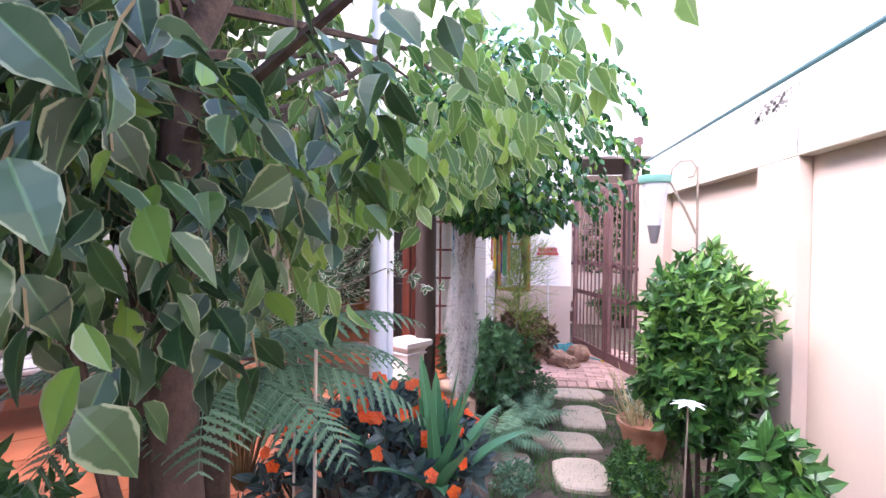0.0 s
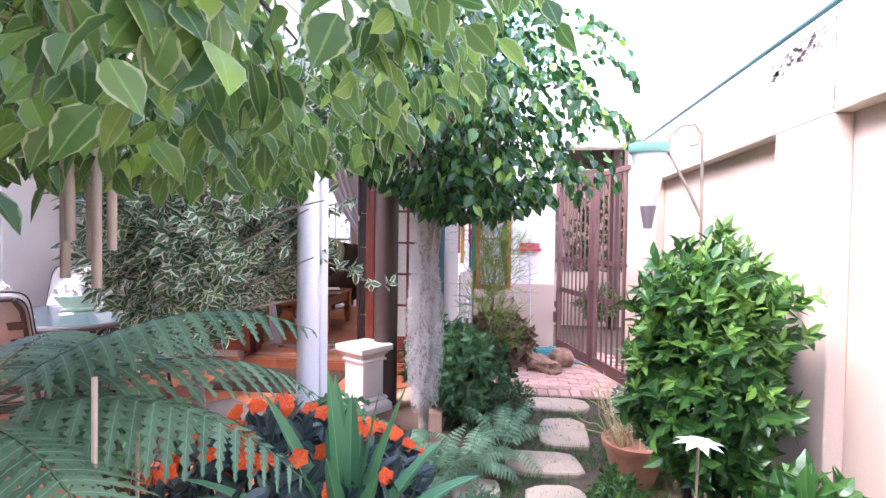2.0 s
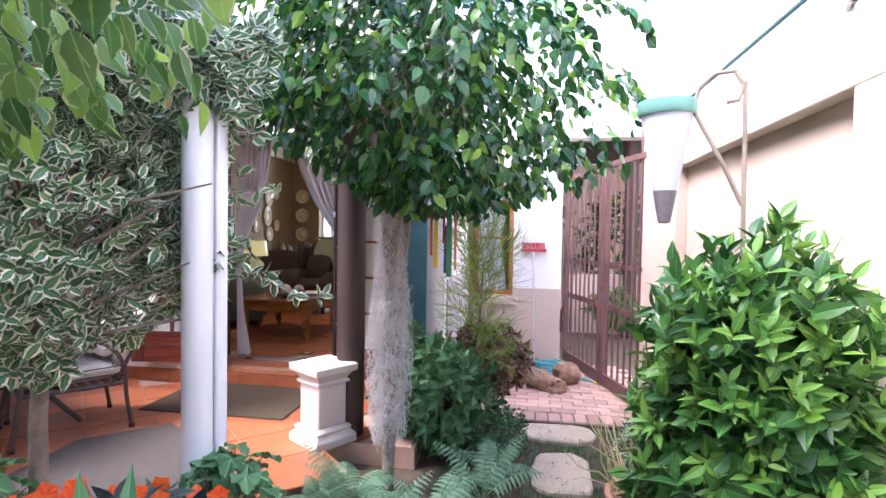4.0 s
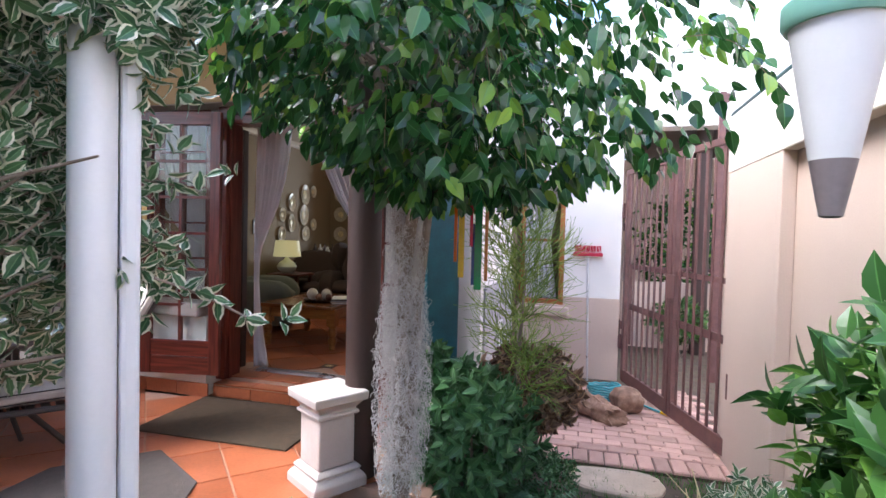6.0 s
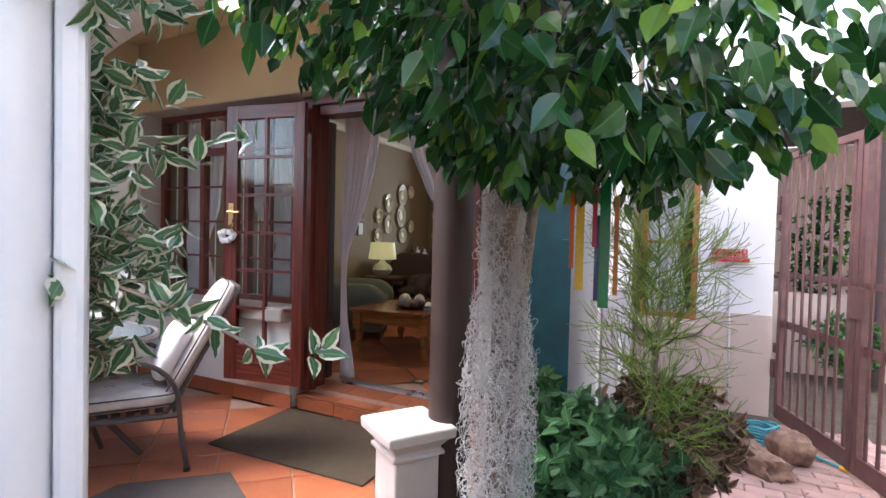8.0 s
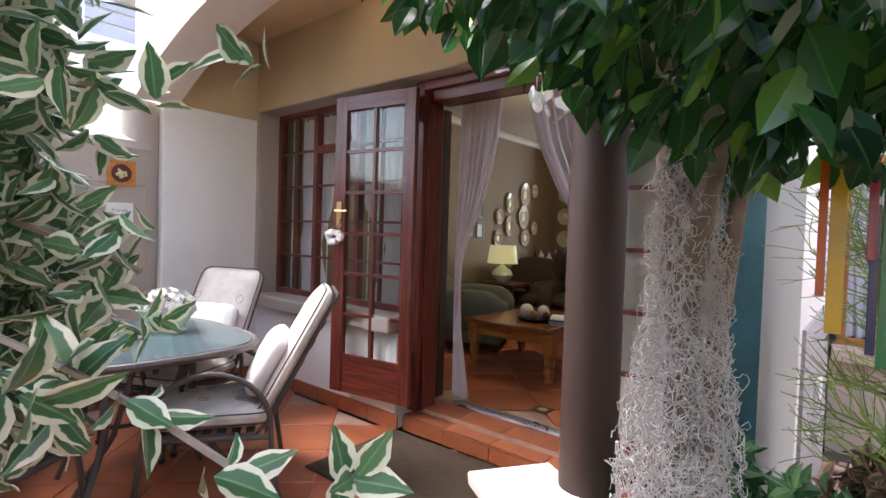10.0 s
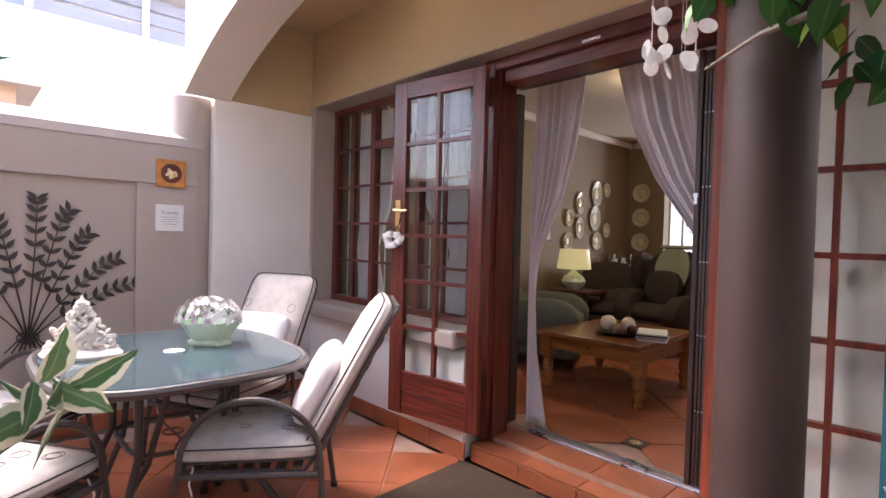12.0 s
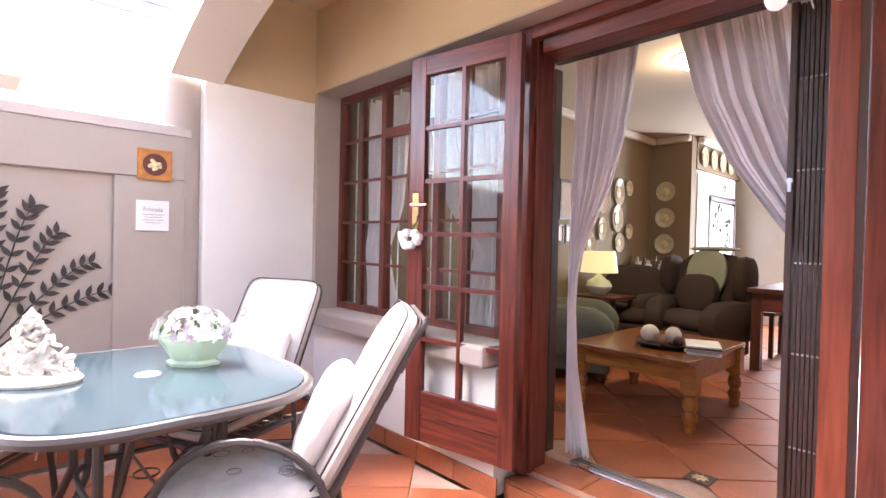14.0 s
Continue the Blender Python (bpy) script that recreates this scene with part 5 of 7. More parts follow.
def gate_leaf(x0, x1, top0, top1, lab):
    part("gate_frame", Geo().box((x0, -0.02, -0.10), (x0 + 0.05, 0.02, top0)).box((x1 - 0.05, -0.02, -0.10), (x1, 0.02, top1)).box((x0 + 0.05, -0.018, -0.10), (x1 - 0.05, 0.018, 0.02)).box((x0 + 0.05, -0.018, min(top0, top1) - 0.05), (x1 - 0.05, 0.018, min(top0, top1))), GATEPAINT, gt_, lab, bevel=0.003)
    n_ = 8
    for i in range(n_):
        x = x0 + 0.05 + (x1 - x0 - 0.10) * (i + 0.5) / n_
        part("gate_bar", Geo().box((x - 0.014, -0.005, 0.02), (x + 0.014, 0.005, min(top0, top1) - 0.05)), GATEPAINT, gt_)
    part("gate_rail", Geo().box((x0 + 0.05, 0.006, 0.64), (x1 - 0.05, 0.014, 0.70)), GATEPAINT, gt_)
    part("gate_rail", Geo().box((x0 + 0.05, 0.006, 1.05), (x1 - 0.05, 0.014, 1.09)), GATEPAINT, gt_)


gate_leaf(0.0, half - 0.004, 2.03, 2.03, "")
gate_leaf(half + 0.004, glen, 2.05, 2.05, "")
part("lock_box", Geo().box((half - 0.04, -0.035, 0.86), (half + 0.09, -0.021, 1.06)), GATEPAINT, gt_, bevel=0.004)
part("lock_box", Geo().box((glen - 0.18, -0.035, 0.30), (glen - 0.01, -0.021, 0.47)), GATEPAINT, gt_, bevel=0.004)
part("gate_hinge", Geo().box((-0.07, -0.03, 0.22), (-0.01, 0.03, 0.36)).box((-0.05, -0.025, 0.42), (-0.01, 0.025, 0.50)).box((-0.06, -0.03, 1.55), (-0.01, 0.03, 1.70)).box((-0.04, -0.025, 1.42), (-0.01, 0.025, 1.50)), GATEPAINT, gt_, bevel=0.004)
part("gate_hinge", Geo().box((glen, -0.02, 1.86), (glen + 0.05, 0.03, 1.98)), GATEPAINT, gt_)
gp = thing("gate_post", "tall brown gate post with a bracket", "post", place=pose(6.0, 2.5, 0))
part("post", slab((-0.03, -0.03, -0.16), (0.03, 0.03, 2.88)), GATEPAINT, gp, bevel=0.003)
part("bracket", Geo().box((-0.09, -0.04, 2.76), (0.05, -0.031, 2.86)), GATEPAINT, gp)

# beyond the gate: covered way of the next house
solid("neighbour_fascia", slab((5.04, 3.6, 2.77), (9.5, 3.9, 6.5)), WHITE, "white wall of the house beyond the gate")
solid("neighbour_porch_ceiling", slab((5.04, 3.9, 2.80), (9.5, 6.6, 2.88)), POSTBROWN, "dark ceiling of the covered way")
solid("neighbour_back_wall", slab((5.031, 6.6, -0.2), (9.6, 6.75, 2.79)), BEIGE, "beige wall behind the covered way")
solid("neighbour_low_wall", slab((5.2, 4.2, -0.2), (8.0, 4.35, 0.75)), BEIGE, "low beige wall beyond the gate")
solid("neighbour_rail", Geo().tube([(5.2, 4.0, 0.95), (8.0, 4.0, 0.95)], 0.025, 8).tube([(5.3, 4.0, -0.1), (5.3, 4.0, 0.95)], 0.02, 6).tube([(6.3, 4.0, -0.1), (6.3, 4.0, 0.95)], 0.02, 6), GATEPAINT, "dark rail beyond the gate")
npst = thing("porch_column", "brown column of the covered way", "column", kind="structure", place=pose(6.15, 4.0, 0))
part("column_shaft", Geo().tube([(0, 0, -0.2), (0, 0, 2.79)], 0.10, 16), POSTBROWN, npst, smooth=True)
# white building behind the right wall with its row of windows
solid("neighbour_house_right", slab((5.9, 7.2, -0.2), (18, 9, 6.75)), WHITE, "tall white house behind the garden wall")
solid("neighbour_house_side", slab((10.5, -12, -0.2), (12, 7.2, 9)), WHITE, "white side of the house behind the garden wall")
solid("neighbour_sill", slab((5.9, 7.08, 6.02), (18, 7.2, 6.12)), TAUPE, "long window sill of the white house")
solid("neighbour_house_top", slab((5.9, 7.35, 6.75), (18, 9, 10)), WHITE, "upper wall of the white house")
for i in range(8):
    x = 6.1 + i * 1.45
    nw = thing("window_%d" % (4 + i), "maroon framed window of the white house", "window", kind="structure", place=pose(x, 7.3, 6.75))
    part("window_frame", Geo().box((0, 0, 0), (0.06, 0.05, 1.4)).box((1.2, 0, 0), (1.26, 0.05, 1.4)).box((0.60, 0, 0), (0.66, 0.05, 1.4)).box((0.06, 0, 0), (0.6, 0.05, 0.06)).box((0.66, 0, 0), (1.2, 0.05, 0.06)).box((0.06, 0, 1.34), (1.2, 0.05, 1.4)), GATEPAINT, nw)
    part("pane", slab((0.06, 0.02, 0.06), (0.60, 0.03, 1.34)), OFFWHITE, nw)
    part("pane", slab((0.66, 0.02, 0.06), (1.20, 0.03, 1.34)), OFFWHITE, nw)
# house beyond the west wall
solid("neighbour_house_west", slab((-6.4, -8.0, -0.2), (-4.4, 1.2, 4.0)), WHITE, "white neighbouring house beyond the garden wall")
solid("neighbour_roof_edge", slab((-6.6, -8.2, 4.62), (-4.2, 1.3, 4.8)), WHITE, "white roof edge of the neighbouring house", bevel=0.02)
g = Geo()
for i in range(3):
    g.box((-4.46, -8.0, 4.01 + i * 0.2), (-4.42, 1.1, 4.17 + i * 0.2))
solid("neighbour_louvres", g, LOUVRE, "grey louvre boards under the roof")
g = Geo()
for i in range(8):
    g.box((-4.42, -7.9 + i * 1.28, 4.0), (-4.34, -7.82 + i * 1.28, 4.62))
solid("neighbour_posts", g, OFFWHITE, "white posts under the roof")
solid("neighbour_annex", slab((-4.39, -6.0, -0.2), (-3.2, -1.65, 2.75)), mat("peach_plaster", (0.72, 0.52, 0.36), 0.85, vary=0.04), "peach plastered annex beyond the garden wall")
solid("neighbour_annex_roof", slab((-4.39, -6.2, 2.75), (-3.0, -1.45, 2.85)), CREAM, "flat roof of the peach annex", bevel=0.01)
# walls that close the place behind the camera
solid("wall_behind", slab((-0.3, -9.7, -0.2), (6.0, -9.5, 2.6)), CREAM, "cream plastered wall at the garden's end")
solid("neighbour_house_behind", slab((-3, -16, -0.2), (10, -13, 5.0)), WHITE, "white house behind the garden")

# teal panel, broom, log, stone, hose, notice
tp = thing("teal_post", "dark teal painted wooden door post", "door post", place=pose(3.745, -0.14, 0, 0, 0, 45))
part("post_board", slab((-0.12, -0.03, -0.05), (0.12, 0.03, 2.6)), TEAL, tp, bevel=0.004)
bz = thing("broom", "red bristled broom leaning upside down on the wall", "broom", place=pose(4.70, 2.10, -0.14))
part("broom_handle", Geo().tube([(0.03, 0.0, 0.0), (0.0, 0.06, 1.27)], 0.011, 8), STEEL, bz, "pale metal handle", smooth=True)
part("broom_socket", Geo().lathe([(0.014, 1.22), (0.03, 1.30)], 10, pose(0, 0.06, 0)), OFFWHITE, bz, smooth=True)
part("broom_block", slab((-0.15, 0.03, 1.29), (0.15, 0.08, 1.325)), RED, bz, bevel=0.008)
g = Geo()
for i in range(26):
    for j in range(4):
        x, y = -0.13 + i * 0.0104, 0.038 + j * 0.011
        g.tube([(x, y, 1.325), (x + rnd(-0.008, 0.008), y + rnd(-0.012, 0.008), 1.40)], 0.003, 4)
part("bristles", g, RED, bz, kind="stuff")


def lump(name, label, cat, place, size, m_, seed, rough=0.35, e=1.0, nu=26, nv=16):
    ob = thing(name, label, cat, place=place)
    g = Geo().puff(*size, e=e, nu=nu, nv=nv)
    g.v = [tuple(Vector(p) * (1 + rough * noise.noise(Vector(p) * (2.2 / max(size)) * 3 + Vector((seed, 0, 0))) + rough * 0.4 * noise.noise(Vector(p) * 40 + Vector((0, seed, 0))))) for p in g.v]
    part(name + "_body", g, m_, ob, smooth=True)
    return ob


lg = Vector((4.75, 0.95, -0.03))
lump("driftwood_log", "weathered reddish driftwood log on the paving", "log", pose(lg.x, lg.y, lg.z, 4, 10, -35), (0.52, 0.16, 0.17), LOG, 3, 0.5, 0.8)
lg = Vector((4.50, 1.15, 0.0))
lump("driftwood_log", "dark hollow driftwood log beside the broom", "log", pose(lg.x, lg.y, lg.z, 0, -12, -60), (0.4, 0.2, 0.2), LOG, 8, 0.6, 0.8)
lg = Vector((5.04, 1.16, -0.02))
lump("rough_stone", "squared reddish sandstone block on the paving", "stone", pose(lg.x, lg.y, lg.z, 0, 0, 20), (0.24, 0.2, 0.21), LOG, 5, 0.12, 0.35)
hs = thing("garden_hose", "coiled teal garden hose by the wall", "hose", place=pose(4.87, 1.42, -0.12))
pts = []
for i in range(150):
    a = i * 0.26
    pts.append(((0.13 + 0.015 * math.sin(i)) * math.cos(a), (0.10 + 0.01 * math.cos(i * 1.3)) * math.sin(a), 0.012 + i * 0.0009 + 0.004 * math.sin(i * 2.1)))
pts += [(0.2, -0.05, 0.05), (0.34, -0.10, 0.012), (0.45, -0.22, 0.012)]
part("hose_coil", Geo().tube(pts, 0.010, 7), HOSE, hs, smooth=True)
part("hose_end", Geo().tube([(0.45, -0.22, 0.012), (0.50, -0.27, 0.014)], 0.014, 8), G_YEL, hs)
nt_ = thing("notice_board", "white notice with dark print on the speckled wall", "notice", place=pose(3.99, 0.95, 0.45))
part("board", slab((-0.02, -0.10, -0.16), (0.0, 0.10, 0.16)), PAPER, nt_)
g = Geo().box((0.0, -0.05, -0.02), (0.002, 0.06, 0.06))
for i in range(4):
    g.box((0.0, -0.08, -0.05 - i * 0.022), (0.002, 0.08, -0.042 - i * 0.022))
part("print", g, INK, nt_)

# glass strip chime on the tree
gc = thing("glass_strip_chime", "hanging chime of coloured glass strips", "wind chime", place=pose(4.13, -1.20, 0.09, 0, 0, 4))
for x, w, z0_, z1_, m_, nm, y_ in ((-0.035, 0.014, 1.13, 1.42, G_ORA, "orange", 0.0), (-0.012, 0.026, 1.06, 1.50, G_YEL, "yellow", 0.02), (0.042, 0.014, 1.03, 1.30, G_BLU, "blue", 0.01), (0.036, 0.014, 1.20, 1.38, G_RED, "crimson", -0.01), (0.066, 0.032, 1.01, 1.42, G_GRE, "green", 0.0), (0.10, 0.014, 1.05, 1.36, AMBER, "amber", 0.015)):
    part("glass_strip", slab((x - w / 2, y_ - 0.002, z0_), (x + w / 2, y_ + 0.002, z1_)), m_, gc, "%s glass strip" % nm, bevel=0.001)
part("threads", Geo().tube([(-0.035, 0, 1.42), (0.0, 0, 1.75)], 0.001, 4).tube([(-0.012, 0.02, 1.5), (0.0, 0, 1.75)], 0.001, 4).tube([(0.066, 0, 1.42), (0.03, 0, 1.75)], 0.001, 4).tube([(0.10, 0.015, 1.36), (0.03, 0, 1.75)], 0.001, 4), PILLOW, gc)

# hanging cone on its hook
kx = at(1.30, 3.60, 0)
hk = thing("shepherds_hook", "tall weathered rod with a curled hook", "garden stake")
hp = Vector((5.25, -2.42, 0))
g = Geo().tube([(hp.x + 0.03, hp.y - 0.05, -0.16), (hp.x + 0.01, hp.y, 1.0), (hp.x, hp.y, 1.80)], 0.007, 8)
cc = Vector((hp.x - 0.10, hp.y, 1.86))
g.tube([(hp.x, hp.y, 1.44), (hp.x - 0.05, hp.y, 1.55), (hp.x - 0.13, hp.y + 0.03, 1.72), (hp.x - 0.12, hp.y + 0.03, 1.79), (hp.x - 0.08, hp.y + 0.02, 1.83), (hp.x - 0.03, hp.y, 1.83), (hp.x - 0.005, hp.y, 1.79), (hp.x - 0.02, hp.y, 1.745), (hp.x - 0.05, hp.y, 1.74)], 0.007, 8)
part("rod", g, RUST, hk, smooth=True)
cn = thing("hanging_cone_planter", "frosted plastic cone planter with a mint rim", "hanging planter", place=Matrix.Translation(Vector((hp.x - 0.20, hp.y + 0.06, 1.385))))
part("cone", Geo().lathe([(0.036, 0.10), (0.078, 0.35), (0.074, 0.35), (0.03, 0.10)], 28), CONEW, cn, smooth=True)
part("cone_rim", Geo().lathe([(0.081, 0.33), (0.087, 0.34), (0.087, 0.372), (0.078, 0.374), (0.075, 0.335)], 28), CONEG, cn, smooth=True)
part("cone_tip", Geo().lathe([(0.012, 0.0), (0.018, 0.003), (0.036, 0.10), (0.0, 0.101)], 20), CONED, cn, smooth=True)

# ---- plants ----
def wood_tube(g, pts, r0, r1, sides=8, wob=0.0):
    n_ = len(pts)
    pts = [Vector(p) + sway(wob) for p in pts]
    g.tube(pts, [r0 + (r1 - r0) * i / (n_ - 1) for i in range(n_)], sides)


WAY = [Vector(p) for p in ((4.33, -5.5, 1.4), (4.40, -4.9, 1.35), (4.56, -4.4, 1.33), (4.655, -3.5, 1.34), (4.52, -3.0, 1.32), (4.32, -2.6, 1.31), (3.9, -2.17, 1.3), (3.3, -1.8, 1.26))]


def clear_of_way(p, r=0.34):
    """Whether a place keeps off the free way of a walker through the garden."""
    for a, b in zip(WAY, WAY[1:]):
        t = max(0.0, min(1.0, (p - a).dot(b - a) / (b - a).length_squared))
        if (p - a.lerp(b, t)).length < r:
            return False
    return True


def crown(g, tw, centre, radii, twigs, leaves, size, droop=0.7, shell=0.55, keep=None, width=0.6, length=0.3, lit=None, lit_where=None):
    """Twigs that leave an uneven cloud outwards and hang over, with alternate leaves."""
    centre = Vector(centre)
    done = 0
    while done < twigs:
        d = sway().normalized()
        r = shell + (1 - shell) * random.random() ** 0.6
        bump = 1 + 0.22 * noise.noise(d * 2.3 + centre)
        p = centre + Vector((d.x * radii[0], d.y * radii[1], d.z * radii[2])) * r * bump
        if keep and not keep(p):
            continue
        done += 1
        dirn = (Vector((d.x, d.y, d.z * 0.5)) + sway(0.35)).normalized()
        L = length * rnd(0.7, 1.3)
        prev, pts = p, [p]
        for i in range(leaves):
            t = i / leaves
            dirn = (dirn + Vector((0, 0, -droop * 0.28))).normalized()
            q = prev + dirn * (L / leaves)
            pts.append(q)
            sd = dirn.cross(Vector((0, 0, 1)))
            sd = (sd.normalized() if sd.length > 0.05 else Vector((1, 0, 0))) * (1 if i % 2 else -1)
            ld = (dirn * 0.6 + sd * rnd(0.4, 0.9) + Vector((0, 0, -droop * rnd(0.2, 1.1)))).normalized()
            s_ = size * rnd(0.7, 1.2)
            if not keep or keep(q):
                # Leaves on the lit side go to their own mesh, coloured lighter.
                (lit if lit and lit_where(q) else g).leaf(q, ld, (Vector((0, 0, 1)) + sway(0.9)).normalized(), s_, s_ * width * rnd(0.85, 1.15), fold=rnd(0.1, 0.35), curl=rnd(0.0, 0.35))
            prev = q
        if not keep or all(keep(q) for q in pts):
            tw.tube(pts[::2], 0.0018, 3, cap=False)


# weeping fig with moss on its trunk
random.seed(11)
tc = Vector((3.86, -1.20, 0))
tr = thing("weeping_fig", "dark green weeping fig with grey moss on its trunk", "tree", place=Matrix.Translation(tc))
g = Geo()
wood_tube(g, [(0.0, 0, -0.2), (0.0, 0, 0.2), (-0.01, 0.01, 0.6), (-0.0, 0.01, 1.0), (0.0, 0.0, 1.30)], 0.036, 0.032, 12)
wood_tube(g, [(0.0, 0, 1.15), (0.03, -0.03, 1.35), (0.07, -0.02, 1.6), (0.08, 0.0, 1.9), (0.2, 0.1, 2.3)], 0.035, 0.015, 10)
wood_tube(g, [(0.0, 0, 1.2), (-0.05, 0.02, 1.6), (-0.12, 0.0, 1.95), (-0.3, 0.1, 2.4)], 0.045, 0.015, 10)
wood_tube(g, [(0.0, 0.01, -0.1), (0.03, 0.03, 0.5), (0.05, 0.04, 1.0), (0.09, 0.08, 1.5), (0.1, 0.2, 2.1)], 0.028, 0.015, 10)
for i in range(26):
    a, e_ = rnd(0, 6.28), rnd(0.0, 1.1)
    d = Vector((math.cos(a) * math.cos(e_), math.sin(a) * math.cos(e_), math.sin(e_)))
    b = Vector((0.02, 0, 1.75 + rnd(-0.1, 0.4)))
    wood_tube(g, [b, b + d * 0.2, b + d * 0.42 + Vector((0, 0, -0.02)), b + d * 0.56 + Vector((0, 0, -0.06))], 0.012, 0.003, 5)
part("trunk", g, BARK, tr, "grey smooth trunks and limbs", smooth=True, kind="stuff")
g, tw = Geo(), Geo()


def fig_keep(p):
    w_ = p + tc
    low = 1.47 + max(0.0, (3.95 - w_.x) * 0.60) + max(0.0, (w_.x - 4.25) * 0.22) + 0.10 * noise.noise(w_ * 5)
    if w_.z < low or (w_.y < -2.1 and w_.z < 1.85) or (w_.z < 1.62 and w_.y > -0.9 and w_.x < 4.0):
        return False
    if w_.x > 4.45 and noise.noise(w_ * 9) > 0.14:
        return False
    return clear_of_way(w_, 0.42)


crown(g, tw, (0.295, -0.20, 2.15), (0.94, 0.78, 0.72), 760, 8, 0.074, droop=0.75, shell=0.5, keep=fig_keep, length=0.30)
crown(g, tw, (0.20, -0.15, 2.3), (0.6, 0.6, 0.5), 240, 7, 0.074, droop=0.7, shell=0.1, keep=fig_keep, length=0.28)
crown(g, tw, (0.33, -0.30, 1.66), (0.42, 0.30, 0.22), 110, 7, 0.074, droop=0.8, shell=0.2, keep=fig_keep, length=0.22)
part("crown", g, L_FICUS, tr, "dense glossy dark green leaves with light young tips", kind="stuff")
part("twig", tw, TWIG, tr, kind="stuff")
moss = thing("spanish_moss", "curtain of grey Spanish moss hanging on the fig's trunk", "moss", place=Matrix.Translation(tc))
g = Geo()
for i in range(2100):
    t = random.random()
    z0_ = 1.52 - 1.30 * t ** 1.05
    R = 0.042 + 0.084 * math.sin(math.pi * 0.92 * min(1, max(0, (1.55 - z0_) / 1.45)) ** 1.25)
    a = rnd(0, 6.28)
    r = R * rnd(0.35, 1.0) * (1 + 0.25 * noise.noise(Vector((math.cos(a) * 2, math.sin(a) * 2, z0_ * 3))))
    p = Vector((r * math.cos(a), r * math.sin(a), z0_))
    pts, d = [p], Vector((math.cos(a) * 0.3, math.sin(a) * 0.3, -0.8))
    for k in range(11):
        d = (d * 0.45 + sway(0.60) + Vector((0, 0, -0.36))).normalized()
        p = p + d * 0.018
        if p.xy.length > R * 1.12:
            p = Vector((p.x * 0.93, p.y * 0.93, p.z))
        pts.append(p)
    g.tube(pts, 0.0012, 3, cap=False)
part("moss_strand", g, MOSS, moss, kind="stuff")


# large variegated fig near the start
random.seed(12)
vc = Vector((3.55, -4.35, 0))
vt = thing("variegated_fig", "large variegated weeping fig with cream edged leaves", "tree", place=Matrix.Translation(vc))
g = Geo()
wood_tube(g, [(0.1, 0, -0.2), (0.08, 0.0, 0.5), (0.02, 0.05, 1.1), (0.05, 0.05, 1.8), (0.2, 0.2, 2.3)], 0.07, 0.03, 12)
wood_tube(g, [(-0.1, 0.15, -0.2), (-0.14, 0.15, 0.6), (-0.1, 0.1, 1.3), (-0.1, 0.0, 2.0)], 0.035, 0.02, 10)
wood_tube(g, [(0.12, 0.02, -0.2), (0.14, -0.06, 0.3), (0.0, -0.1, 0.9), (-0.15, -0.1, 1.4)], 0.022, 0.015, 8)
for i in range(22):
    a, e_ = rnd(0, 6.28), rnd(0.0, 0.9)
    d = Vector((math.cos(a) * math.cos(e_), math.sin(a) * math.cos(e_), math.sin(e_)))
    b = Vector((0.04, 0.05, 1.6 + rnd(-0.1, 0.5)))
    wood_tube(g, [b, b + d * 0.35, b + d * 0.8, b + d * 1.0 + Vector((0, 0, -0.15))], 0.016, 0.004, 5)
part("trunk", g, BARKDARK, vt, "dark brown trunks and limbs", smooth=True, kind="stuff")
g, tw = Geo(), Geo()


def var_keep(p):
    w_ = p + vc
    low = 1.22 if w_.y < -4.35 else 1.40 if w_.y < -4.0 else 1.47
    low += 0.10 * noise.noise(w_ * 4) + max(0.0, (w_.x - 3.9) * 0.35)
    if w_.z < low or w_.y > -3.25 or w_.x > 4.62 or w_.x < 1.7:
        return False
    if w_.x > 3.75 and w_.z > 1.7 and noise.noise(w_ * 8) > -0.05:
        return False
    return clear_of_way(w_, 0.40)


gl_ = Geo()


def sunlit_side(p):
    """The side of the crown towards the open path and the column, coloured as sunlit."""
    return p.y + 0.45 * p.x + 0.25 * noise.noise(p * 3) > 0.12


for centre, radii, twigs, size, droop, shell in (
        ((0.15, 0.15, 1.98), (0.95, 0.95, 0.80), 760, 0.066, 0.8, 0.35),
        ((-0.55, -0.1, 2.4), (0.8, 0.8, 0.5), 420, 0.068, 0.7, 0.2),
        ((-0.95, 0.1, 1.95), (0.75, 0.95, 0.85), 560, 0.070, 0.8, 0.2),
        # Dense top layer, added to keep sky light off the leaves below.
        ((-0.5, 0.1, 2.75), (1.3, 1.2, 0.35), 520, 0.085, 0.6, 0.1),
        # Clump mostly out of view behind the start, added for its shade.
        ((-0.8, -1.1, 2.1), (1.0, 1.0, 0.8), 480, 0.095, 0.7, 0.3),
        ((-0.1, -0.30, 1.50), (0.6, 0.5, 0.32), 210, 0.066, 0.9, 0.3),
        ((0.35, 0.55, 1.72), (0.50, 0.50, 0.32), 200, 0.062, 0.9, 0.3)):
    crown(g, tw, centre, radii, twigs, 8, size, droop=droop, shell=shell, keep=var_keep, length=0.31, width=0.64, lit=gl_, lit_where=sunlit_side)
# Sunlight on the crown is given by the lighter leaf colour.
part("sunlit_crown", gl_, L_VARF_LIT, vt, "leaves with cream margins at the sunny side, coloured lighter as sunlit", kind="stuff")
part("crown", g, L_VARF_SHADE, vt, "hanging green leaves with cream margins, coloured darker as shaded", kind="stuff")
part("twig", tw, TWIG, vt, kind="stuff")

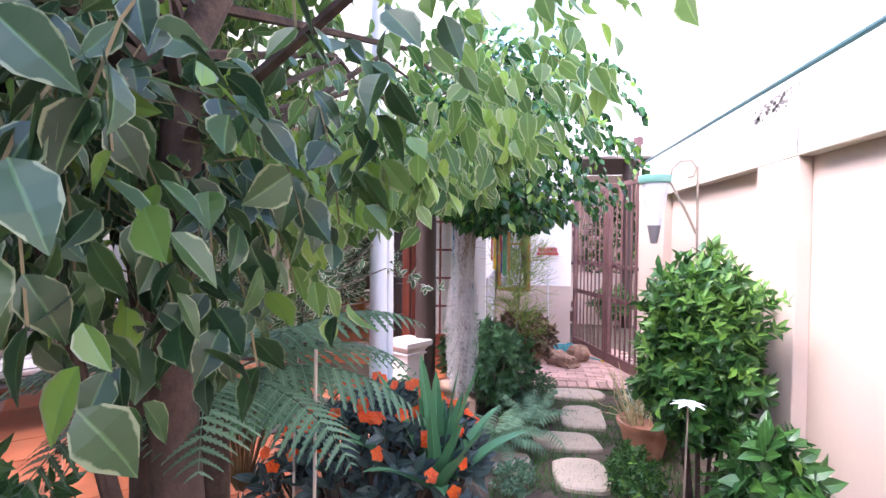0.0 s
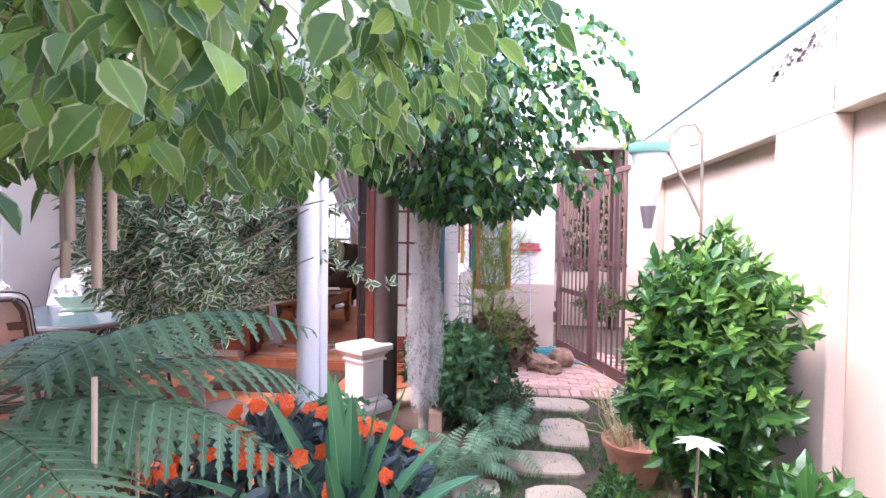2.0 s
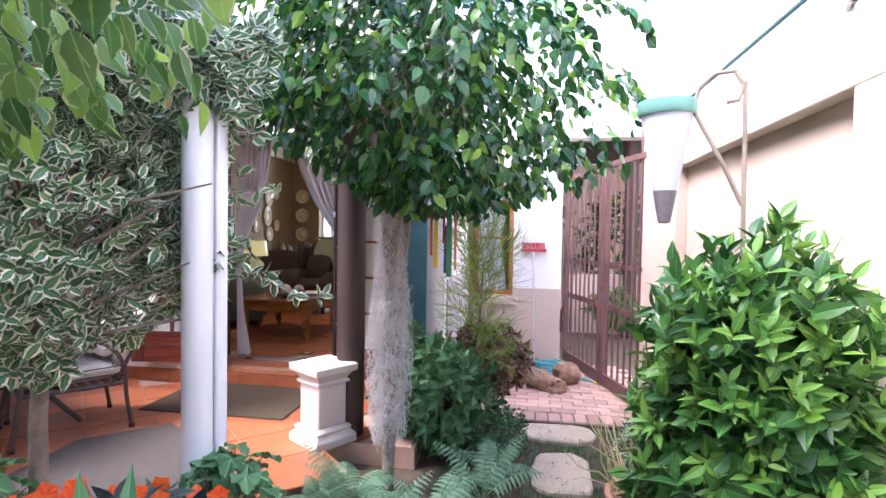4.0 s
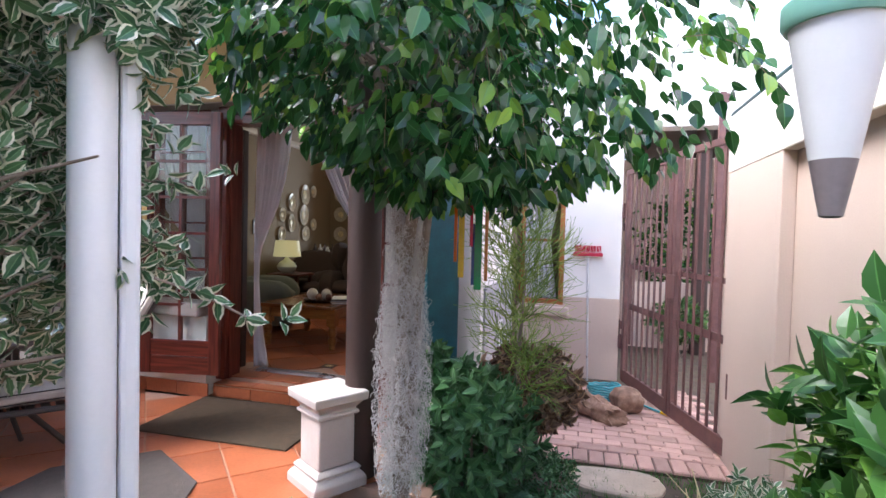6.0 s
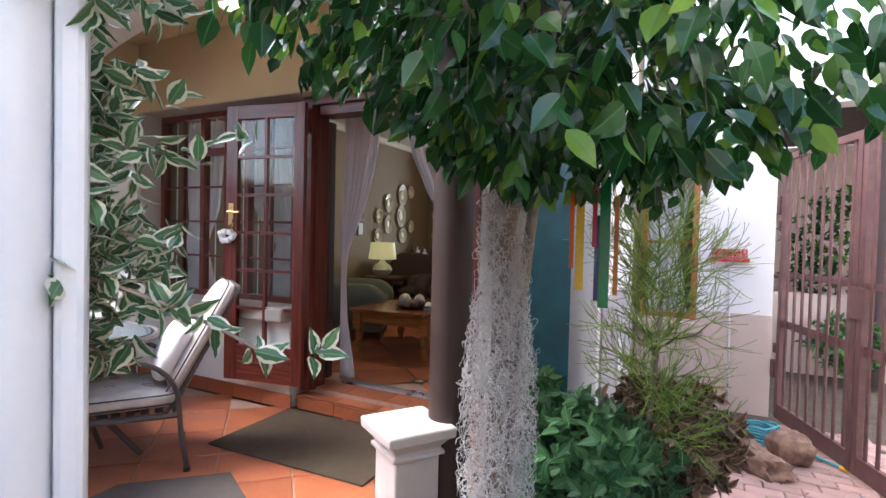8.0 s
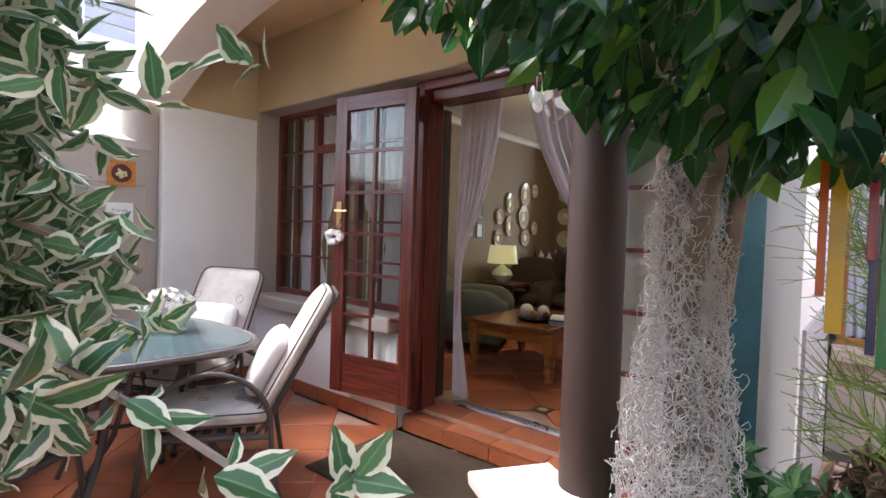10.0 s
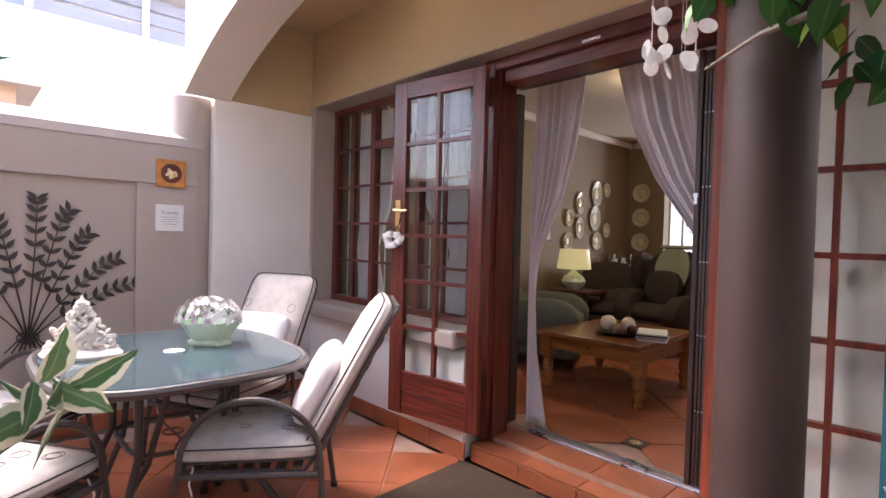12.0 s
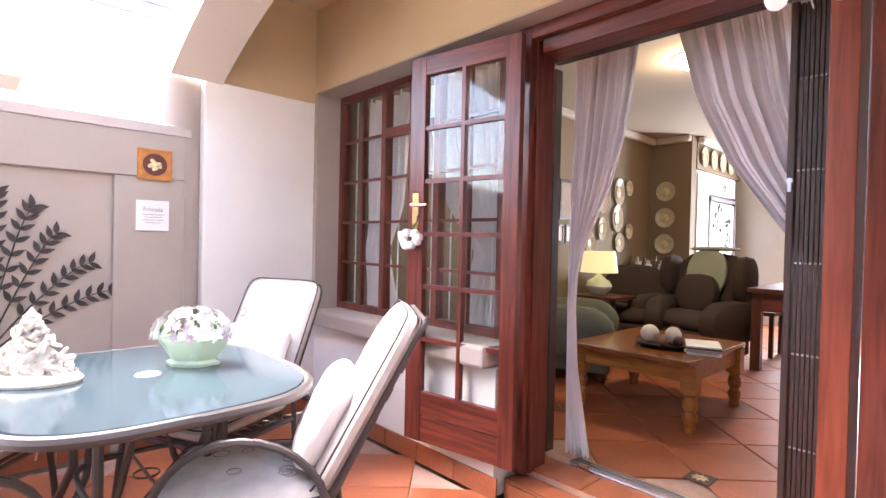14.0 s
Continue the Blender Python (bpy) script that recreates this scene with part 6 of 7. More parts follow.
# cream edged shrub by the white column
random.seed(13)
bc = Vector((3.10, -2.66, 0))
vs_ = thing("variegated_shrub_tree", "small cream and green variegated tree by the white column", "tree", place=Matrix.Translation(bc))
g = Geo()
wood_tube(g, [(0.0, 0, -0.2), (0.01, 0.0, 0.3), (-0.02, 0.02, 0.7), (0.03, 0.0, 1.1), (0.05, 0.1, 1.6)], 0.035, 0.018, 10)
for i in range(20):
    a, e_ = rnd(0, 6.28), rnd(0.1, 1.2)
    d = Vector((math.cos(a) * math.cos(e_), math.sin(a) * math.cos(e_), math.sin(e_)))
    b = Vector((0, 0, 0.95 + rnd(0, 0.5)))
    wood_tube(g, [b, b + d * 0.3, b + d * 0.55], 0.01, 0.003, 5)
# the long shoots that reach over the column's side
shoots = []
for (dx, dy, dz) in ((0.63, 0.52, 1.085), (0.42, 0.46, 1.46), (0.26, 0.46, 1.03), (0.36, 0.46, 1.62), (0.44, 0.50, 1.26), (0.20, 0.50, 1.30), (0.26, 0.46, 1.78), (0.20, 0.52, 1.14)):
    a = Vector((0.02, 0.05, 1.25))
    e_ = Vector((dx, dy, dz))
    mid = (a + e_) / 2 + Vector((0, 0, 0.16))
    ps = [a * (1 - t) ** 2 + mid * 2 * t * (1 - t) + e_ * t * t for t in [k / 9 for k in range(10)]]
    g.tube(ps, 0.004, 5)
    shoots.append(ps)
part("trunk", g, BARK, vs_, "thin grey trunk", smooth=True)
g = Geo()


def rosette(g, c, d, size, n_=9, wd_=0.44):
    d = d.normalized()
    t1 = d.orthogonal().normalized()
    t2 = d.cross(t1)
    for k in range(n_):
        a = k * 2.4
        o_ = t1 * math.cos(a) + t2 * math.sin(a)
        s_ = size * rnd(0.75, 1.15)
        g.leaf(c - d * (0.010 * k), (o_ * (0.5 + 0.05 * k) + d * (0.7 - 0.05 * k)).normalized(), d, s_, s_ * wd_, fold=0.25, curl=rnd(0.05, 0.3))


def shrub_keep(w_):
    if w_.z < 0.90 + 0.12 * noise.noise(w_ * 4) + max(0.0, w_.x - 3.2) * 0.9:
        return False
    if w_.y > -2.16 or w_.x > 3.40:
        return False
    return clear_of_way(w_, 0.20)


cnt = 0
while cnt < 1150:
    d = sway().normalized()
    r = 0.4 + 0.6 * random.random() ** 0.5
    p = Vector((-0.02, 0.12, 1.38)) + Vector((d.x * 0.52, d.y * 0.60, d.z * 0.60)) * r * (1 + 0.25 * noise.noise(d * 3))
    if not shrub_keep(p + bc):
        continue
    cnt += 1
    rosette(g, p, Vector((d.x, d.y, d.z * 0.6 + 0.25)) + sway(0.25), 0.058, 6, 0.52)
cnt = 0
while cnt < 200:
    d = sway().normalized()
    p = Vector((0.28, 0.05, 1.92)) + Vector((d.x * 0.30, d.y * 0.32, d.z * 0.24)) * (0.3 + 0.7 * random.random())
    cnt += 1
    rosette(g, p, Vector((d.x, d.y, d.z * 0.6 - 0.1)), 0.066, 6, 0.56)
cnt = 0
while cnt < 190:
    d = sway().normalized()
    p = Vector((0.48, 0.28, 1.88)) + Vector((d.x * 0.20, d.y * 0.20, d.z * 0.27)) * (0.2 + 0.8 * random.random())
    cnt += 1
    if clear_of_way(p + bc, 0.3):
        rosette(g, p, Vector((d.x, d.y, d.z * 0.6)), 0.062, 6, 0.52)
for ps in shoots:
    for i, p in enumerate(ps[3:] + [q + sway(0.07) for q in ps[4:]] + [q + sway(0.045) for q in ps[3:]] + [q + sway(0.06) for q in ps[3:] if q.x < 0.40]):
        if not clear_of_way(p + bc, 0.20):
            continue
        i = min(i, 6)
        rosette(g, p, (ps[min(i + 4, 9)] - ps[i + 2]) + Vector((0, 0, 0.02)) + sway(0.35), 0.060, 5, 0.55)
part("crown", g, L_VARB, vs_, "whorls of cream edged leaves", kind="stuff")


# bright shrub on the right in its pot
random.seed(14)
sc_ = Vector((5.25, -2.56, 0))
sh = thing("orange_jessamine_shrub", "dense bright green shrub by the garden wall", "shrub", place=Matrix.Translation(sc_))
g = Geo()
for i in range(9):
    a = i * 0.7
    wood_tube(g, [(0.03 * math.cos(a), 0.03 * math.sin(a), -0.2), (0.08 * math.cos(a), 0.08 * math.sin(a), 0.3), (0.2 * math.cos(a), 0.2 * math.sin(a), 0.8)], 0.014, 0.006, 6)
part("stem", g, BARKDARK, sh, smooth=True)
g, gy = Geo(), Geo()
cnt = 0
while cnt < 1500:
    d = sway().normalized()
    m4 = max(abs(d.x), abs(d.y), abs(d.z))
    r = (0.5 + 0.5 * random.random() ** 0.6) * (0.62 + 0.38 / m4 ** 0.7)
    taper = 0.90 + 0.10 * min(1.0, max(0.0, d.z + 0.6))
    p = Vector((-0.01, 0, 0.82)) + Vector((d.x * 0.29 * taper, d.y * 0.36 * taper, d.z * 0.48)) * r * (1 + 0.42 * noise.noise(d * 2.6 + Vector((5, 0, 0))))
    if p.z < 0.10 or (p + sc_).x > WX - 0.03:
        continue
    cnt += 1
    tip = r > 0.85 and p.z > 0.75 and random.random() < 0.55
    rosette(gy if tip else g, p, Vector((d.x, d.y, abs(d.z) * 0.5 + (0.7 if tip else 0.25))) + sway(0.45), 0.058 if tip else 0.070, 5, 0.36 if tip else 0.48)
part("crown", g, L_SHRUB, sh, "dense green leaves", kind="stuff")
part("young_shoot", gy, L_YOUNG, sh, "light green young tips", kind="stuff")
lc = Vector((5.27, -3.28, 0))
s2 = thing("lime_shrub", "small light green leafy shrub below the wall", "shrub", place=Matrix.Translation(lc))
g, g2 = Geo(), Geo()
for i in range(150):
    d = sway().normalized()
    p = Vector((0, 0, 0.42)) + Vector((d.x * 0.17, d.y * 0.2, d.z * 0.3)) * (0.5 + 0.5 * random.random())
    rosette(g, p, Vector((d.x, d.y, 0.5)), 0.095, 4, 0.5)
for i in range(10):
    g2.tube([(0, 0, -0.15), (rnd(-0.05, 0.05), rnd(-0.05, 0.05), 0.3)], 0.006, 5)
part("crown", g, L_SHRUB, s2, kind="stuff")
part("stem", g2, BARK, s2)


def pot(name, label, x, y, r, h, z=-0.15, tilt=0):
    t_ = thing(name, label, "plant pot", "clay pots", place=pose(x, y, z, tilt, 0, 0))
    part("pot_body", Geo().lathe([(r * 0.62, 0), (r * 0.92, h * 0.82), (r, h * 0.84), (r * 1.03, h * 0.98), (r * 0.98, h), (r * 0.88, h * 0.97), (r * 0.84, h * 0.85), (0.0, h * 0.84)], 30), CLAY, t_, smooth=True)
    return t_


pot("clay_pot", "wide terracotta bowl with dry stems", 5.22, -1.50, 0.19, 0.26)
pot("clay_pot", "terracotta pot by the garden path", 5.02, -3.55, 0.14, 0.2)
g = Geo()
dry = thing("dry_stems", "pale dry stems in the clay bowl", "plant", place=pose(5.17, -1.50, 0.03))
for i in range(26):
    a, r = rnd(0, 6.28), rnd(0, 0.1)
    p = Vector((r * math.cos(a), r * math.sin(a), 0))
    pts = [p]
    d = Vector((rnd(-0.4, 0.4), rnd(-0.4, 0.4), 1)).normalized()
    for k in range(5):
        d = (d + sway(0.25)).normalized()
        p = p + d * rnd(0.05, 0.12)
        pts.append(p)
    g.tube(pts, [0.005, 0.0045, 0.004, 0.0035, 0.003, 0.002], 5)
part("dry_stem", g, mat("straw", (0.5, 0.42, 0.22), 0.8), dry, kind="stuff")


def blades(g, c, n_, L, w, spread, lean=0.5, arch=0.5, rows=9, first=0):
    """Long arching blades out of one base."""
    for i in range(first, first + n_):
        a = i * 2.4 + rnd(-0.2, 0.2)
        el = rnd(0.15, spread)
        d = Vector((math.cos(a) * math.sin(el), math.sin(a) * math.sin(el), math.cos(el)))
        LL, ww = L * rnd(0.65, 1.1), w * rnd(0.8, 1.15)
        p = Vector(c)
        side = d.cross(Vector((0, 0, 1))).normalized() if el > 0.05 else Vector((1, 0, 0))
        vs, uv, fs = [], [], []
        for k in range(rows + 1):
            t = k / rows
            wd = ww * math.sin(math.pi * min(1, 0.12 + 0.88 * t)) ** 0.6 if t < 1 else 0.0005
            nrm = side.cross(d)
            vs += [p - side * wd / 2 + nrm * wd * 0.18, p, p + side * wd / 2 + nrm * wd * 0.18]
            uv += [(0, t), (0.5, t), (1, t)]
            d = (d + Vector((0, 0, -arch * 0.16 * el * t * 2))).normalized()
            p = p + d * LL / rows
        for k in range(rows):
            b = k * 3
            fs += [(b, b + 1, b + 4, b + 3), (b + 1, b + 2, b + 5, b + 4)]
        g.add(vs, fs, uv)


random.seed(15)
sw = thing("sword_plant", "young agave-like plant with upright sword leaves", "plant", place=pose(4.02, -3.40, 0))
for i in range(20):
    g = Geo()
    blades(g, (0, 0, 0.42), 1, 0.52, 0.062, 0.95, arch=0.4, first=i)
    part("leaf", g, L_SWORD, sw)

# orange impatiens
random.seed(16)
im = thing("orange_impatiens", "bed of dark leaved impatiens with orange flowers", "flowering plant", place=pose(3.74, -3.20, 0.30))
solid("flower_bed_mound", Geo().puff(1.10, 1.3, 0.9, pose(3.75, -3.2, -0.16), e=0.7, nu=24, nv=12), SOIL, "raised mound of dark soil under the flowers", smooth=True)
g, g2, g3 = Geo(), Geo(), Geo()
for i in range(420):
    x, y = rnd(-0.45, 0.42), rnd(-0.36, 0.40)
    hh = 0.44 * (1 - 0.7 * (x / 0.5) ** 2) * (1 - 0.5 * (y / 0.45) ** 2) * rnd(0.5, 1.0)
    rosette(g, Vector((x, y, hh)), Vector((x, y, 0.5)) + sway(0.2), 0.085, 4)
    if i % 6 == 0:
        g3.tube([(x * 0.7, y * 0.7, -0.1), (x, y, hh)], 0.006, 5)
for i in range(84):
    x, y = rnd(-0.44, 0.42), rnd(-0.36, 0.40)
    z = 0.46 * (1 - 0.7 * (x / 0.5) ** 2) * (1 - 0.5 * (y / 0.45) ** 2) + rnd(0.0, 0.05)
    if i % 4 == 0:
        z -= 0.13
    c = Vector((x, y, z))
    n_ = (Vector((x * 0.8 + 0.3, y * 0.8 - 0.7, 0.6)) + sway(0.25)).normalized()
    t1 = n_.orthogonal().normalized()
    t2 = n_.cross(t1)
    for k in range(5):
        a = 2 * math.pi * k / 5 + i
        g2.leaf(c, (t1 * math.cos(a) + t2 * math.sin(a) + n_ * 0.12), n_, 0.030, 0.032, fold=0.1, curl=0.1)
part("dark_leaves", g, L_IMP, im, "dark bronze green leaves", kind="stuff")
part("blossom", g2, ORANGE, im, "bright orange flat flowers", kind="stuff")
part("stem", g3, BARKDARK, im, kind="stuff")


def frond(g, base, d, L, w, arch=0.5, n_=26, pinna=13):
    """A fern frond: an arching midrib with two rows of toothed leaflets."""
    d = Vector(d).normalized()
    p = Vector(base)
    pts = []
    side = d.cross(Vector((0, 0, 1))).normalized()
    for k in range(n_ + 1):
        pts.append((p.copy(), d.copy()))
        d = (d + Vector((0, 0, -arch * 1.6 / n_ * (0.5 + k / n_)))).normalized()
        p = p + d * L / n_
    g.tube([q for q, _ in pts[::3]], [0.004 - 0.003 * i / len(pts[::3]) for i in range(len(pts[::3]))], 4, cap=False)
    for k in range(4, n_ + 1):
        t = k / n_
        ww = w * math.sin(math.pi * (0.14 + 0.86 * t) ** 0.9) ** 0.8
        q, dd = pts[k]
        nrm = side.cross(dd)
        for s in (-1, 1):
            o_ = (side * s + dd * 0.35 - nrm * 0.12).normalized()
            ll = ww * rnd(0.9, 1.05)
            m_ = pinna
            vs, uv, fs = [q], [(0.5, 0)], []
            for j in range(1, 2 * m_ + 1):
                u = j / (2 * m_)
                c = q + o_ * ll * u - Vector((0, 0, 0.30 * ll * u * u))
                hw = (ll * 0.125 * (1 - u) ** 0.65 + 0.001) * (1.25 if j % 2 else 0.55)
                lean = o_ * hw * (0.5 if j % 2 else 0.0)
                vs += [c - dd * hw + lean, c, c + dd * hw + lean]
                uv += [(0.1, u), (0.5, u), (0.9, u)]
            fs += [(0, 1, 2), (0, 2, 3)]
            for j in range(2 * m_ - 1):
                b = 1 + j * 3
                fs += [(b, b + 3, b + 4, b + 1), (b + 1, b + 4, b + 5, b + 2)]
            g.add(vs, fs, uv)


random.seed(17)
tf = thing("tree_fern", "tree fern with broad arching fronds", "fern", place=pose(3.42, -3.92, 0.06))
g = Geo()
for a, el, L in ((15, 18, 0.72), (48, 22, 0.85), (75, 30, 0.7), (-20, 15, 0.6), (110, 30, 0.7), (150, 20, 0.7), (-60, 25, 0.6), (30, 40, 0.75), (62, 8, 0.7), (-100, 20, 0.6), (190, 25, 0.7)):
    frond(g, (0, 0, 0.92), (math.cos(radians(a)) * math.cos(radians(el)), math.sin(radians(a)) * math.cos(radians(el)), math.sin(radians(el))), L, 0.17, arch=0.85, n_=22, pinna=7)
part("fronds", g, L_FERN, tf, "feathery light green fronds")
part("trunk", Geo().tube([(0, 0, -0.2), (0.01, 0, 0.4), (0, 0, 0.94)], [0.05, 0.04, 0.045], 10), BARKDARK, tf, smooth=True)


def fern(x, y, n_, L, seed, z=-0.1, lab="low green fern under the fig"):
    random.seed(seed)
    f_ = thing("fern", lab, "fern", "low ferns", place=pose(x, y, z))
    g = Geo()
    for i in range(n_):
        a = i * 2.4 + rnd(-0.3, 0.3)
        el = rnd(0.5, 1.2)
        frond(g, (0, 0, 0.02), (math.cos(a) * math.cos(el), math.sin(a) * math.cos(el), math.sin(el)), L * rnd(0.7, 1.1), L * 0.22, arch=0.9, n_=16, pinna=5)
    part("fronds", g, L_FERN, f_)
    return f_


for i, (x, y, n_, L) in enumerate(((3.74, -1.52, 14, 0.42), (4.2, -1.62, 14, 0.42), (4.03, -1.78, 12, 0.36), (4.42, -1.35, 12, 0.4), (4.35, -3.75, 9, 0.30), (4.0, -3.9, 10, 0.32), (3.6, -3.75, 12, 0.36), (4.45, -1.0, 9, 0.34), (3.62, -1.60, 9, 0.3), (4.25, -0.75, 10, 0.36))):
    fern(x, y, n_, L, 30 + i)


def lobed(g, c, d, up, size):
    """A soft palmate leaf with five toothed lobes."""
    d = (d - up * d.dot(up)).normalized()
    sd = up.cross(d)
    vs, fs, uv = [c], [], [(0.5, 0)]
    m_ = 30
    for k in range(m_ + 1):
        a = radians(-150 + 300 * k / m_)
        lobe = 0.62 + 0.38 * abs(math.cos(a * 1.5)) ** 0.8 + (0.06 if k % 2 else -0.03)
        r = size * 0.5 * lobe * (1 - 0.12 * abs(a) / 2.6)
        vs.append(c + d * (r * math.cos(a) + size * 0.1) + sd * r * math.sin(a) - up * (0.18 * r * math.cos(a) ** 2 + 0.01 * math.cos(a * 5)))
        uv.append((0.5 + 0.5 * math.sin(a) * 0.9, 0.8))
    g.add(vs, [(0, k + 1, k + 2) for k in range(m_)], uv)


def geranium(name, label, x, y, radii, zc, n_, size, seed):
    random.seed(seed)
    b_ = thing(name, label, "plant", place=pose(x, y, 0))
    g, gs_ = Geo(), Geo()
    for i in range(n_):
        d = sway().normalized()
        d.z = abs(d.z)
        p = Vector((0, 0, zc - radii[2] * 0.5)) + Vector((d.x * radii[0], d.y * radii[1], d.z * radii[2] * 1.4)) * (0.45 + 0.55 * random.random())
        up = (Vector((d.x * 0.5, d.y * 0.5, 1)) + sway(0.25)).normalized()
        lobed(g, p, Vector((d.x, d.y, 0.01)) + sway(0.2), up, size * rnd(0.7, 1.25))
        gs_.tube([(d.x * 0.03, d.y * 0.03, zc - 0.45), tuple(p * 0.6 + Vector((0, 0, zc * 0.25))), tuple(p)], 0.0018, 4, cap=False)
    part("foliage", g, L_GERAN, b_, kind="stuff")
    part("stem", gs_, TWIG, b_, kind="stuff")


def bush(name, label, x, y, radii, zc, n_, size, m_, seed, k=5, cat="shrub", z=0.0, width=None):
    random.seed(seed)
    b_ = thing(name, label, cat, place=pose(x, y, 0))
    g = Geo()
    c = 0
    while c < n_:
        d = sway().normalized()
        p = Vector((0, 0, zc)) + Vector((d.x * radii[0], d.y * radii[1], d.z * radii[2])) * (0.45 + 0.55 * random.random() ** 0.6) * (1 + 0.25 * noise.noise(d * 2.5 + Vector((seed, 0, 0))))
        if p.z < -0.1:
            continue
        c += 1
        rosette(g, p, Vector((d.x, d.y, 0.35)) + sway(0.3), size, k, width or 0.44)
    part("foliage", g, m_, b_, kind="stuff")
    g = Geo()
    for i in range(7):
        g.tube([(0, 0, -0.16), (rnd(-0.5, 0.5) * radii[0], rnd(-0.5, 0.5) * radii[1], zc)], 0.007, 5)
    part("stem", g, BARK, b_)
    return b_


bush("shade_bush", "dark green leafy bush beside the fig trunk", 4.10, -0.72, (0.36, 0.36, 0.34), 0.28, 420, 0.085, L_UNDER, 41)
bush("shade_bush", "dark green leafy bush by the pillar", 3.80, -0.55, (0.22, 0.24, 0.36), 0.34, 220, 0.085, L_UNDER, 42)
bush("bronze_bush", "bush with bronze and green round leaves", 4.36, -0.32, (0.32, 0.28, 0.26), 0.44, 240, 0.07, L_BROWNISH, 43, width=0.7)
bush("low_bush", "small clipped dark green bush at the path", 4.50, -0.62, (0.17, 0.2, 0.17), 0.05, 260, 0.028, L_UNDER, 44)
geranium("scented_pelargonium", "light green lobed leaf plant behind the flowers", 3.66, -2.50, (0.20, 0.14, 0.16), 0.50, 60, 0.10, 45)
geranium("scented_pelargonium", "light green lobed leaf plant by the rug", 2.95, -2.95, (0.38, 0.3, 0.18), 0.58, 120, 0.12, 46)
bush("grey_shrub", "grey green fine leaved shrub under the wall", 5.12, -3.42, (0.17, 0.2, 0.26), 0.16, 260, 0.045, L_UNDER, 47, width=0.2)
bush("variegated_ground_shrub", "low pale variegated shrub by the garden wall", 5.35, -1.15, (0.22, 0.4, 0.24), 0.14, 260, 0.06, L_VARB, 48)
bush("hedge", "green climbing hedge beyond the gate", 6.25, 4.7, (0.9, 0.3, 0.9), 1.20, 700, 0.08, L_FICUS, 49)
bush("hedge", "green shrub beyond the gate", 5.9, 3.7, (0.4, 0.3, 0.3), 0.30, 200, 0.08, L_SHRUB, 50)
bush("undergrowth", "dark undergrowth below the variegated fig", 3.3, -4.6, (0.5, 0.5, 0.36), 0.22, 380, 0.08, L_UNDER, 51)
bush("undergrowth", "tall dark undergrowth behind the variegated fig", 2.55, -4.25, (0.55, 0.45, 0.50), 0.36, 420, 0.09, L_UNDER, 55)
for i, (x, y, n_, L) in enumerate(((2.95, -4.25, 15, 0.80), (3.35, -5.0, 14, 0.62), (2.35, -4.75, 14, 0.75), (3.85, -4.25, 11, 0.42))):
    fern(x, y, n_, L, 60 + i, lab="fern in the shade of the variegated fig")
bush("undergrowth", "dark undergrowth before the impatiens", 3.75, -3.85, (0.4, 0.25, 0.2), 0.15, 220, 0.06, L_UNDER, 52)
bush("path_herb", "leafy green herb beside the clay bowl", 5.02, -2.15, (0.16, 0.40, 0.14), -0.02, 320, 0.04, L_SHRUB, 53)
bush("path_herb", "leafy green herb between the slabs", 4.30, -2.15, (0.14, 0.24, 0.07), -0.08, 130, 0.032, L_FERN, 54)

# spiky succulent at the wall, pencil tree
random.seed(18)
sk = thing("spiky_succulent", "upright spiky succulent at the foot of the wall", "succulent", place=pose(5.42, -3.62, -0.15))
g = Geo()
for i in range(16):
    a = i * 2.4
    pts = [Vector((0.03 * math.cos(a), 0.03 * math.sin(a), 0))]
    d = Vector((math.cos(a) * 0.5, math.sin(a) * 0.5, 1)).normalized()
    for k in range(8):
        d = (d + Vector((0, 0, 0.08)) + sway(0.05)).normalized()
        pts.append(pts[-1] + d * 0.055)
    for k, p in enumerate(pts[1:]):
        for j in range(6):
            an = j * 1.05 + k
            g.leaf(p, Vector((math.cos(an), math.sin(an), 0.9)), Vector((0, 0, 1)), 0.05, 0.014, rows=2)
    g.tube(pts, 0.006, 4)
part("spikes", g, L_UNDER, sk)
pt = thing("pencil_tree", "pencil tree with fine green and yellow twigs", "succulent", place=pose(4.28, -0.45, 0))
g, gt = Geo(), Geo()
gt.tube([(0.02, 0.0, -0.15), (0.0, 0.02, 0.4), (0.03, 0.0, 0.8), (0.05, 0.02, 1.15)], [0.016, 0.014, 0.011, 0.007], 8)


def twig(p, d, L, depth, g):
    pts = [p]
    for k in range(4):
        d = (d + sway(0.10) + Vector((0, 0, 0.05))).normalized()
        p = p + d * L / 4
        pts.append(p)
    g.tube(pts, 0.0016 + 0.0010 * depth, 4, cap=False)
    if depth:
        for k in range(4):
            a = rnd(0, 6.28)
            t1 = d.orthogonal().normalized()
            t2 = d.cross(t1)
            twig(pts[-1 - (k % 2)], (d * 0.85 + (t1 * math.cos(a) + t2 * math.sin(a)) * 0.6).normalized(), L * 0.8, depth - 1, g)


for i in range(76):
    z = rnd(0.45, 1.3)
    a = rnd(0, 6.28)
    twig(Vector((0.02, 0.01, z)), Vector((math.cos(a), math.sin(a), rnd(0.1, 1.0))).normalized(), rnd(0.13, 0.215), 2, g)
part("stem", gt, BARK, pt, smooth=True)
part("twig", g, L_PENCIL, pt, kind="stuff")

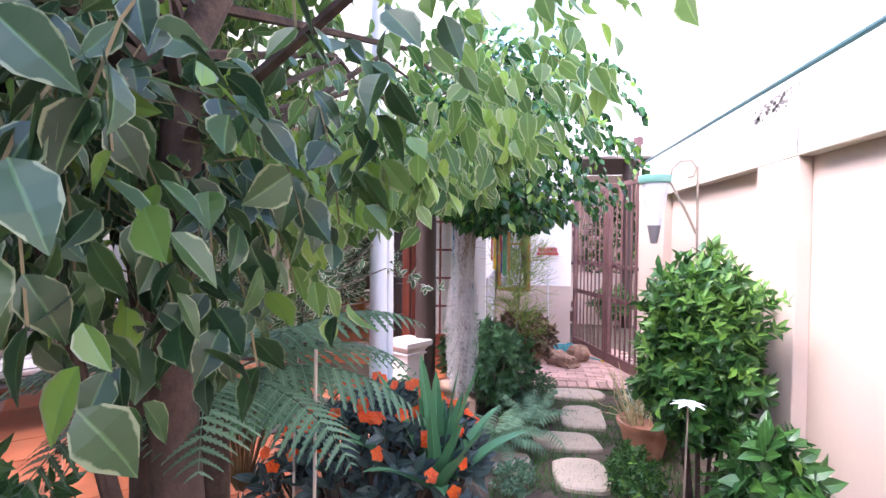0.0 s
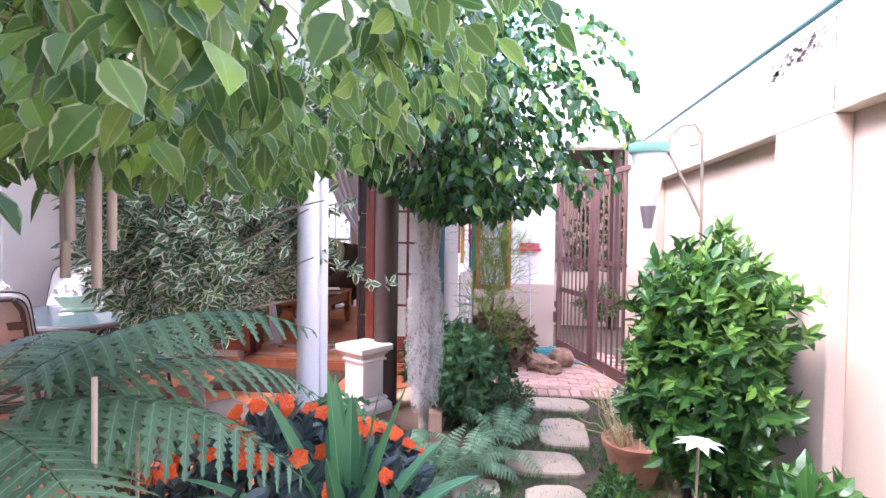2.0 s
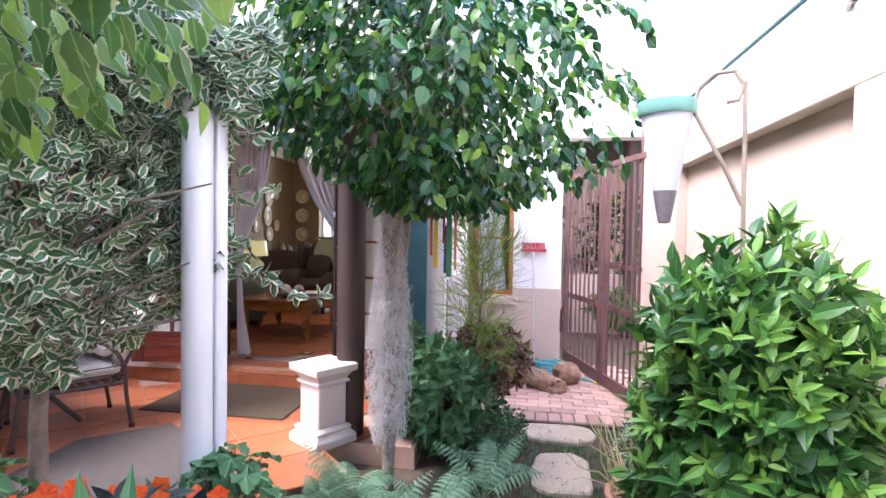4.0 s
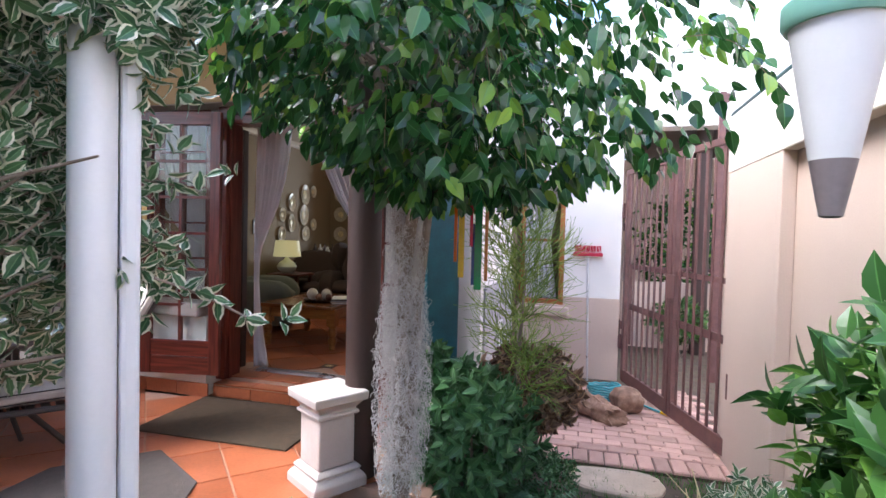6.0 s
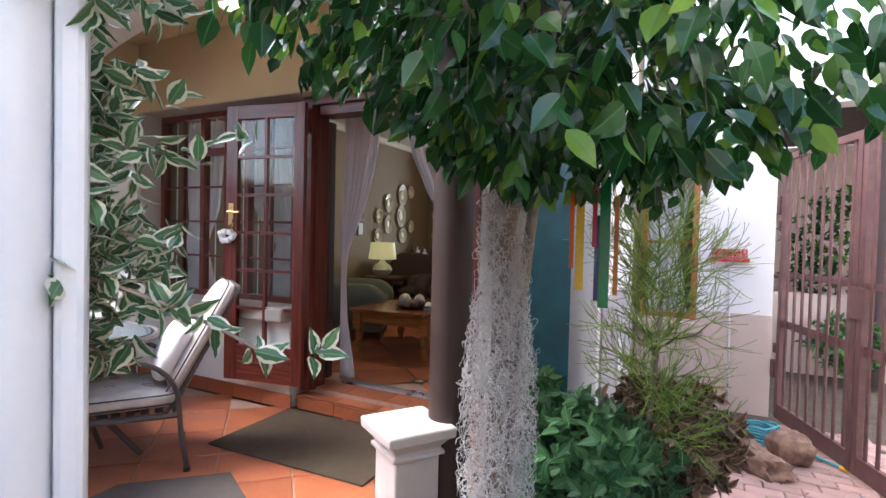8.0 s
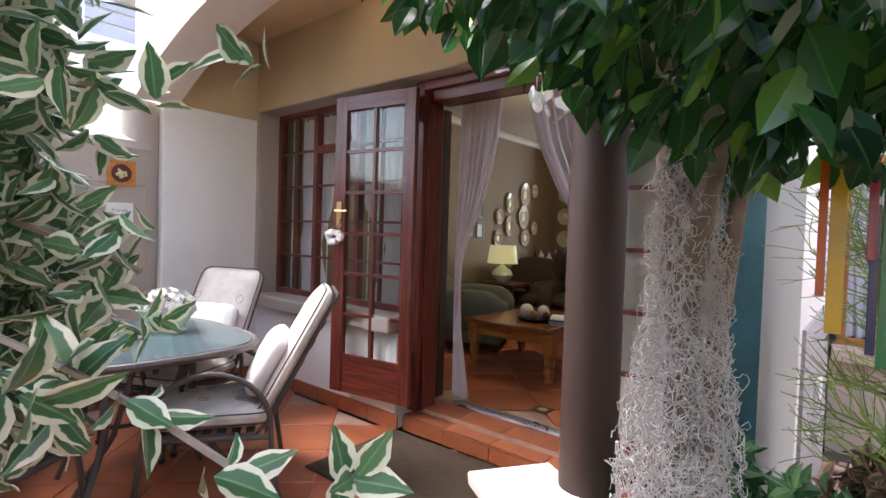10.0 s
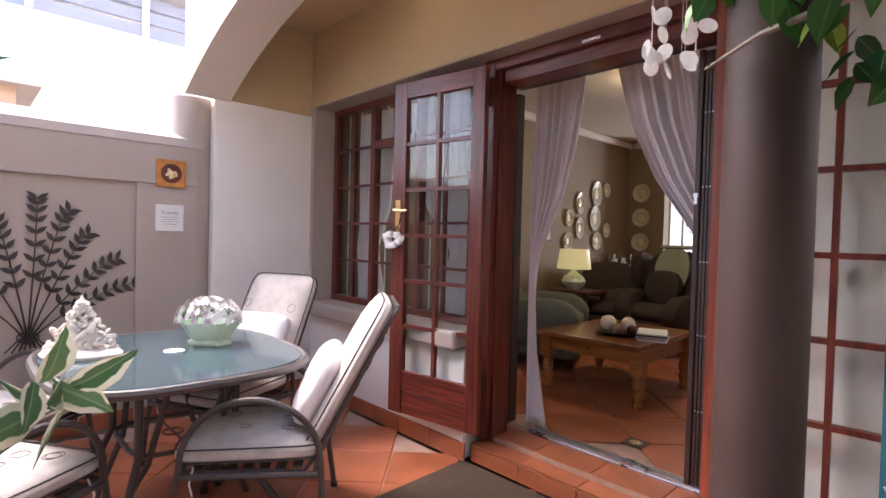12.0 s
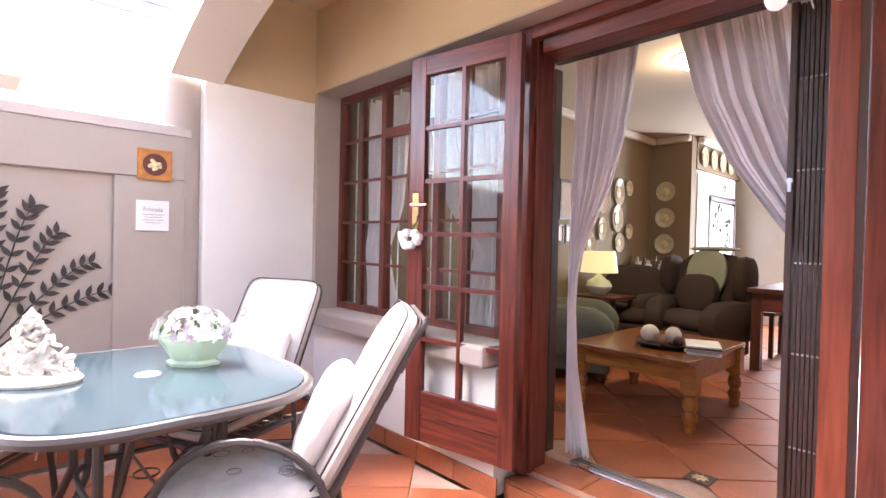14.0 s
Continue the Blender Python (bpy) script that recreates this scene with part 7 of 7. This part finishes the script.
# daisy stake, solar label, bamboo tubes, stakes
ds = thing("daisy_stake", "white metal daisy on a thin stake", "garden stake", place=pose(4.93, -3.32, 0.0))
part("stake", Geo().tube([(0.0, 0, -0.16), (0.02, 0.0, 0.80)], 0.004, 6), RUST, ds)
g = Geo()
for k in range(8):
    a = k * math.pi / 4
    g.leaf(Vector((0.02, 0, 0.805)), Vector((math.cos(a), math.sin(a), 0.12)), Vector((0, 0, 1)), 0.065, 0.028, fold=0.1, curl=0.25)
part("daisy_petals", g, DAISY, ds, "white metal petals")
sl = thing("solar_label", "pale blue plastic plant label on a stick", "garden stake", place=pose(4.96, -3.42, 0.0, -20, 0, -12))
part("label_disc", Geo().lathe([(0.0, -0.004), (0.042, -0.004), (0.046, 0), (0.042, 0.004), (0.0, 0.004)], 10, pose(0, 0, 0.36, 90, 0, 0)), mat("pale_blue_plastic", (0.42, 0.46, 0.6), 0.4), sl)
part("label_print", Geo().box((-0.018, -0.007, 0.345), (0.02, -0.0045, 0.372)), CONED, sl)
part("stick", Geo().tube([(0, 0, -0.16), (0, 0, 0.32)], 0.004, 6), RUST, sl)
bt = thing("tube_chime", "wind chime of pale bamboo tubes in the fig", "wind chime", place=pose(3.54, -3.76, 0.12))
for i, (x, y, z0_, z1_) in enumerate(((-0.035, 0.0, 1.12, 1.46), (0.0, 0.03, 1.16, 1.47), (0.04, 0.0, 1.10, 1.47), (0.01, -0.035, 1.20, 1.46), (0.05, 0.03, 1.18, 1.46))):
    part("tube", Geo().tube([(x, y, z0_), (x, y, z1_)], 0.010, 10), mat("bamboo", (0.5, 0.43, 0.36), 0.5, vary=0.1) if i == 0 else bpy.data.materials["bamboo"], bt, smooth=True)
part("threads", Geo().tube([(0, 0, 1.46), (0, 0, 1.85)], 0.0015, 4).lathe([(0.0, 1.465), (0.06, 1.465), (0.06, 1.475), (0.0, 1.475)], 16), BARK, bt)
for x, y in ((3.50, -3.55), (3.76, -3.98)):
    k_ = thing("plant_stake", "thin bamboo plant stake", "garden stake", "plant stakes", place=pose(x, y, 0))
    part("stake", Geo().tube([(0, 0, -0.16), (0.01, 0, 1.1)], 0.005, 6), bpy.data.materials["bamboo"], k_)

# grass between the slabs
random.seed(19)
g = Geo()
for i in range(16000):
    p = Vector((rnd(4.15, 5.55), rnd(-3.9, 0.08), -0.16))
    if noise.noise(Vector((p.x * 3, p.y * 3, 2))) < -0.25:
        continue
    a = rnd(0, 6.28)
    hh = rnd(0.02, 0.06)
    q = p + Vector((rnd(-0.02, 0.02), rnd(-0.02, 0.02), hh))
    sd = Vector((math.cos(a), math.sin(a), 0)) * 0.003
    g.add([p - sd, p + sd, q], [(0, 1, 2)], [(0, 0), (1, 0), (0.5, 1)])
grass = part("grass", g, L_GRASS, None, kind="stuff")
tagged(grass, "short green grass and ground cover along the path", "grass", "", "stuff")

# fallen leaves and litter
g = Geo()
for i in range(160):
    p = Vector((rnd(4.1, 5.5), rnd(-3.5, 1.8), -0.120))
    a = rnd(0, 6.28)
    g.leaf(p, Vector((math.cos(a), math.sin(a), 0.08)), Vector((0, 0, 1)), rnd(0.02, 0.045), 0.016, rows=2)
tagged(part("leaf_litter", g, L_BROWNISH, None, kind="stuff"), "scattered dry leaves on the path", "leaf litter", "", "stuff")

# ---- slabs, bricks and tiles, last ----
random.seed(20)
sn = tagged(new("pavement_slabs"), "rough sandstone stepping slabs in the garden path", "", "", "structure")


def stone(cx, cy, w, d, rot=0):
    g = Geo()
    n_ = 14
    k = [rnd(0.9, 1.06) for _ in range(n_)]
    ring = []
    for i in range(n_):
        a = 2 * math.pi * i / n_
        x, y = math.copysign(abs(math.cos(a)) ** 0.55, math.cos(a)) * w / 2 * k[i], math.copysign(abs(math.sin(a)) ** 0.55, math.sin(a)) * d / 2 * k[i]
        q = Vector((cx, cy, 0)) + Matrix.Rotation(radians(rot), 3, "Z") @ Vector((x, y, 0))
        ring.append(q)
    g.add([(q.x, q.y, -0.19) for q in ring] + [(q.x, q.y, -0.136) for q in ring] + [((q.x - cx) * 0.94 + cx, (q.y - cy) * 0.94 + cy, -0.126 + rnd(-0.002, 0.002)) for q in ring],
          [(i, (i + 1) % n_, n_ + (i + 1) % n_, n_ + i) for i in range(n_)] + [(n_ + i, n_ + (i + 1) % n_, 2 * n_ + (i + 1) % n_, 2 * n_ + i) for i in range(n_)] + [tuple(2 * n_ + i for i in range(n_))])
    part("stone_slab", g, SLAB, sn)


for q in ((4.88, -0.15, 0.54, 0.34), (4.87, -0.80, 0.38, 0.60), (4.68, -1.36, 0.52, 0.34), (4.74, -1.90, 0.38, 0.50), (4.28, -1.80, 0.28, 0.30), (4.70, -2.55, 0.42, 0.48), (4.62, -3.2, 0.42, 0.48), (4.6, -3.9, 0.44, 0.46), (4.55, -4.6, 0.44, 0.46)):
    stone(*q)

brick_me = Geo().box((-0.098, -0.048, -0.05), (0.098, 0.048, 0.0)).mesh("paver", BRICK)
bm = bmesh.new()
bm.from_mesh(brick_me)
bmesh.ops.bevel(bm, geom=[e for e in bm.edges], offset=0.007, segments=1, affect="EDGES")
bm.to_mesh(brick_me)
bm.free()
solid("pavement_bed", slab((3.97, 0.07, -0.3), (6.4, 3.6, -0.142)), SOIL, "sandy bed under the paving bricks")
pv = tagged(new("pavement_bricks"), "worn reddish paving bricks before the gate", "", "", "structure")


def paver(x, y, rot, z=0.0):
    b_ = new("brick", brick_me)
    b_.parent = pv
    b_.matrix_basis = pose(x, y, -0.125 + z + rnd(-0.004, 0.004), rnd(-1.2, 1.2), rnd(-1.2, 1.2), rot + rnd(-2, 2))


x = 4.05
while x < 5.62:
    paver(x, 0.17, 90)
    x += 0.103
y0 = 0.33
for r_ in range(17):
    for c_ in range(-2, 20):
        # herringbone on a 0.1 m module
        bx, by = 3.95 + c_ * 0.2 - (r_ % 2) * 0.1, y0 + r_ * 0.1
        k = (c_ * 2 + r_) % 4
        X, Y = bx + 0.0, by
        if k in (0, 1):
            if 4.02 < X < 5.66:
                paver(X, Y, 0)
        else:
            if 4.02 < X < 5.66:
                paver(X, Y, 0, 0.001)

# patio tiles, 0.33 m
tn = tagged(new("floor_patio_tiles"), "glazed terracotta tiles of the patio", "", "", "structure")


def tile_mesh(w, d, t=0.008):
    me = Geo().box((-w / 2, -d / 2, -t), (w / 2, d / 2, 0)).mesh("tile", TERRA)
    bm = bmesh.new()
    bm.from_mesh(me)
    bmesh.ops.bevel(bm, geom=[e for e in bm.edges if all(v.co.z > -0.001 for v in e.verts)], offset=0.004, segments=1, affect="EDGES")
    bm.to_mesh(me)
    bm.free()
    return me


T45 = 0.40
tm = tile_mesh(T45 - 0.008, T45 - 0.008)
# laid at 45 degrees to the house
c45 = math.cos(radians(45))
for i in range(-16, 17):
    for j in range(-16, 17):
        x = 1.7 + (i - j) * T45 * c45
        y = -1.9 + (i + j) * T45 * c45
        if PX0 + 0.0 <= x <= PX1 + 0.05 and PY0 <= y <= PY1 - 0.02:
            o_ = new("tile", tm)
            o_.parent = tn
            o_.matrix_basis = pose(x, y, rnd(-0.0006, 0.0006), 0, 0, 45)
sk_ = tagged(new("baseboard_patio"), "terracotta skirting tiles along the patio walls", "", "", "structure")
km, kn = tile_mesh(0.294, 0.012, 0.10), None
kme = Geo().box((-0.147, -0.012, 0.0), (0.147, 0.0, 0.105)).mesh("skirting_tile", TERRA)
x = 0.15
while x < 1.80:
    o_ = new("tile", kme)
    o_.parent = sk_
    o_.matrix_basis = pose(x, 0.03, 0)
    x += 0.30
y = -0.15
while y > -3.8:
    o_ = new("tile", kme)
    o_.parent = sk_
    o_.matrix_basis = pose(-0.0 if y > -0.75 else -0.015 if y > -1.3 else -0.045, y, 0, 0, 0, 90)
    y -= 0.30
dn = tagged(new("doorstep_tiles"), "terracotta tiles facing the doorstep", "", "", "structure")
rme = Geo().box((-0.172, -0.010, 0.0), (0.172, 0.0, 0.083)).mesh("riser_tile", TERRA)
tme = Geo().box((-0.172, 0.0, 0.0), (0.172, 0.118, 0.010)).mesh("tread_tile", TERRA)
t2me = Geo().box((-0.172, 0.0, 0.0), (0.172, 0.19, 0.008)).mesh("tread_tile", TERRA)
for i in range(5):
    x = 1.985 + i * 0.35
    for me_, y, z in ((rme, 0.073, 0.0), (tme, 0.066, 0.092), (t2me, 0.195, 0.126)):
        o_ = new("tile", me_)
        o_.parent = dn
        o_.matrix_basis = pose(x, y, z)
rn = tagged(new("floor_room_tiles"), "large terracotta floor tiles of the living room", "", "", "structure")
rm = tile_mesh(0.452, 0.452)
for i in range(-14, 15):
    for j in range(-14, 15):
        x, y = 2.485 + i * 0.46 + 0.23, 0.73 + j * 0.46 + 0.23
        X = 2.485 + (i - j) * 0.46 * c45
        Y = 0.73 + 0.46 * c45 + (i + j) * 0.46 * c45
        if 0.1 < X < 3.46 and 0.52 < Y < 6.6:
            o_ = new("tile", rm)
            o_.parent = rn
            o_.matrix_basis = pose(X, Y, 0.136, 0, 0, 45)
ins = solid("floor_inset", Geo().box((-0.06, -0.06, 0), (0.06, 0.06, 0.0035)), BRONZE, "small dark patterned inset tile in the floor")
ins.matrix_basis = pose(2.485, 0.735, 0.1365, 0, 0, 0)
insg = Geo()
for k in range(8):
    a = k * math.pi / 4
    insg.leaf(Vector((0, 0, 0.0045)), Vector((math.cos(a), math.sin(a), 0)), Vector((0, 0, 1)), 0.045, 0.02, fold=0.0, curl=0.0)
part("inset_pattern", insg, GOLDCREAM, ins)
